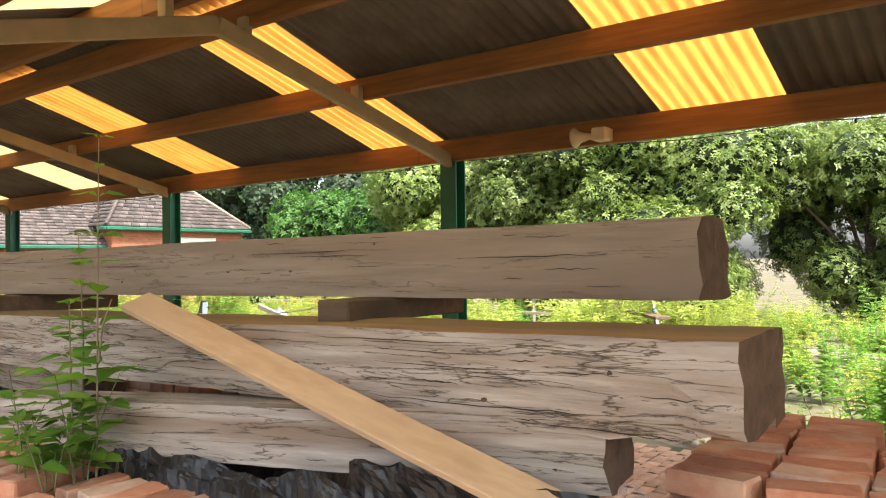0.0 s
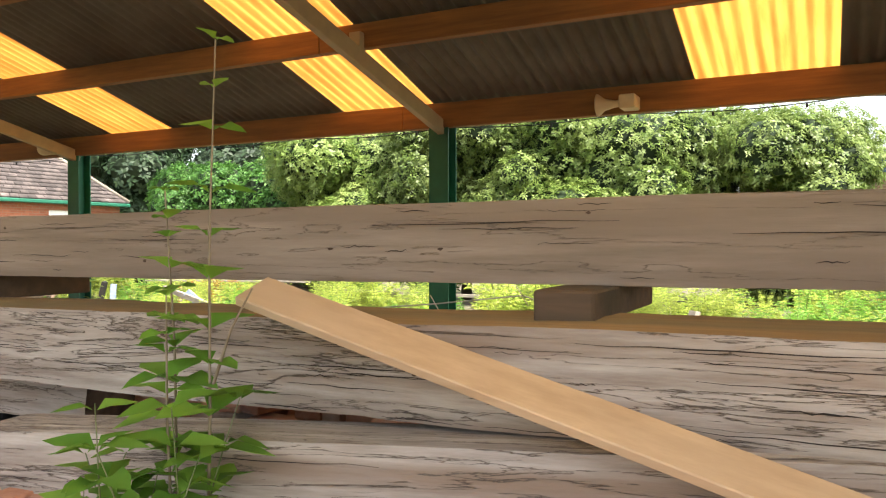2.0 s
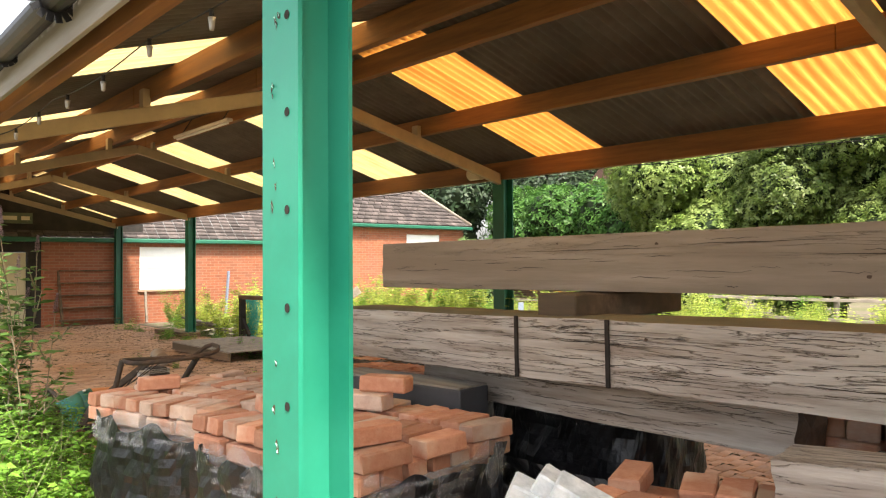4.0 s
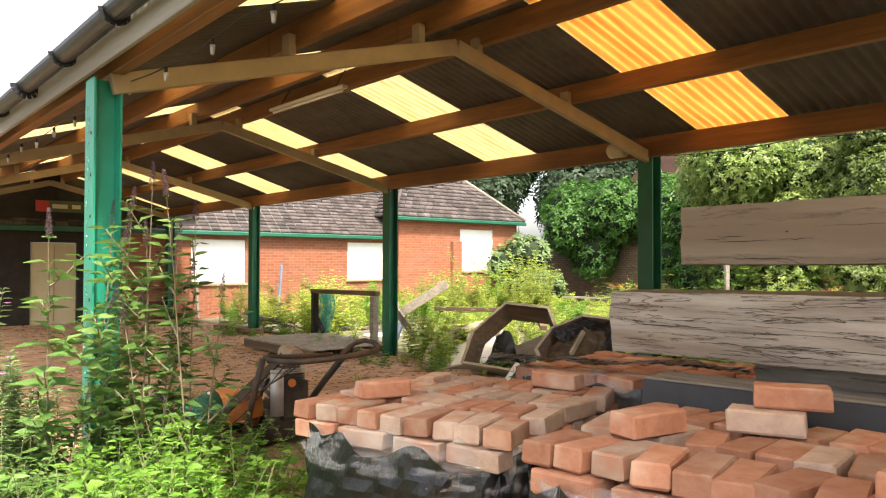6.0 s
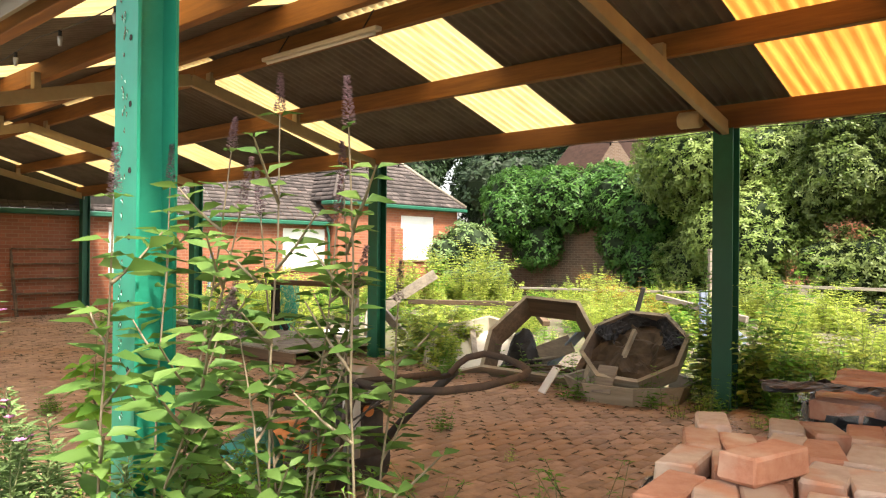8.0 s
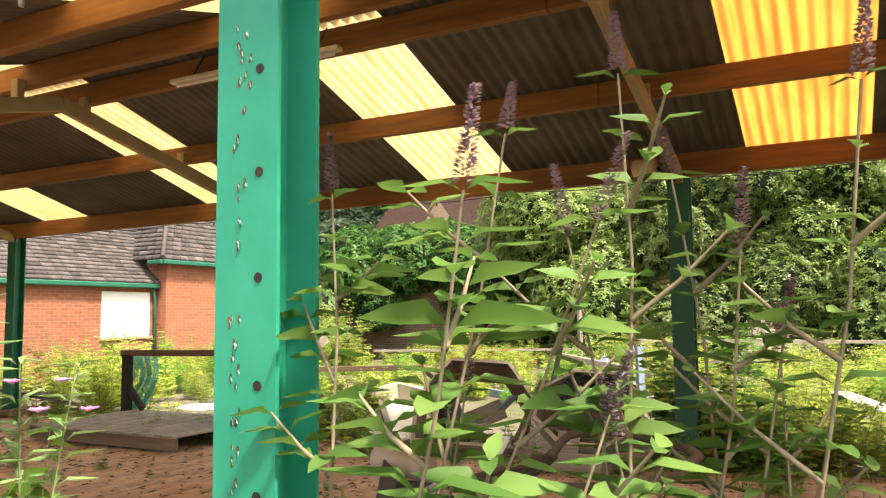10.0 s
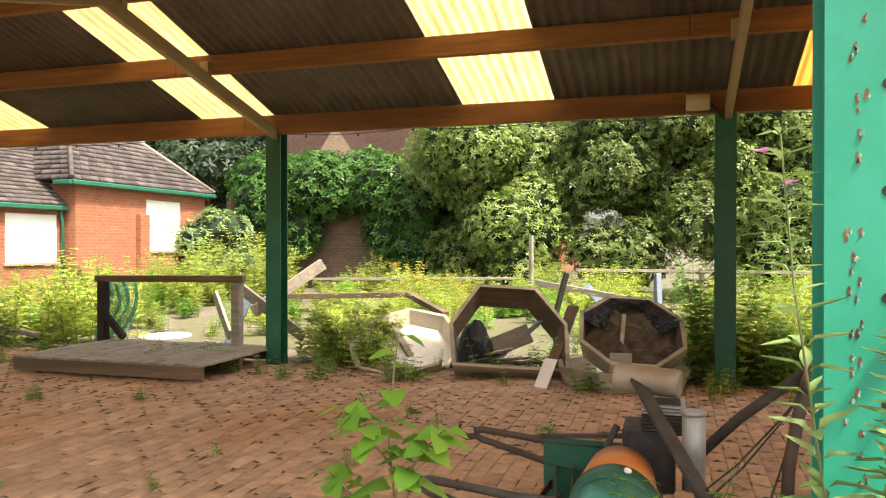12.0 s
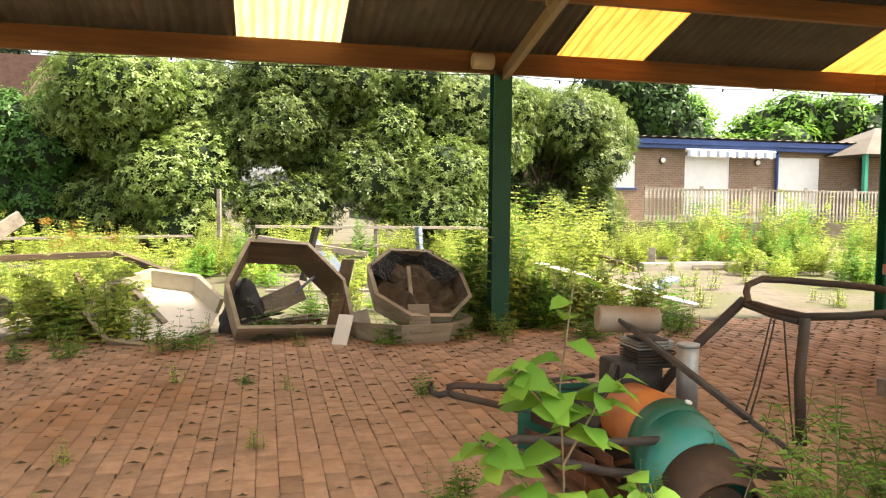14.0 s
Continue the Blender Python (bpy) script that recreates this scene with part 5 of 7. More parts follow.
def buddleia(at, seed, stems, label, leaf=0.18):
    r = random.Random(seed)
    paths, tips = [], []
    for dx, dy, h in stems:
        b = (r.uniform(-0.05, 0.05), r.uniform(-0.05, 0.05))
        path = [Vector((b[0] + dx * t ** 1.2 + 0.015 * math.sin(t * 9), b[1] + dy * t ** 1.2, h * t)) for t in (0, 0.2, 0.4, 0.6, 0.8, 1.0)]
        paths.append(path)
        tips.append(path[-1])
    for path in list(paths):
        for t in (0.35, 0.5, 0.62, 0.74, 0.85):
            p, d = along(path, t)
            a = r.uniform(0, 6.283)
            o = Vector((math.cos(a), math.sin(a), 0.9)) * r.uniform(0.09, 0.2)
            paths.append([p, p + o * 0.5 + Vector((0, 0, -0.01)), p + o])
    main, twigs = paths[:len(stems)], paths[len(stems):]
    s1 = grow(r, main, 13, leaf, 0.42, 0.15, 0.35, taper=0.5)
    s2 = grow(r, twigs, 4, leaf * 0.75, 0.42, 0.25, 0.5, taper=0.4)
    seats = (s1[0] + s2[0], s1[1] + s2[1], s1[2] + s2[2], np.concatenate([s1[3], s2[3]]), np.concatenate([s1[4], s2[4]]))
    th = plant("buddleia", at, label, "shrub", paths, seats, LEAF_BUD, 0.006, STEM_RED, 0.22)
    for i, (path, tip) in enumerate(zip(paths, tips)):
        d = (path[-1] - path[-2]).normalized()
        ln = r.uniform(0.09, 0.16)
        P, W, Nn = [], [], []
        for k in range(320):
            t = r.random()
            a = r.uniform(0, 6.283)
            o = Vector((math.cos(a), math.sin(a), 0.4))
            P.append(tuple(tip + d * ln * t + o * 0.011 * (1 - t)))
            W.append(tuple(o))
            Nn.append((0, 0, 1))
        ob = new("flower_spike", leaves_mesh("flower_spike", P, W, Nn, 0.011, 0.007, [PURPLE], 0.1, 1))
        ob.parent = th
        tagged(ob, "faded purple brown flower spike")
    return th


buddleia((-6.72, 2.0, 0), 31, ((-0.12, 0.12, 1.58), (0.27, 0.04, 1.66), (0.50, 0.0, 1.46), (0.15, 0.12, 1.15)), "tall buddleia bush with faded spikes beside the post")
buddleia((-6.15, 2.05, 0), 32, ((-0.05, 0.06, 1.75), (0.12, 0.05, 1.42), (-0.2, 0.02, 1.45), (0.2, 0.12, 1.25), (-0.12, -0.1, 1.1)), "buddleia stems with small faded spikes before the post", 0.14)


def willowherb(at, seed, n, h, label, pink=6):
    r = random.Random(seed)
    paths = [stem_path(r, (r.gauss(0, 0.07), r.gauss(0, 0.05), 0), h * r.uniform(0.75, 1.0), 0.07) for _ in range(n)]
    th = plant("willowherb", at, label, "weed", paths, grow(r, paths, 36, 0.10, 0.30, 0.08, 0.6, taper=0.5, whorl=3), LEAF_PALE, 0.004, STEM)
    for k in range(pink):
        path = paths[k % n]
        c = path[-1] - Vector((0, 0, 0.03 + 0.05 * (k // n))) + Vector((r.uniform(-0.03, 0.03), r.uniform(-0.03, 0.03), 0))
        W = [(math.cos(a), math.sin(a), 0.5) for a in (0, 1.57, 3.14, 4.71, 0.8, 2.4)]
        ob = new("flower", leaves_mesh("flower", [tuple(c)] * 6, W, [(0, 0, 1)] * 6, 0.022, 0.020, [PINK], 0.1, 3))
        ob.parent = th
        tagged(ob, "pink four petalled flower")
    return th


buddleia((-6.02, 2.2, 0), 33, ((0.16, -0.2, 1.66), (-0.2, 0.1, 1.58), (0.0, 0.1, 1.2)), "slender buddleia stems with small spikes in the weeds", 0.13)


buddleia((-6.60, 1.70, 0), 34, ((0.24, -0.06, 1.48), (0.34, 0.15, 1.15)), "leafy buddleia bush with broad leaves beside the post")
willowherb((-7.02, 1.80, 0), 46, 6, 0.80, "pale green willowherb crowding the foot of the post", 1)
willowherb((-6.85, 1.62, 0), 47, 6, 0.82, "bushy pale willowherb among the undergrowth", 0)
willowherb((-7.13, 1.54, 0), 41, 5, 1.56, "great willowherb with pink flowers beside the post", 8)
willowherb((-6.93, 1.60, 0), 43, 5, 1.02, "tall pale green willowherb with pink flowers", 6)
willowherb((-6.55, 1.42, 0), 44, 5, 0.9, "pale green willowherb at the edge of the shed", 2)
# poplar seedling on the pavers, with broad heart shaped leaves
r = random.Random(9)
paths = [[Vector((0, 0, 0)), Vector((0.02, 0.01, 0.3)), Vector((0.0, 0, 0.55)), Vector((0.03, 0.0, 0.80))], [Vector((0.01, 0, 0.2)), Vector((-0.12, 0.03, 0.35)), Vector((-0.2, 0.03, 0.42))], [Vector((0, 0, 0.15)), Vector((0.12, -0.04, 0.25)), Vector((0.22, -0.05, 0.28))], [Vector((0.01, 0, 0.35)), Vector((0.1, 0.0, 0.5)), Vector((0.16, 0, 0.56))], [Vector((0.01, 0, 0.45)), Vector((-0.08, 0.0, 0.55)), Vector((-0.13, 0, 0.6))]]
plant("poplar_seedling", (-8.37, 2.45, 0), "young poplar seedling with broad heart shaped leaves", "sapling", paths, grow(r, paths, 14, 0.115, 0.85, 0.2, 0.1, whorl=1, taper=0.3), LEAF_MID, 0.004, STEM_RED, 0.35).scale = (1.22, 1.22, 1.22)
r = random.Random(10)
paths = [stem_path(r, (r.gauss(0, 0.07), r.gauss(0, 0.07), 0), r.uniform(0.2, 0.42), 0.4) for _ in range(6)]
plant("poplar_seedling", (-8.02, 2.45, 0), "low poplar shoots with heart shaped leaves beside the mower", "sapling", paths, grow(r, paths, 7, 0.10, 0.82, 0.3, 0.15, whorl=1, taper=0.2), LEAF_MID, 0.004, STEM_RED, 0.35)

# thick undergrowth along the near edge
FG = []
for i, (n, h, leaf, ratio, mt, lab, wh) in enumerate(((9, 0.62, 0.10, 0.42, LEAF_MID, "leafy green undergrowth at the shed edge", 2), (8, 0.5, 0.08, 0.75, LEAF_MID, "bindweed with broad green leaves", 1), (12, 0.6, 0.08, 0.22, LEAF_MID, "feathery green weed at the shed edge", 3), (9, 0.6, 0.12, 0.3, LEAF_BUD, "young buddleia shoots at the shed edge", 2))):
    FG.append(clump("undergrowth", 50 + i, n, h, 0.12, 12, leaf, ratio, mt, lab, 3, 0.35, wh, 0.45, "undergrowth by the near posts", 0.003))
r = random.Random(77)
for k in range(40):
    x = r.uniform(-7.0, -5.5)
    y = r.uniform(1.35, 2.3)
    put(FG[r.choice((0, 1, 1, 3, 2))], x, y, 0.0, r.uniform(0.65, 1.15), r=r)
for x, y, k, s in ((-7.45, 2.42, 2, 0.9), (-7.30, 2.50, 2, 1.0), (-7.15, 2.35, 3, 0.95), (-7.0, 2.55, 2, 1.0), (-7.55, 2.35, 2, 0.6), (-6.85, 2.45, 3, 1.0), (-6.7, 2.6, 0, 0.9), (-6.5, 2.9, 2, 0.9), (-6.2, 2.9, 1, 0.9), (-7.9, 2.62, 2, 0.55),
                   (-5.9, 2.4, 2, 1.0), (-6.0, 2.1, 0, 1.0), (-6.05, 3.2, 2, 0.9), (-7.6, 3.25, 2, 0.4), (-5.7, 2.0, 1, 0.9), (-4.9, 1.75, 0, 1.1), (-5.2, 1.8, 2, 1.1), (-4.6, 1.8, 1, 1.0), (-5.4, 1.7, 0, 1.1), (-4.3, 1.7, 2, 0.9)):
    put(FG[k], x, y, 0.0, s, r=r)
# the patterns stay buried as seed plants are moved to their own spots
for src, x, y in ((WEEDS[0], -18.5, 14), (WEEDS[1], -11.5, 12.5), (WEEDS[2], -13.2, 12), (WEEDS[3], -5.2, 15.5), (WEEDS[4], -18.6, 16), (RUSSET, -11.6, 15.2), (TUFT, -9.8, 5.6), (TUFT2, -10.7, 6.6), (FG[0], -6.4, 2.3), (FG[1], -6.0, 2.5), (FG[2], -6.9, 2.2), (FG[3], -5.9, 1.6)):
    src.matrix_basis = pose(x, y, GROUND_Z if y > 7.8 else 0)

# ---- slatted deck with a rail ----
deck = thing("deck", (-12.8, 6.7, 0), "weathered slatted timber deck with a dark rail", "deck")
r = random.Random(12)
for k in range(22):
    x = -13.78 + k * 0.1
    bm = bmesh.new()
    box(bm, x, x + 0.088, 6.08, 7.5, 0.15, 0.172)
    part("slat", bevelled(bm, 0.003), GREY_BOARD, deck)
for y in (6.1, 6.75, 7.42):
    bm = bmesh.new()
    box(bm, -13.78, -11.6, y - 0.02, y + 0.03, 0.03, 0.15)
    part("joist", bevelled(bm, 0.004), BROWN_BOARD, deck)
for x in (-13.85, -12.06):
    bm = bmesh.new()
    box(bm, x - 0.05, x + 0.05, 7.36, 7.46, 0.0, 0.86)
    part("rail_post", bevelled(bm, 0.006), DARK if x < -13 else GREY_BOARD, deck)
bm = bmesh.new()
stick(bm, (-13.95, 7.42, 0.88), (-11.98, 7.42, 0.90), 0.09, 0.075)
part("top_rail", bevelled(bm, 0.006), BROWN_BOARD, deck, "dark brown top rail")
bm = bmesh.new()
stick(bm, (-13.85, 7.40, 0.5), (-13.55, 7.40, 0.2), 0.06, 0.07)
part("brace", bevelled(bm, 0.004), DARK, deck)
# teal netting caught on the rail
bm = bmesh.new()
nx, ny = 44, 70
vs = [[bm.verts.new((-13.98 + 0.42 * i / nx + 0.1 * math.sin(j * 0.07), 7.55 + 0.06 * math.sin(i * 0.5 + j * 0.09), 0.82 - 0.74 * j / ny + 0.10 * ((i / nx - 0.5) ** 2) * 4 * (1 - j / ny) + 0.02 * math.sin(i * 0.32))) for j in range(ny + 1)] for i in range(nx + 1)]
for i in range(nx):
    for j in range(ny):
        if noise.noise(Vector((i * 0.16, j * 0.12, 7))) < 0.38:
            bm.faces.new((vs[i][j], vs[i + 1][j], vs[i + 1][j + 1], vs[i][j + 1])).smooth = True
mesh_net = solid("netting", bm, NET, "torn teal garden netting hung behind the rail", "netting")
sd = mesh_net.modifiers.new("weave", "WIREFRAME")
sd.thickness = 0.005
bm = bmesh.new()
tube(bm, [(-14.34, 9.18, GROUND_Z), (-14.34, 9.18, GROUND_Z + 0.03)], 0.36, 24)
solid("tray", bevelled(bm, 0.008), WHITE_BOARD, "round white plastic tray on the ground", "tray")


# ---- octagonal planters ----
def octagon_planter(at, m, radius, depth, label, soil=False, floor_mat=None, liner=False, missing=(), ring=None, lining=None):
    """Boards mitred into a ring, open or filled; built about the origin with its mouth to +z, then placed by m."""
    th = thing("planter", at, label, "planter", "octagonal planters")
    th.matrix_basis = m
    rad = radius / math.cos(math.pi / 8)
    ring = ring or [(rad * math.cos((k - 0.5) * math.pi / 4), rad * math.sin((k - 0.5) * math.pi / 4)) for k in range(8)]
    n = len(ring)
    inner = 1 - 0.034 / radius
    for k in range(n):
        if k in missing:
            continue
        bm = bmesh.new()
        vs = []
        for z in (0, depth):
            fl = 1.0 + 0.12 * z / max(depth, 0.01)
            for x, y in (ring[k], ring[(k + 1) % n]):
                for f in (fl, fl * inner):
                    vs.append(bm.verts.new((x * f, y * f, z)))
        for q in ((0, 2, 6, 4), (1, 5, 7, 3), (0, 1, 3, 2), (4, 6, 7, 5), (0, 4, 5, 1), (2, 3, 7, 6)):
            bm.faces.new([vs[i] for i in q])
        bmesh.ops.recalc_face_normals(bm, faces=bm.faces)
        for f in bm.faces:
            c = f.calc_center_median()
            f.material_index = 1 if f.normal.dot(Vector((c.x, c.y, 0)).normalized()) < -0.5 else 0
        part("side_board", bm, (PLANTER_WOOD, floor_mat or lining or (PLANTER_IN if soil else PLANTER_WOOD)), th, world=False)
    if soil or floor_mat:
        bm = bmesh.new()
        lv = depth * (0.45 if soil else 0.12)
        c = bm.verts.new((0, 0, lv))
        prev = None
        for j in range(1, 7):
            row = []
            for k in range(n * 3):
                i, f = k // 3, (k % 3) / 3
                x, y = (ring[i][e] * (1 - f) + ring[(i + 1) % n][e] * f for e in (0, 1))
                row.append(bm.verts.new((x * j / 6 * 1.0, y * j / 6 * 1.0, lv + (0.09 * noise.noise(Vector((x * j * 1.6, y * j * 1.6, radius))) if soil else 0))))
            for k in range(n * 3):
                k2 = (k + 1) % (n * 3)
                if prev:
                    bm.faces.new((prev[k], row[k], row[k2], prev[k2]))
                else:
                    bm.faces.new((c, row[k], row[k2]))
            prev = row
        part("soil" if soil else "base_board", bm, SOIL if soil else floor_mat, th, "dry brown soil" if soil else "", world=False)
    if liner:
        bm = bmesh.new()
        nx, ny = 44, 18
        g = []
        for i in range(nx + 1):
            a = 0.25 + 2.65 * i / nx
            hang = 0.34 + 0.22 * noise.noise(Vector((a * 1.9, 0.3, 2))) + 0.16 * math.cos(a * 2.0)
            g.append([bm.verts.new((rad * 1.02 * math.cos(a) * (1.02 - hang * j / ny), rad * 1.02 * math.sin(a) * (1.02 - hang * j / ny),
                                    depth * 1.0 - 0.10 * j / ny + 0.05 * noise.noise(Vector((a * 6, j * 0.35, 3))) * j / ny + 0.02 * noise.noise(Vector((a * 20, j * 0.9, 5))))) for j in range(ny + 1)])
        for i in range(nx):
            for j in range(ny):
                bm.faces.new((g[i][j], g[i + 1][j], g[i + 1][j + 1], g[i][j + 1]))
        part("liner", bm, LINER, th, "torn black plastic liner", world=False)
    return th


octagon_planter((-9.1, 7.5, 0), pose(-9.08, 7.56, 0.30, 50, 4, 20), 0.50, 0.27, "empty octagonal wooden planter tipped on its edge", lining=BROWN_BOARD,
                ring=[(-0.50, -0.42), (0.50, -0.42), (0.53, 0.06), (0.27, 0.45), (-0.27, 0.45), (-0.53, 0.0)])
octagon_planter((-7.95, 7.45, 0), pose(-7.92, 7.30, 0.0, 0, 0, 8), 0.52, 0.17, "grey wooden octagonal planter tier on the ground", missing=(2,))
octagon_planter((-7.9, 7.6, 0), pose(-7.85, 7.30, 0.33, 36, 3, 8), 0.42, 0.22, "tilted octagonal planter with soil and torn liner", True, liner=True)
octagon_planter((-10.25, 7.85, 0), pose(-10.18, 7.66, 0.12, 26, -14, 30), 0.50, 0.18, "broken wooden planter with pale inside", False, CONDUIT, missing=(7,))


def loose_board(p, q, w, h, material, label, up=(0, 0, 1), group="broken timbers in the yard"):
    bm = bmesh.new()
    stick(bm, p, q, w, h, up=up)
    return solid("board", bevelled(bm, 0.004), material, label, "board", group)


loose_board((-8.62, 7.35, 0.0), (-8.42, 7.75, 0.66), 0.12, 0.04, BROWN_BOARD, "dark brown stake leaning between the planters")
loose_board((-7.92, 6.98, 0.18), (-7.90, 7.35, 0.62), 0.035, 0.05, PLANTER_WOOD, "thin pale batten leaning on the planter")
loose_board((-7.90, 6.72, 0.10), (-7.90, 6.86, 0.33), 0.19, 0.02, GREY_BOARD, "small grey board propped on the planter")
loose_board((-8.60, 6.80, 0.0), (-8.52, 6.95, 0.24), 0.14, 0.015, WHITE_BOARD, "small white plastic sheet on its edge")
loose_board((-10.62, 7.75, 0.02), (-10.95, 8.1, 0.52), 0.06, 0.04, BROWN_BOARD, "brown stake leaning on the broken planter")
loose_board((-10.1, 7.6, 0.1), (-10.5, 8.0, 0.45), 0.07, 0.04, GREY_BOARD, "grey batten across the broken planter")
for k, (p, q) in enumerate((((-9.5, 7.5, 0.08), (-8.85, 7.2, 0.20)), ((-9.4, 7.7, 0.06), (-8.7, 7.5, 0.12)), ((-9.2, 7.3, 0.06), (-8.8, 7.75, 0.1)), ((-9.6, 7.7, 0.04), (-9.0, 7.55, 0.05)))):
    loose_board(p, q, 0.07, 0.022, BROWN_BOARD if k % 2 else GREY_BOARD, "broken batten lying inside the planter")
r = random.Random(66)
for k in range(9):
    x, y, an, ln = -9.12 + r.uniform(-0.3, 0.3), 7.42 + r.uniform(-0.12, 0.2), r.uniform(-0.5, 0.7), r.uniform(0.2, 0.5)
    loose_board((x - ln / 2 * math.cos(an), y - ln / 2 * math.sin(an), 0.05 + 0.012 * k), (x + ln / 2 * math.cos(an), y + ln / 2 * math.sin(an), 0.06 + 0.02 * k), r.uniform(0.04, 0.09), 0.018, r.choice((BROWN_BOARD, GREY_BOARD, BROWN_BOARD, DARK)), "broken batten lying inside the planter")
loose_board((-9.38, 7.62, 0.16), (-8.86, 7.74, 0.38), 0.03, 0.2, GREY_BOARD, "grey board propped inside the tipped planter")
loose_board((-9.2, 7.85, 0.1), (-8.75, 7.75, 0.5), 0.16, 0.025, BLUE_GREY, "blue grey board behind the tipped planter")
# black sheet heaped in the corner of the tipped planter
bm = bmesh.new()
n1, n2 = 30, 20
g = []
for i in range(n1 + 1):
    row = []
    for j in range(n2 + 1):
        a, b = i / n1, j / n2
        rise = 0.5 * math.exp(-((a - 0.35) / 0.3) ** 2) * math.sin(math.pi * min(b * 1.15, 1)) ** 0.8
        p = Vector((-9.62 + 0.62 * a, 7.42 + 0.42 * b, 0.03 + rise))
        row.append(bm.verts.new(p + Vector((0.03 * noise.noise(p * 9), 0.03 * noise.noise(p * 8 + Vector((5, 0, 0))), 0.07 * noise.noise(p * 7) * (0.3 + rise * 2) + 0.02 * abs(noise.noise(p * 24))))))
    g.append(row)
for i in range(n1):
    for j in range(n2):
        bm.faces.new((g[i][j], g[i + 1][j], g[i + 1][j + 1], g[i][j + 1]))
solid("plastic_sheet", bm, LINER, "crumpled black plastic sheet heaped in the planter", "plastic sheet")
# far frames, rails and blue boards in the yard
for p, q, w, h, m, lab in (((-12.1, 7.8, 0.5), (-11.5, 8.4, 1.05), 0.04, 0.14, GREY_BOARD, "grey board leaning behind the deck"), ((-12.3, 7.9, 0.75), (-11.4, 7.7, 0.25), 0.04, 0.13, GREY_BOARD, "grey board leaning on the rail post"),
                           ((-13.2, 8.7, 0.62), (-12.6, 8.1, 0.18), 0.04, 0.14, GREY_BOARD, "grey board lying on its edge"), ((-13.0, 9.4, 0.55), (-10.9, 9.8, 0.60), 0.10, 0.07, BROWN_BOARD, "long brown rail of a raised bed"),
                           ((-10.9, 9.8, 0.60), (-10.2, 9.2, 0.40), 0.10, 0.07, BROWN_BOARD, "angled brown rail of a raised bed"), ((-12.8, 8.3, -0.04), (-12.5, 8.35, 0.6), 0.05, 0.10, BLUE_GREY, "blue grey upright board"),
                           ((-11.5, 12.6, -0.02), (-10.4, 11.8, -0.02), 0.05, 0.22, BLUE_GREY, "faded blue grey board on its edge"), ((-15.4, 15.6, 0.5), (-10.6, 16.2, 0.55), 0.06, 0.05, GREY_BOARD, "pale grey weathered fence rail"),
                           ((-9.4, 16.0, 0.75), (-3.6, 16.6, 0.72), 0.05, 0.06, GREY_BOARD, "grey fence rail before the trees"), ((-9.4, 15.9, 0.38), (-6.2, 16.2, 0.35), 0.05, 0.07, GREY_BOARD, "grey lower fence rail"),
                           ((-9.98, 14.0, 0.0), (-9.98, 14.02, 1.45), 0.09, 0.06, GREY_BOARD, "grey upright fence stake"), ((-6.9, 16.3, 0.0), (-6.9, 16.32, 0.8), 0.08, 0.08, GREY_BOARD, "grey upright fence post"), ((-8.8, 8.9, 0.35), (-8.65, 8.95, 0.95), 0.09, 0.05, DARK, "dark upright stake behind the planter"),
                           ((-7.6, 8.2, 0.4), (-7.62, 8.25, 0.98), 0.07, 0.05, BLUE_GREY, "blue grey stake behind the planter"), ((-9.3, 10.6, 0.75), (-7.9, 10.2, 0.55), 0.06, 0.08, GREY_BOARD, "pale grey bench rail"), ((-8.6, 10.4, 0.72), (-8.1, 10.7, 0.2), 0.05, 0.12, BLUE_GREY, "faded blue bench leg"),
                           ((-9.2, 11.2, -0.02), (-7.4, 11.0, -0.02), 0.12, 0.05, GREY_BOARD, "grey wooden bench slat"), ((-2.1, 13.7, 0.06), (5.0, 14.2, 0.06), 0.24, 0.16, FASCIA, "long pale sleeper lying in the yard"), ((-1.6, 14.2, 0.0), (-1.55, 14.25, 0.4), 0.14, 0.12, GREY_BOARD, "short grey stump beside the sleeper"),
                           ((-1.0, 13.7, 0.05), (2.6, 13.9, 0.08), 0.12, 0.08, GREY_BOARD, "grey sleeper in the weeds"), ((-3.3, 13.9, 0.4), (-2.5, 13.2, 0.05), 0.08, 0.10, BROWN_BOARD, "dark broken bench board"), ((-3.6, 14.0, 0.62), (-2.9, 13.6, 0.55), 0.3, 0.05, BROWN_BOARD, "dark bench seat in the weeds"),
                           ((-3.3, 14.1, 0.9), (-3.1, 13.9, 0.3), 0.06, 0.06, BLUE_GREY, "faded blue leaning post"), ((-4.5, 7.9, 0.12), (-5.9, 9.2, 0.5), 0.25, 0.02, WHITE_BOARD, "white panel lying in the weeds"), ((-5.0, 8.3, 0.2), (-4.2, 8.9, 0.32), 0.16, 0.05, BLUE_GREY, "blue grey panel in the weeds"),
                           ((-17.6, 8.0, 0.1), (-15.6, 7.6, 0.3), 0.12, 0.05, GREY_BOARD, "grey boards in a heap by the wall"), ((-16.8, 7.5, 0.35), (-15.3, 7.9, 0.12), 0.12, 0.05, GREY_BOARD, "grey board lying across the heap"), ((-17.3, 7.2, 0.06), (-15.8, 7.3, 0.06), 0.3, 0.08, BROWN_BOARD, "dark board on the pavers"),
                           ((-20.6, 10.2, 0.0), (-20.4, 10.2, 1.3), 0.05, 0.08, BLUE_GREY, "blue grey pole against the wall"), ((-20.6, 8.05, 0.0), (-20.7, 8.05, 0.8), 0.05, 0.06, GREY_BOARD, "grey pole against the wall")):
    loose_board(p, q, w, h, m, lab, up=(0.05, 0, 1))

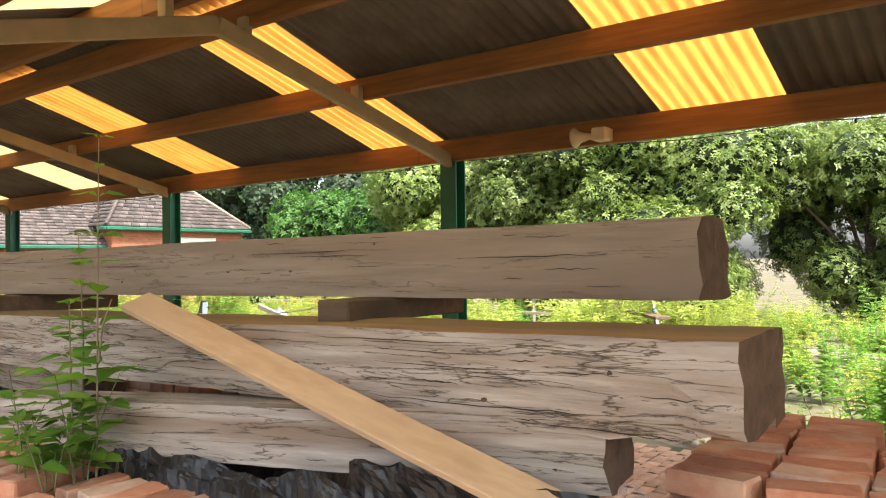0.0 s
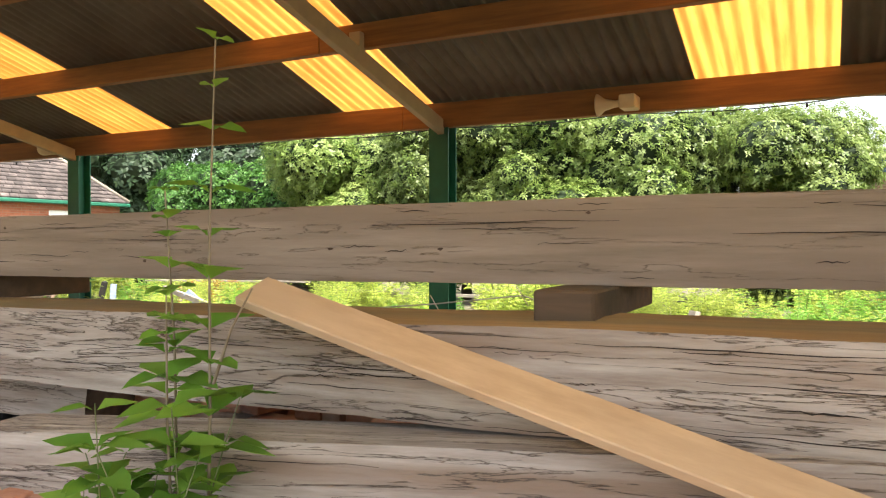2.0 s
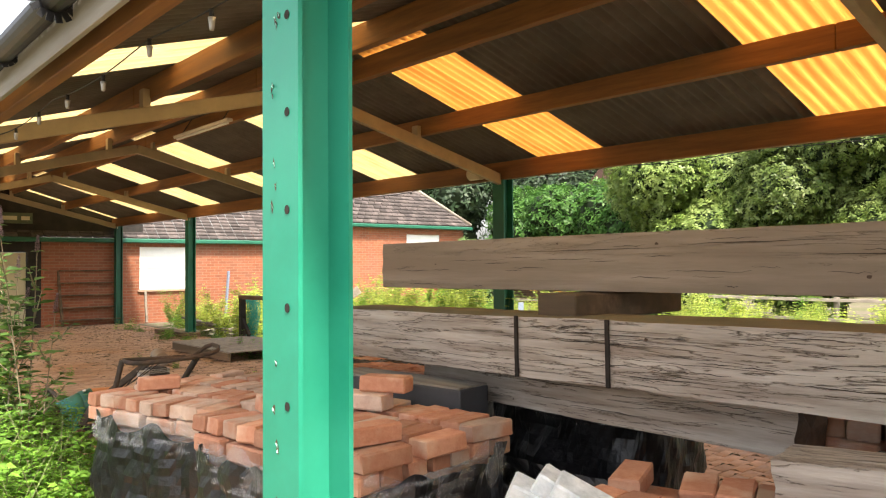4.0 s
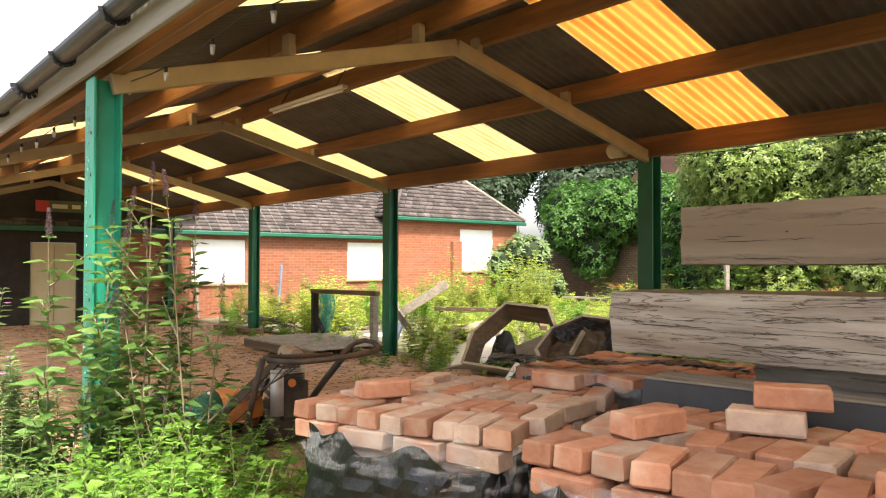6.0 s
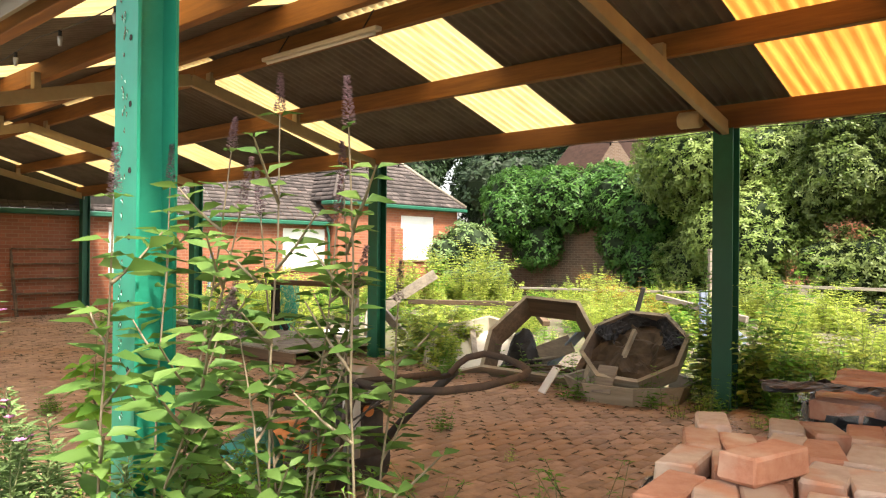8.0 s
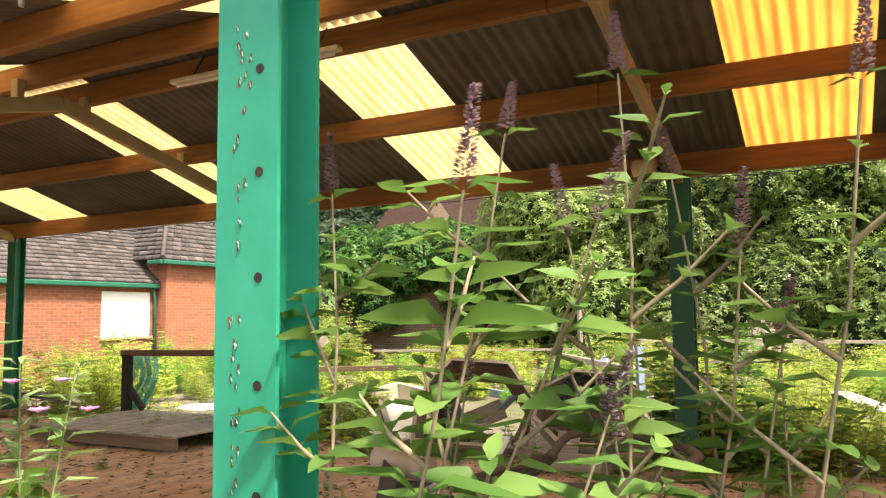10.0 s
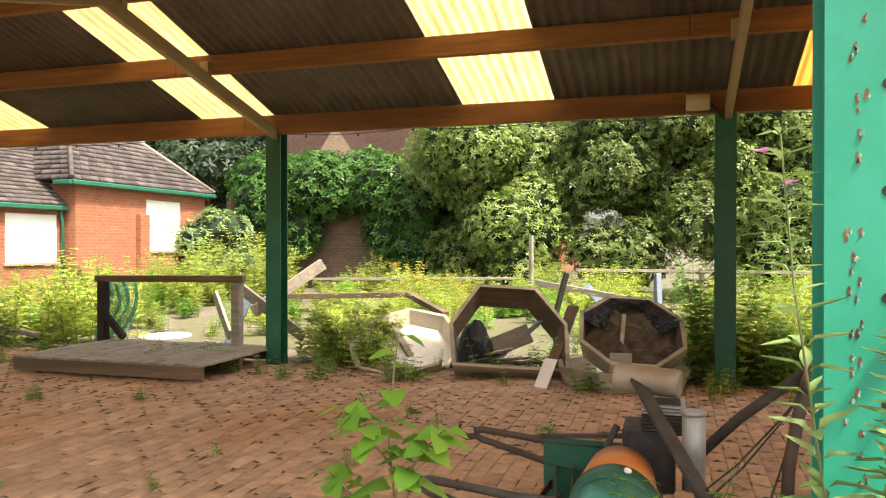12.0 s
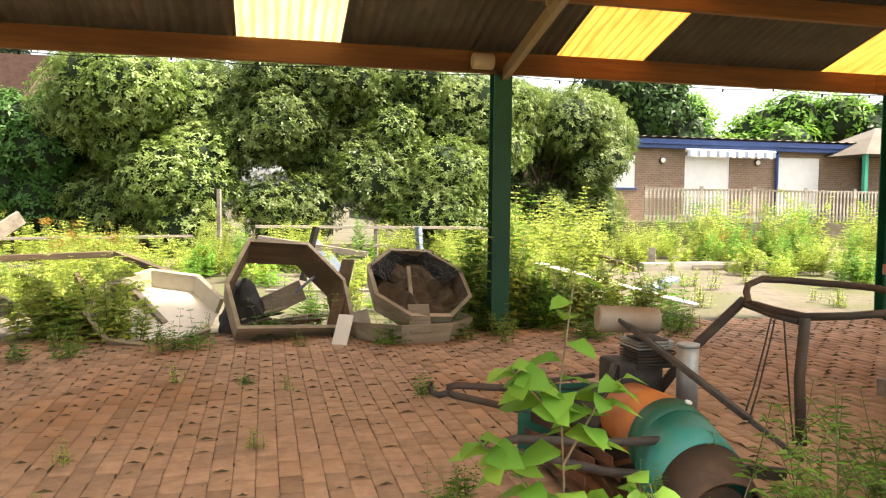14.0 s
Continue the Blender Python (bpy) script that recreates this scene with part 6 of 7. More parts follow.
# ladder rack and boards by the end wall
rack = thing("ladder_rack", (-20.7, 6.4, 0), "dark wooden shelf rack against the brick wall", "rack")
for y in (6.05, 7.45):
    bm = bmesh.new()
    stick(bm, (-20.55, y, 0), (-20.85, y - 0.08, 1.75 if y < 7 else 1.2), 0.05, 0.06)
    part("side_rail", bevelled(bm, 0.004), BROWN_BOARD, rack)
for k in range(5):
    bm = bmesh.new()
    z = 0.15 + k * 0.3
    stick(bm, (-20.6 - 0.04 * k, 6.0, z), (-20.6 - 0.04 * k, 7.45, z), 0.18, 0.03)
    part("shelf", bevelled(bm, 0.003), BROWN_BOARD, rack)
bm = bmesh.new()
box(bm, -20.98, -20.93, 6.1, 7.3, 0.3, 1.8)
solid("panel", bevelled(bm, 0.004), BROWN_BOARD, "brown wood panel leaning on the end wall", "panel")

# ---- blue trimmed building on the bank ----
bm = bmesh.new()
box(bm, -0.5, 60, 21.6, 80, -0.1, 0.78)
solid("terrace", bm, YARD, "raised bank with a paved terrace", "terrace", kind="structure")
bb = thing("pavilion", (7, 24, 1.0), "long low brown brick building with blue fascia", "building")
BY = 24.0


def wall_y(bm, y, thick, x0, x1, z0, z1, holes):
    xs = sorted({x0, x1, *[h[0] for h in holes], *[h[1] for h in holes]})
    for a, b in zip(xs, xs[1:]):
        hs = [h for h in holes if h[0] <= a and h[1] >= b]
        if hs:
            box(bm, a, b, y, y + thick, z0, hs[0][2])
            box(bm, a, b, y, y + thick, hs[0][3], z1)
        else:
            box(bm, a, b, y, y + thick, z0, z1)


wins = [(1.68, 3.13, 2.12, 3.22), (5.0, 6.76, 1.2, 3.27), (8.64, 10.46, 1.2, 3.3)]
bm = bmesh.new()
wall_y(bm, BY, 0.25, 0.4, 24, 0.95, 3.5, wins)
bmesh.ops.remove_doubles(bm, verts=bm.verts, dist=0.001)
part("wall", bm, BROWN_BRICK, bb)
bm = bmesh.new()
box(bm, 0.4, 0.65, BY + 0.25, BY + 8, 0.95, 3.5)
part("side_wall", bm, BROWN_BRICK, bb)
for x0, x1, z0, z1 in wins:
    bm = bmesh.new()
    box(bm, x0, x1, BY + 0.03, BY + 0.07, z0, z1)
    w = part("shutter", bm, WHITE_BOARD, bb, "white painted window shutter")
    if z0 > 2:
        for a, b, c, d in ((x0 - 0.05, x1 + 0.05, z0 - 0.06, z0),):
            bm = bmesh.new()
            box(bm, a, b, BY - 0.04, BY + 0.03, c, d)
            part("sill", bevelled(bm, 0.006), BLUE_PAINT, w)
bm = bmesh.new()
box(bm, 0.1, 24, BY - 0.25, BY - 0.15, 3.48, 3.80)
box(bm, 0.1, 24, BY - 0.33, BY - 0.25, 3.62, 3.80)
part("fascia", bevelled(bm, 0.01), BLUE_PAINT, bb, "deep blue fascia board")
co, fs = [], []
for i in range(260):
    x = 0.0 + i * 0.0933
    for y in (BY - 0.42, BY + 8):
        co.append((x, y, 3.86 + 0.02 * math.cos(i * math.pi / 2) + (0.06 * (y - BY) if y > BY else 0)))
for i in range(259):
    fs.append((2 * i, 2 * i + 2, 2 * i + 3, 2 * i + 1))
ob = new("roof", arrays_mesh("roof", co, fs, [SHEET]))
ob.parent = bb
ob.matrix_parent_inverse = bb.matrix_basis.inverted()
bm = bmesh.new()
tube(bm, [(8.6, BY - 0.22, 3.6), (8.6, BY - 0.1, 3.3), (8.6, BY - 0.1, 1.0)], 0.06, 8)
part("downpipe", bm, BLUE_PAINT, bb)
for x in (4.12, 7.84):
    bm = bmesh.new()
    tube(bm, [(x, BY, 3.08), (x, BY - 0.08, 3.08)], 0.12, 16)
    lamp = part("bulkhead_lamp", bevelled(bm, 0.01), BROWN_BOARD, bb)
    bm = bmesh.new()
    tube(bm, [(x, BY - 0.082, 3.08), (x, BY - 0.10, 3.08)], 0.085, 16)
    part("lens", bm, WHITE_BOARD, lamp, "white lamp glass")
aw = thing("awning", (6.6, BY - 0.4, 3.4), "rolled striped white and blue awning", "awning")
bm = bmesh.new()
tube(bm, [(4.8, BY - 0.38, 3.42), (8.3, BY - 0.38, 3.42)], 0.06, 8)
part("roller", bm, WHITE_BOARD, aw)
for k in range(28):
    bm = bmesh.new()
    x = 4.82 + k * 0.124
    box(bm, x, x + 0.118, BY - 0.45, BY - 0.44, 3.2 + 0.03 * (k % 2), 3.42)
    part("valance", bm, BLUE_GREY if k % 3 == 0 else WHITE_BOARD, aw)
wing = thing("porch", (13, 22.8, 1.0), "green posted porch with grey hipped roof", "porch")
bm = bmesh.new()
vs = [bm.verts.new(v) for v in ((10.6, 22.0, 3.35), (20, 22.0, 3.35), (20, 26, 3.35), (10.6, 26, 3.35), (13.0, 24.2, 4.5), (20, 24.2, 4.5))]
for q in ((0, 1, 5, 4), (0, 4, 3), (3, 4, 5, 2), (0, 3, 2, 1)):
    bm.faces.new([vs[i] for i in q])
part("roof", bm, SHEET, wing)
for x in (10.75, 15):
    bm = bmesh.new()
    box(bm, x - 0.07, x + 0.07, 22.1, 22.24, 1.0, 3.35)
    part("porch_post", bevelled(bm, 0.01), GREEN_PAINT, wing)
bm = bmesh.new()
box(bm, 12.1, 20, 23.6, 23.8, 0.95, 3.34)
part("wall", bm, BROWN_BRICK, wing)
rail = thing("railing", (6, 21.9, 1.0), "white painted picket railing along the terrace", "railing")
for z in (1.15, 2.0):
    bm = bmesh.new()
    box(bm, 2.4, 16, 21.95, 22.03, z, z + 0.07)
    part("rail", bevelled(bm, 0.004), FASCIA, rail)
for k in range(98):
    bm = bmesh.new()
    x = 2.45 + k * 0.138
    wd = 0.06 if k % 14 == 0 else 0.03
    box(bm, x - wd, x + wd, 21.93, 21.95, 1.02, 2.06 if k % 14 else 2.15)
    part("baluster", bm, FASCIA, rail)
for th in (bb, aw, wing, rail):   # all stand on the terrace
    th.matrix_basis = Matrix.Translation((0, 0, -0.22)) @ th.matrix_basis
# gabled house with a dark roof beyond the trees
FAR_ROOF = mat("far_roof", (0.024, 0.014, 0.011), (0.045, 0.026, 0.02), 4, 0.95, 0.3, space="World", spec=0.08)
gh = thing("distant_house", (-21.5, 36, 0), "distant house with brown tiled gables above the trees", "house")
bm = bmesh.new()
vs = [bm.verts.new(v) for v in ((-29, 35, 4.5), (-12, 35, 4.5), (-12, 39, 8.0), (-29, 39, 8.0), (-29, 43, 4.5), (-12, 43, 4.5))]
for q in ((0, 1, 2, 3), (3, 2, 5, 4)):
    bm.faces.new([vs[i] for i in q])
part("roof", bm, FAR_ROOF, gh)
bm = bmesh.new()
box(bm, -28.6, -12.4, 35.3, 42.7, -0.1, 4.6)
part("wall", bm, HOUSE_BRICK, gh)
for gx0 in (-23.5, -17.5):
    bm = bmesh.new()
    vs = [bm.verts.new(v) for v in ((gx0 - 2, 34.4, 4.4), (gx0 + 2, 34.4, 4.4), (gx0, 34.4, 7.2), (gx0, 38, 7.2), (gx0 - 2, 38, 4.4), (gx0 + 2, 38, 4.4))]
    for q, mi in (((0, 1, 2), 1), ((0, 2, 3, 4), 0), ((1, 5, 3, 2), 0)):
        bm.faces.new([vs[i] for i in q]).material_index = mi
    part("gable", bm, (FAR_ROOF, BROWN_BRICK), gh)

# ---- fittings of the shed ----
horn = thing("horn_speaker", (-1.05, 7.2, 2.5), "cream horn loudspeaker fixed under the eave", "loudspeaker")
bm = bmesh.new()
rings = []
for x, rad in ((0, 0.025), (0.06, 0.03), (0.13, 0.05), (0.17, 0.085), (0.18, 0.09)):
    rings.append([bm.verts.new((-1.16 + 0.18 - x, 7.12 + rad * math.cos(a * math.pi / 8), 2.50 + rad * 0.9 * math.sin(a * math.pi / 8))) for a in range(16)])
for s, t in zip(rings, rings[1:]):
    for k in range(16):
        bm.faces.new((s[k], s[(k + 1) % 16], t[(k + 1) % 16], t[k])).smooth = True
bm.faces.new(rings[0])
bm.faces.new(rings[-1])
part("horn", bm, HORN, horn)
bm = bmesh.new()
box(bm, -1.0, -0.88, 7.08, 7.27, 2.46, 2.56)
part("driver_box", bevelled(bm, 0.01), HORN, horn)
# second loudspeaker, a plain drum that gives no light
fl = thing("floodlight", (-7.25, 7.2, 2.5), "cream drum shaped loudspeaker beside the post", "loudspeaker")
bm = bmesh.new()
tube(bm, [(-7.36, 7.12, 2.53), (-7.16, 7.12, 2.53)], 0.075, 16)
part("drum", bevelled(bm, 0.012), HORN, fl)
bm = bmesh.new()
tube(bm, [(-7.16, 7.14, 2.53), (-7.1, 7.2, 2.45), (-7.04, 7.24, 2.4)], 0.012, 6)
part("bracket", bm, IRON, fl)
tubelight = thing("strip_light", (-9.6, 4.77, 3.1), "unlit fluorescent batten under the ridge purlin", "lamp")
bm = bmesh.new()
box(bm, -10.3, -8.75, 4.74, 4.81, 3.085, 3.12)
part("batten", bevelled(bm, 0.006), CONDUIT, tubelight)
bm = bmesh.new()
tube(bm, [(-10.25, 4.775, 3.07), (-8.8, 4.775, 3.07)], 0.014, 8)
part("tube", bm, WHITE_BOARD, tubelight)
for x in (-10.1, -8.95):
    bm = bmesh.new()
    tube(bm, [(x, 4.775, 3.12), (x, 4.9, 3.32)], 0.006, 6)
    part("hanger", bm, IRON, tubelight)
for name, y, z, x0, x1 in (("festoon_lights", 7.38, 2.47, -20.5, 8), ("festoon_lights", 2.2, 2.42, -20.5, 8)):
    fs_ = thing(name, (x0, y, z), "string of small unlit bulbs on black cable along the eave", "string lights")
    pts = []
    n = int((x1 - x0) / 0.15)
    for i in range(n + 1):
        x = x0 + (x1 - x0) * i / n
        pts.append((x, y, z - 0.035 * abs(math.sin((x - x0) * math.pi / 1.5))))
    bm = bmesh.new()
    tube(bm, pts, 0.004, 4)
    part("cable", bm, CABLE, fs_)
    for i in range(2, n, 4):
        p = Vector(pts[i])
        bm = bmesh.new()
        tube(bm, [p, p - Vector((0, 0, 0.03))], 0.009, 6)
        h = part("bulb_holder", bm, CABLE, fs_)
        if y < 3:
            bm = bmesh.new()
            tube(bm, [p - Vector((0, 0, 0.03)), p - Vector((0, 0, 0.045)), p - Vector((0, 0, 0.065)), p - Vector((0, 0, 0.075))], 0.014, 8, 0.008)
            part("bulb", bm, METAL, h, "clear glass bulb")

# ---- old cylinder mower ----
OLD_RUST = mat("dark_rust", (0.07, 0.042, 0.028), (0.13, 0.075, 0.045), 22, 0.85, 0.5, c3=(0.05, 0.035, 0.028))
mw = thing("cylinder_mower", (-7.6, 3.3, 0), "old rusty green and orange motor mower on the pavers", "mower")


def hood(r0, r1, y0, y1, z, x=-7.68, a0=-20, a1=200, seg=20, drop=0.0):
    """A rounded cover about an axis across the machine."""
    bm = bmesh.new()
    rings = []
    for rr, y in ((r0 - 0.008, y0), (r0, y0), (r1, y1), (r1 - 0.008, y1)):
        zc = z - (drop if y == y0 else 0)
        rings.append([bm.verts.new((x + rr * math.cos(radians(a0 + (a1 - a0) * k / seg)), y, zc + rr * math.sin(radians(a0 + (a1 - a0) * k / seg)))) for k in range(seg + 1)])
    for s, t in zip(rings, rings[1:] + rings[:1]):
        for k in range(seg):
            bm.faces.new((s[k], s[k + 1], t[k + 1], t[k])).smooth = True
    return bm


def disc(r0, y, z, x=-7.68, th=0.02, seg=28):
    bm = bmesh.new()
    tube(bm, [(x, y, z), (x, y + th, z)], r0, seg)
    return bevelled(bm, 0.004)


part("engine_cover", hood(0.165, 0.14, 3.02, 3.33, 0.305, drop=0.015), MOWER_ORANGE, mw, "rust orange curved cover")
for k, (a, w) in enumerate(((66, 0.07), (74, 0.09), (82, 0.06))):
    bm = bmesh.new()
    for j in range(4):
        aa = radians(a + j * 1.6)
        bb_ = radians(a + (j + 1) * 1.6)
        vs = [bm.verts.new((-7.68 + 0.167 * math.cos(t), y, 0.275 + 0.167 * math.sin(t))) for t, y in ((aa, 3.12), (bb_, 3.12), (bb_, 3.12 + w), (aa, 3.12 + w))]
        bm.faces.new(vs)
    part("maker_badge", bm, GOLD if k != 1 else WHITE_BOARD, mw, "faded gold badge")
part("green_band", hood(0.175, 0.172, 2.93, 3.02, 0.285, drop=0.025), MOWER_GREEN, mw)
bm = bmesh.new()
tube(bm, [(-7.63, 2.96, 0.447), (-7.628, 2.958, 0.455)], 0.014, 12)
part("filler_cap", bm, WHITE_BOARD, mw, "pale round cap")
part("chain_guard", hood(0.19, 0.185, 2.76, 2.93, 0.245, drop=0.075), MOWER_TEAL, mw, "scratched teal chain cover")
part("guard_end", disc(0.182, 2.768, 0.168, th=0.012), MOWER_TEAL, mw)
part("cover_end", disc(0.136, 3.30, 0.30, th=0.012), MOWER_ORANGE, mw)
part("guard_rim", hood(0.175, 0.19, 2.62, 2.76, 0.165, a0=0, a1=180, drop=0.075), OLD_RUST, mw, "rusty front cover")
part("roller", disc(0.115, 2.66, 0.12, th=0.06), OLD_RUST, mw, "rusty end roller")
part("roller", disc(0.17, 3.34, 0.18, th=0.42), IRON, mw)
part("hub", disc(0.04, 2.635, 0.12, th=0.03), IRON, mw)
# side arms with slotted hook ends
for y, zz in ((3.715, 0.352), (2.87, 0.36)):
    bm = bmesh.new()
    tube(bm, [(-7.75, y, zz - 0.02), (-8.02, y, zz - 0.015), (-8.2, y, zz + 0.004), (-8.36, y, zz + 0.02), (-8.40, y, zz + 0.012), (-8.405, y, zz - 0.008), (-8.37, y, zz - 0.025), (-8.2, y, zz - 0.07), (-8.02, y, zz - 0.12), (-7.75, y, zz - 0.16)], 0.017, 8)
    tube(bm, [(-8.38, y, zz - 0.01), (-8.44, y, zz - 0.022), (-8.475, y, zz - 0.008), (-8.482, y, zz + 0.018), (-8.474, y, zz + 0.04)], 0.017, 8, 0.012)
    part("side_arm", bm, IRON, mw, "dark iron arm with hooked end")
    bm = bmesh.new()
    tube(bm, [(-8.25, y, zz - 0.01), (-8.25, y, zz + 0.02), (-8.255, y, zz + 0.03)], 0.009, 8)
    part("bolt", bm, RUST, mw)
bm = bmesh.new()
box(bm, -8.06, -7.70, 3.70, 3.712, 0.05, 0.36)
part("side_plate", bevelled(bm, 0.003), MOWER_GREEN, mw, "dark green side plate")
bm = bmesh.new()
stick(bm, (-8.07, 3.70, 0.365), (-7.68, 3.70, 0.395), 0.022, 0.02)
part("plate_edge", bm, IRON, mw)
bm = bmesh.new()
box(bm, -8.0, -7.86, 3.0, 3.74, 0.05, 0.07)
part("bottom_blade", bm, RUST, mw)
for k in range(6):
    a = k * math.pi / 3
    bm = bmesh.new()
    pts = [(-7.95 + 0.075 * math.cos(a + s * 1.2), 3.02 + s * 0.7, 0.15 + 0.075 * math.sin(a + s * 1.2)) for s in (0, 0.2, 0.4, 0.6, 0.8, 1)]
    for p, q in zip(pts, pts[1:]):
        stick(bm, p, q, 0.006, 0.04)
    part("reel_blade", bm, RUST, mw)
for k in range(3):
    bm = bmesh.new()
    stick(bm, (-7.9 + k * 0.04, 3.45, 0.02 + k * 0.03), (-7.8 + k * 0.03, 3.02, 0.22 + k * 0.02), 0.02, 0.02)
    part("tie_rod", bm, RUST, mw)
# engine
bm = bmesh.new()
box(bm, -7.68, -7.46, 3.44, 3.66, 0.22, 0.50)
part("crankcase", bevelled(bm, 0.02, 2), IRON, mw)
for k in range(9):
    bm = bmesh.new()
    box(bm, -7.60, -7.42, 3.42, 3.60, 0.48 + k * 0.014, 0.487 + k * 0.014)
    part("cooling_fin", bm, METAL if k > 5 else IRON, mw)
bm = bmesh.new()
box(bm, -7.58, -7.44, 3.44, 3.58, 0.48, 0.605)
part("cylinder_head", bm, IRON, mw)
bm = bmesh.new()
tube(bm, [(-7.41, 3.49, 0.5), (-7.39, 3.48, 0.5)], 0.03, 10)
part("spark_cap", bm, MOWER_ORANGE, mw, "red brown cap")
bm = bmesh.new()
c0, c1 = Vector((-7.72, 3.60, 0.685)), Vector((-7.44, 3.54, 0.675))
tube(bm, [c0, c0.lerp(c1, 0.06), c0.lerp(c1, 0.94), c1], 0.062, 20)
part("fuel_tank", bevelled(bm, 0.006), TANK_METAL, mw, "stained steel fuel tank")
bm = bmesh.new()
tube(bm, [(-7.39, 3.36, 0.28), (-7.39, 3.36, 0.585)], 0.047, 18)
tube(bm, [(-7.39, 3.36, 0.585), (-7.39, 3.36, 0.6)], 0.05, 18)
part("silencer", bm, METAL, mw, "grey cylindrical silencer")
bm = bmesh.new()
tube(bm, [(-7.70, 3.45, 0.50), (-7.74, 3.42, 0.42), (-7.72, 3.38, 0.33), (-7.66, 3.36, 0.30)], 0.016, 8)
part("carburettor_pipe", bm, IRON, mw)
bm = bmesh.new()
stick(bm, (-7.63, 3.56, 0.69), (-7.36, 2.96, 0.37), 0.07, 0.02, up=(0.3, 0, 1))
stick(bm, (-7.36, 2.96, 0.37), (-7.22, 2.82, 0.24), 0.06, 0.02, up=(0.3, 0, 1))
part("drive_guard", bevelled(bm, 0.004), IRON, mw, "dark drive belt guard")
# handles
bm = bmesh.new()
tube(bm, [(-7.42, 3.60, 0.30), (-7.2, 3.63, 0.52), (-6.92, 3.64, 0.75)], 0.024, 8)
part("handle_leg", bm, IRON, mw)
bm = bmesh.new()
tube(bm, [(-7.10, 2.98, 0.24), (-7.08, 3.03, 0.50), (-7.03, 3.07, 0.745)], 0.022, 8)
part("handle_leg", bm, IRON, mw)
bm = bmesh.new()
tube(bm, [(-6.93, 3.62, 0.73), (-6.98, 3.36, 0.72), (-7.03, 3.10, 0.725)], 0.014, 8)
part("cross_bar", bm, IRON, mw)
bm = bmesh.new()
tube(bm, [(-6.92, 3.60, 0.74), (-6.90, 3.65, 0.79), (-6.87, 3.68, 0.82), (-6.78, 3.70, 0.845), (-6.65, 3.69, 0.84), (-6.50, 3.62, 0.83), (-6.38, 3.52, 0.825), (-6.33, 3.42, 0.82), (-6.36, 3.18, 0.80), (-6.46, 3.04, 0.785),
          (-6.62, 3.02, 0.77), (-6.84, 3.04, 0.755), (-7.02, 3.08, 0.75), (-6.99, 3.30, 0.745), (-6.94, 3.54, 0.745)], 0.017, 8)
part("handlebar", bm, OLD_RUST, mw, "bent rusty tubular handlebar")
for k, (a, b) in enumerate((((-6.97, 3.36, 0.72), (-7.36, 2.98, 0.40)), ((-6.98, 3.32, 0.72), (-7.34, 2.98, 0.38)), ((-7.0, 3.24, 0.72), (-7.2, 2.9, 0.28)))):
    a, b = Vector(a), Vector(b)
    bm = bmesh.new()
    tube(bm, [a, a.lerp(b, 0.3) - Vector((0, 0, 0.02)), a.lerp(b, 0.7) - Vector((0, 0, 0.025)), b], 0.004, 5)
    part("control_cable", bm, IRON, mw, "hanging control cable")
bm = bmesh.new()
stick(bm, (-7.5, 2.9, 0.20), (-7.12, 3.05, 0.10), 0.03, 0.05)
part("chassis_bar", bevelled(bm, 0.004), IRON, mw)

# ---- brick pavers ----
def paver_mesh():
    bm = bmesh.new()
    w, l, h = 0.0488, 0.0965, 0.03
    top = [bm.verts.new(v) for v in ((-w + 0.004, -l + 0.004, 0), (w - 0.004, -l + 0.004, 0), (w - 0.004, l - 0.004, 0), (-w + 0.004, l - 0.004, 0))]
    low = [bm.verts.new(v) for v in ((-w, -l, -0.004), (w, -l, -0.004), (w, l, -0.004), (-w, l, -0.004))]
    bot = [bm.verts.new((v.co.x, v.co.y, -h)) for v in low]
    bm.faces.new(top)
    for a, b in ((top, low), (low, bot)):
        for k in range(4):
            bm.faces.new((a[k], b[k], b[(k + 1) % 4], a[(k + 1) % 4]))
    return to_mesh("paver", bm, PAVER)


paving = thing("paving", (-8, 4.5, 0), "worn red brown block pavers with mossy joints", "pavement", kind="structure")
bm = bmesh.new()
box(bm, -20.9, 8.2, 1.3, 7.72, -0.05, -0.012)
part("joint_bed", bm, JOINT, paving)
pm = paver_mesh()
base = np.array([v.co for v in pm.vertices])
polys = np.array([list(p.vertices) for p in pm.polygons])
r = random.Random(99)
CO, FS = [], []
PX, PY = 0.0995, 0.2005
placed = 0
for i in range(int((8.2 + 20.9) / PX)):
    x = -20.85 + i * PX
    for j in range(32):
        y = 1.32 + (j + 0.5 * (i % 2)) * PY + 0.1
        if y > 7.62:
            continue
        sag = 0.006 * noise.noise(Vector((x * 0.8, y * 0.8, 0))) + r.uniform(-0.003, 0.003)
        if -9.6 < x < -8.2 and 4.2 < y < 6.4:
            ob = new("paver", pm)
            ob.parent = paving
            ob.matrix_basis = pose(x + 8, y - 4.5, sag, r.uniform(-1.2, 1.2), r.uniform(-1.2, 1.2), r.uniform(-1, 1))
            continue
        t = base.copy()
        t[:, 2] += t[:, 0] * r.uniform(-0.025, 0.025) + t[:, 1] * r.uniform(-0.02, 0.02) + sag
        t[:, 0] += x + r.uniform(-0.0015, 0.0015)
        t[:, 1] += y
        FS.append(polys + len(CO) * len(base))
        CO.append(t)
ob = new("paver_field", arrays_mesh("paver_field", np.concatenate(CO), np.concatenate(FS), [PAVER]))
ob.parent = paving
ob.matrix_parent_inverse = paving.matrix_basis.inverted()
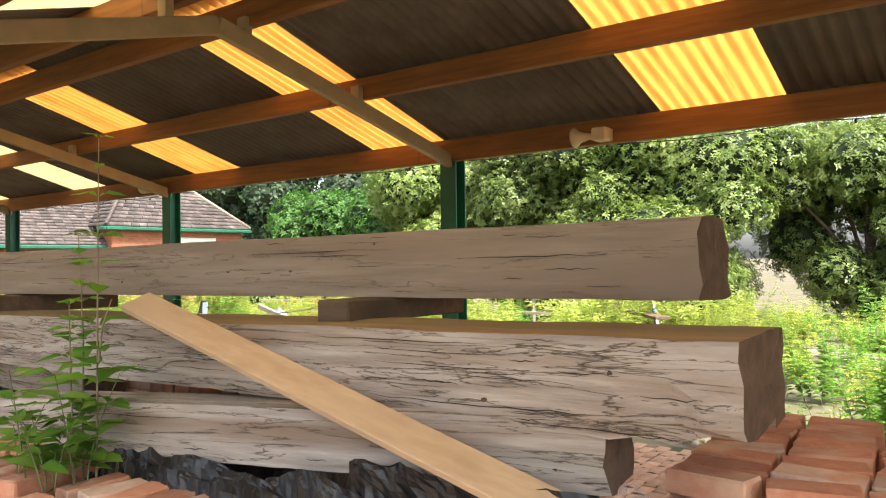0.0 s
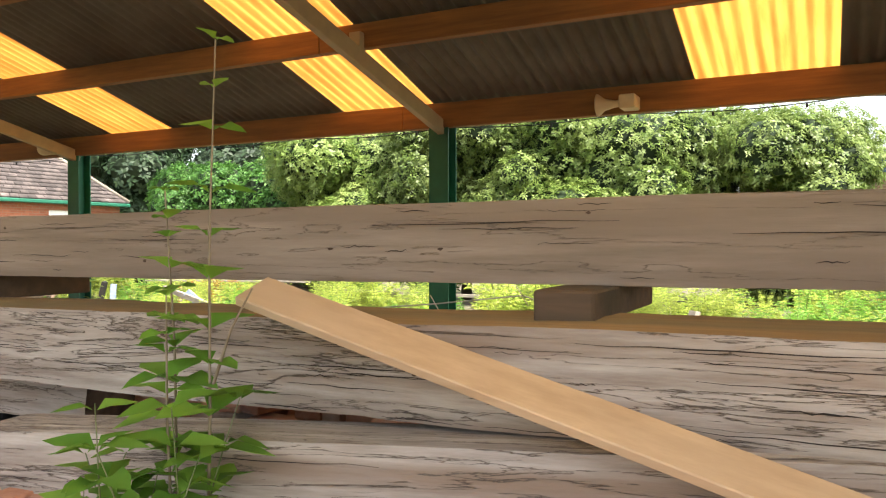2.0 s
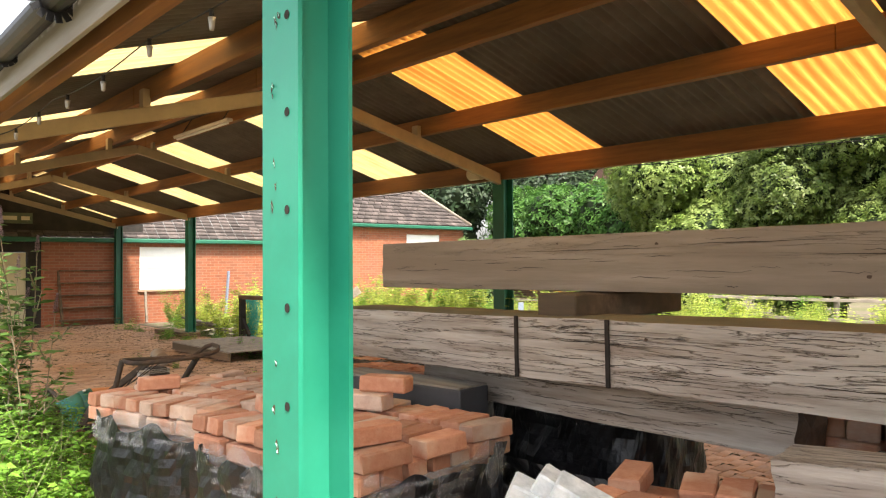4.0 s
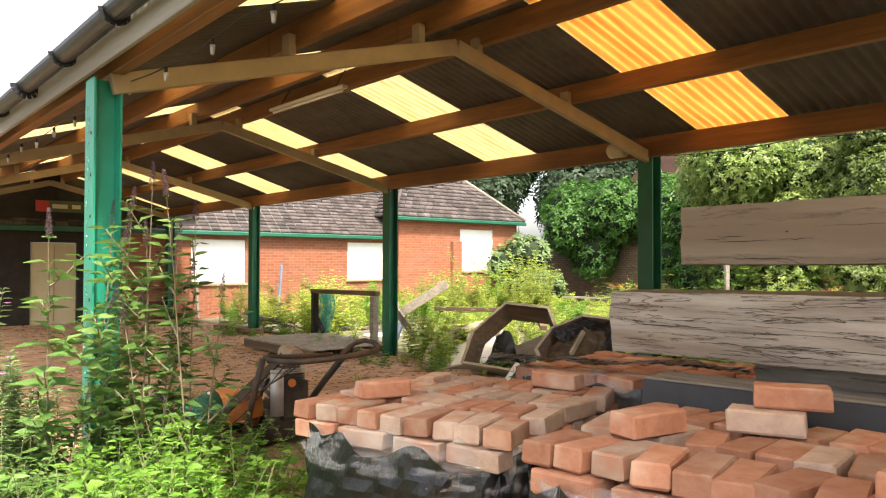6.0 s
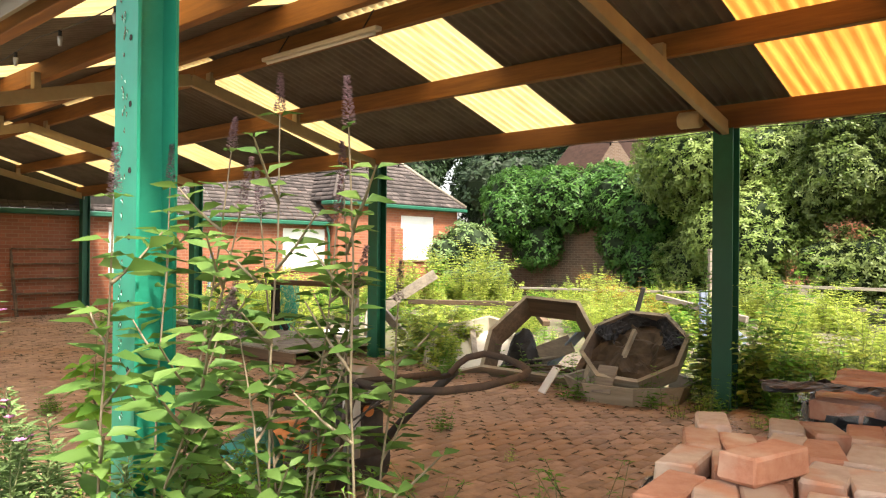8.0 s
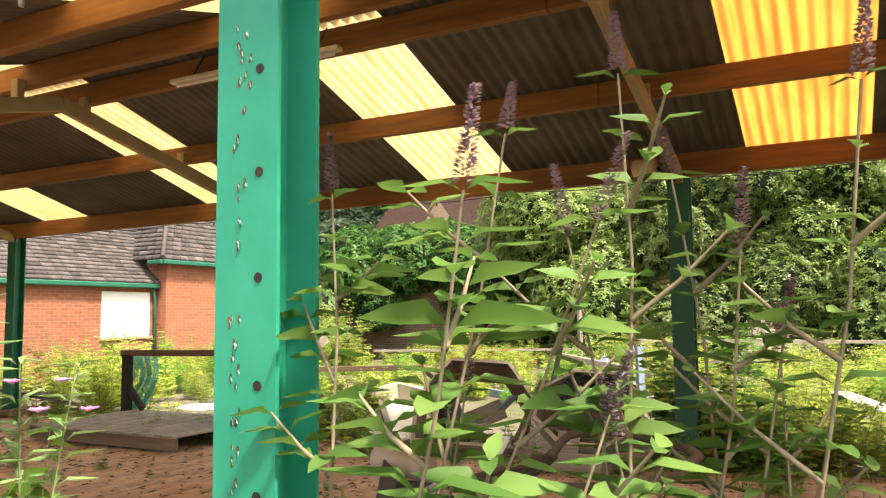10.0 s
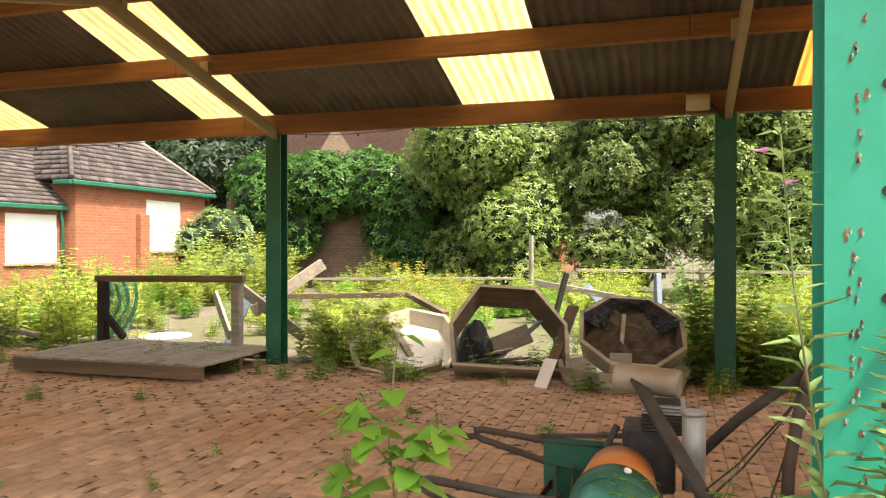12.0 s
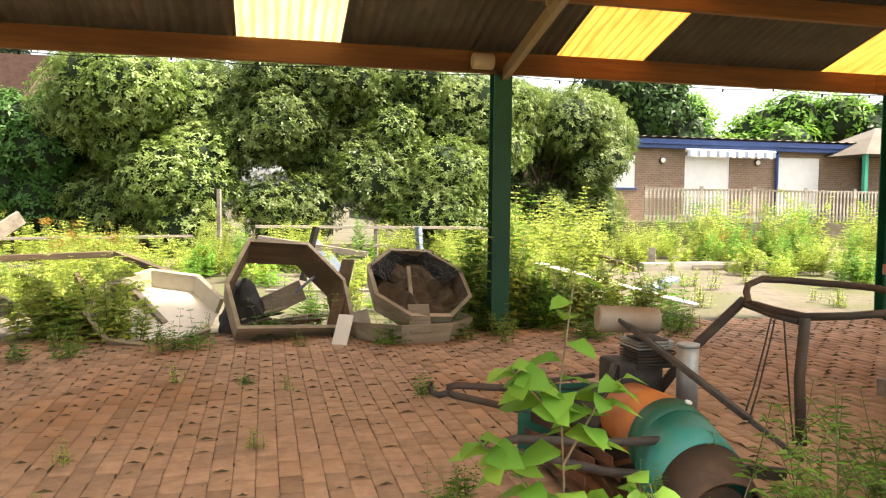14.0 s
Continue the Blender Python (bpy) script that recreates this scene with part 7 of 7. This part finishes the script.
tagged(ob, kind="stuff")

# moss, dirt and litter in the joints
r = random.Random(123)
CO, FS = [], []
for k in range(11000):
    i = r.randrange(int(29.1 / PX))
    x = -20.85 + i * PX
    if r.random() < 0.35:
        x += PX / 2
        y, lx, ly = r.uniform(2.4, 7.6), r.uniform(0.003, 0.008), r.uniform(0.02, 0.07)
    else:
        y, lx, ly = 1.32 + (r.randrange(6, 31) + 0.5 * (i % 2)) * PY, r.uniform(0.014, 0.045), r.uniform(0.003, 0.007)
    if noise.noise(Vector((x * 0.6, y * 0.6, 5))) + 0.25 * (y - 5) < r.uniform(-0.9, 0.25):
        continue
    n = 7
    ring = [(x + lx * r.uniform(0.6, 1.2) * math.cos(a * 6.283 / n), y + ly * r.uniform(0.6, 1.2) * math.sin(a * 6.283 / n), 0.001 + r.uniform(0, 0.003)) for a in range(n)]
    top = (x, y, r.uniform(0.006, 0.016))
    b = len(CO)
    CO += ring + [top]
    FS += [(b + a, b + (a + 1) % n, b + n) for a in range(n)]
tagged(new("joint_moss", arrays_mesh("joint_moss", CO, FS, [MOSS])), "dark moss and dirt along the paver joints", "moss", kind="stuff")
CO, FS = [], []
for k in range(7000):
    x, y = r.uniform(-19, -4), min(7.7, max(2.4, 7.0 + r.gauss(0, 0.9) if k % 3 else r.uniform(2.5, 7)))
    if k > 2600:
        x, y = r.uniform(-19, 3), r.uniform(7.75, 14)
    a, l, w, z = r.uniform(0, 6.283), r.uniform(0.008, 0.035), r.uniform(0.003, 0.010), r.uniform(0.006, 0.014) - (0.02 if y > 7.73 else 0)
    c, s = math.cos(a), math.sin(a)
    b = len(CO)
    CO += [(x + c * l, y + s * l, z + 0.004), (x - s * w, y + c * w, z), (x - c * l, y - s * l, z + r.uniform(0, 0.006)), (x + s * w, y - c * w, z + 0.003)]
    FS.append((b, b + 1, b + 2, b + 3))
tagged(new("leaf_litter", arrays_mesh("leaf_litter", CO, FS, [LITTER])), "dry brown leaf litter scattered on the pavers", "litter", kind="stuff")
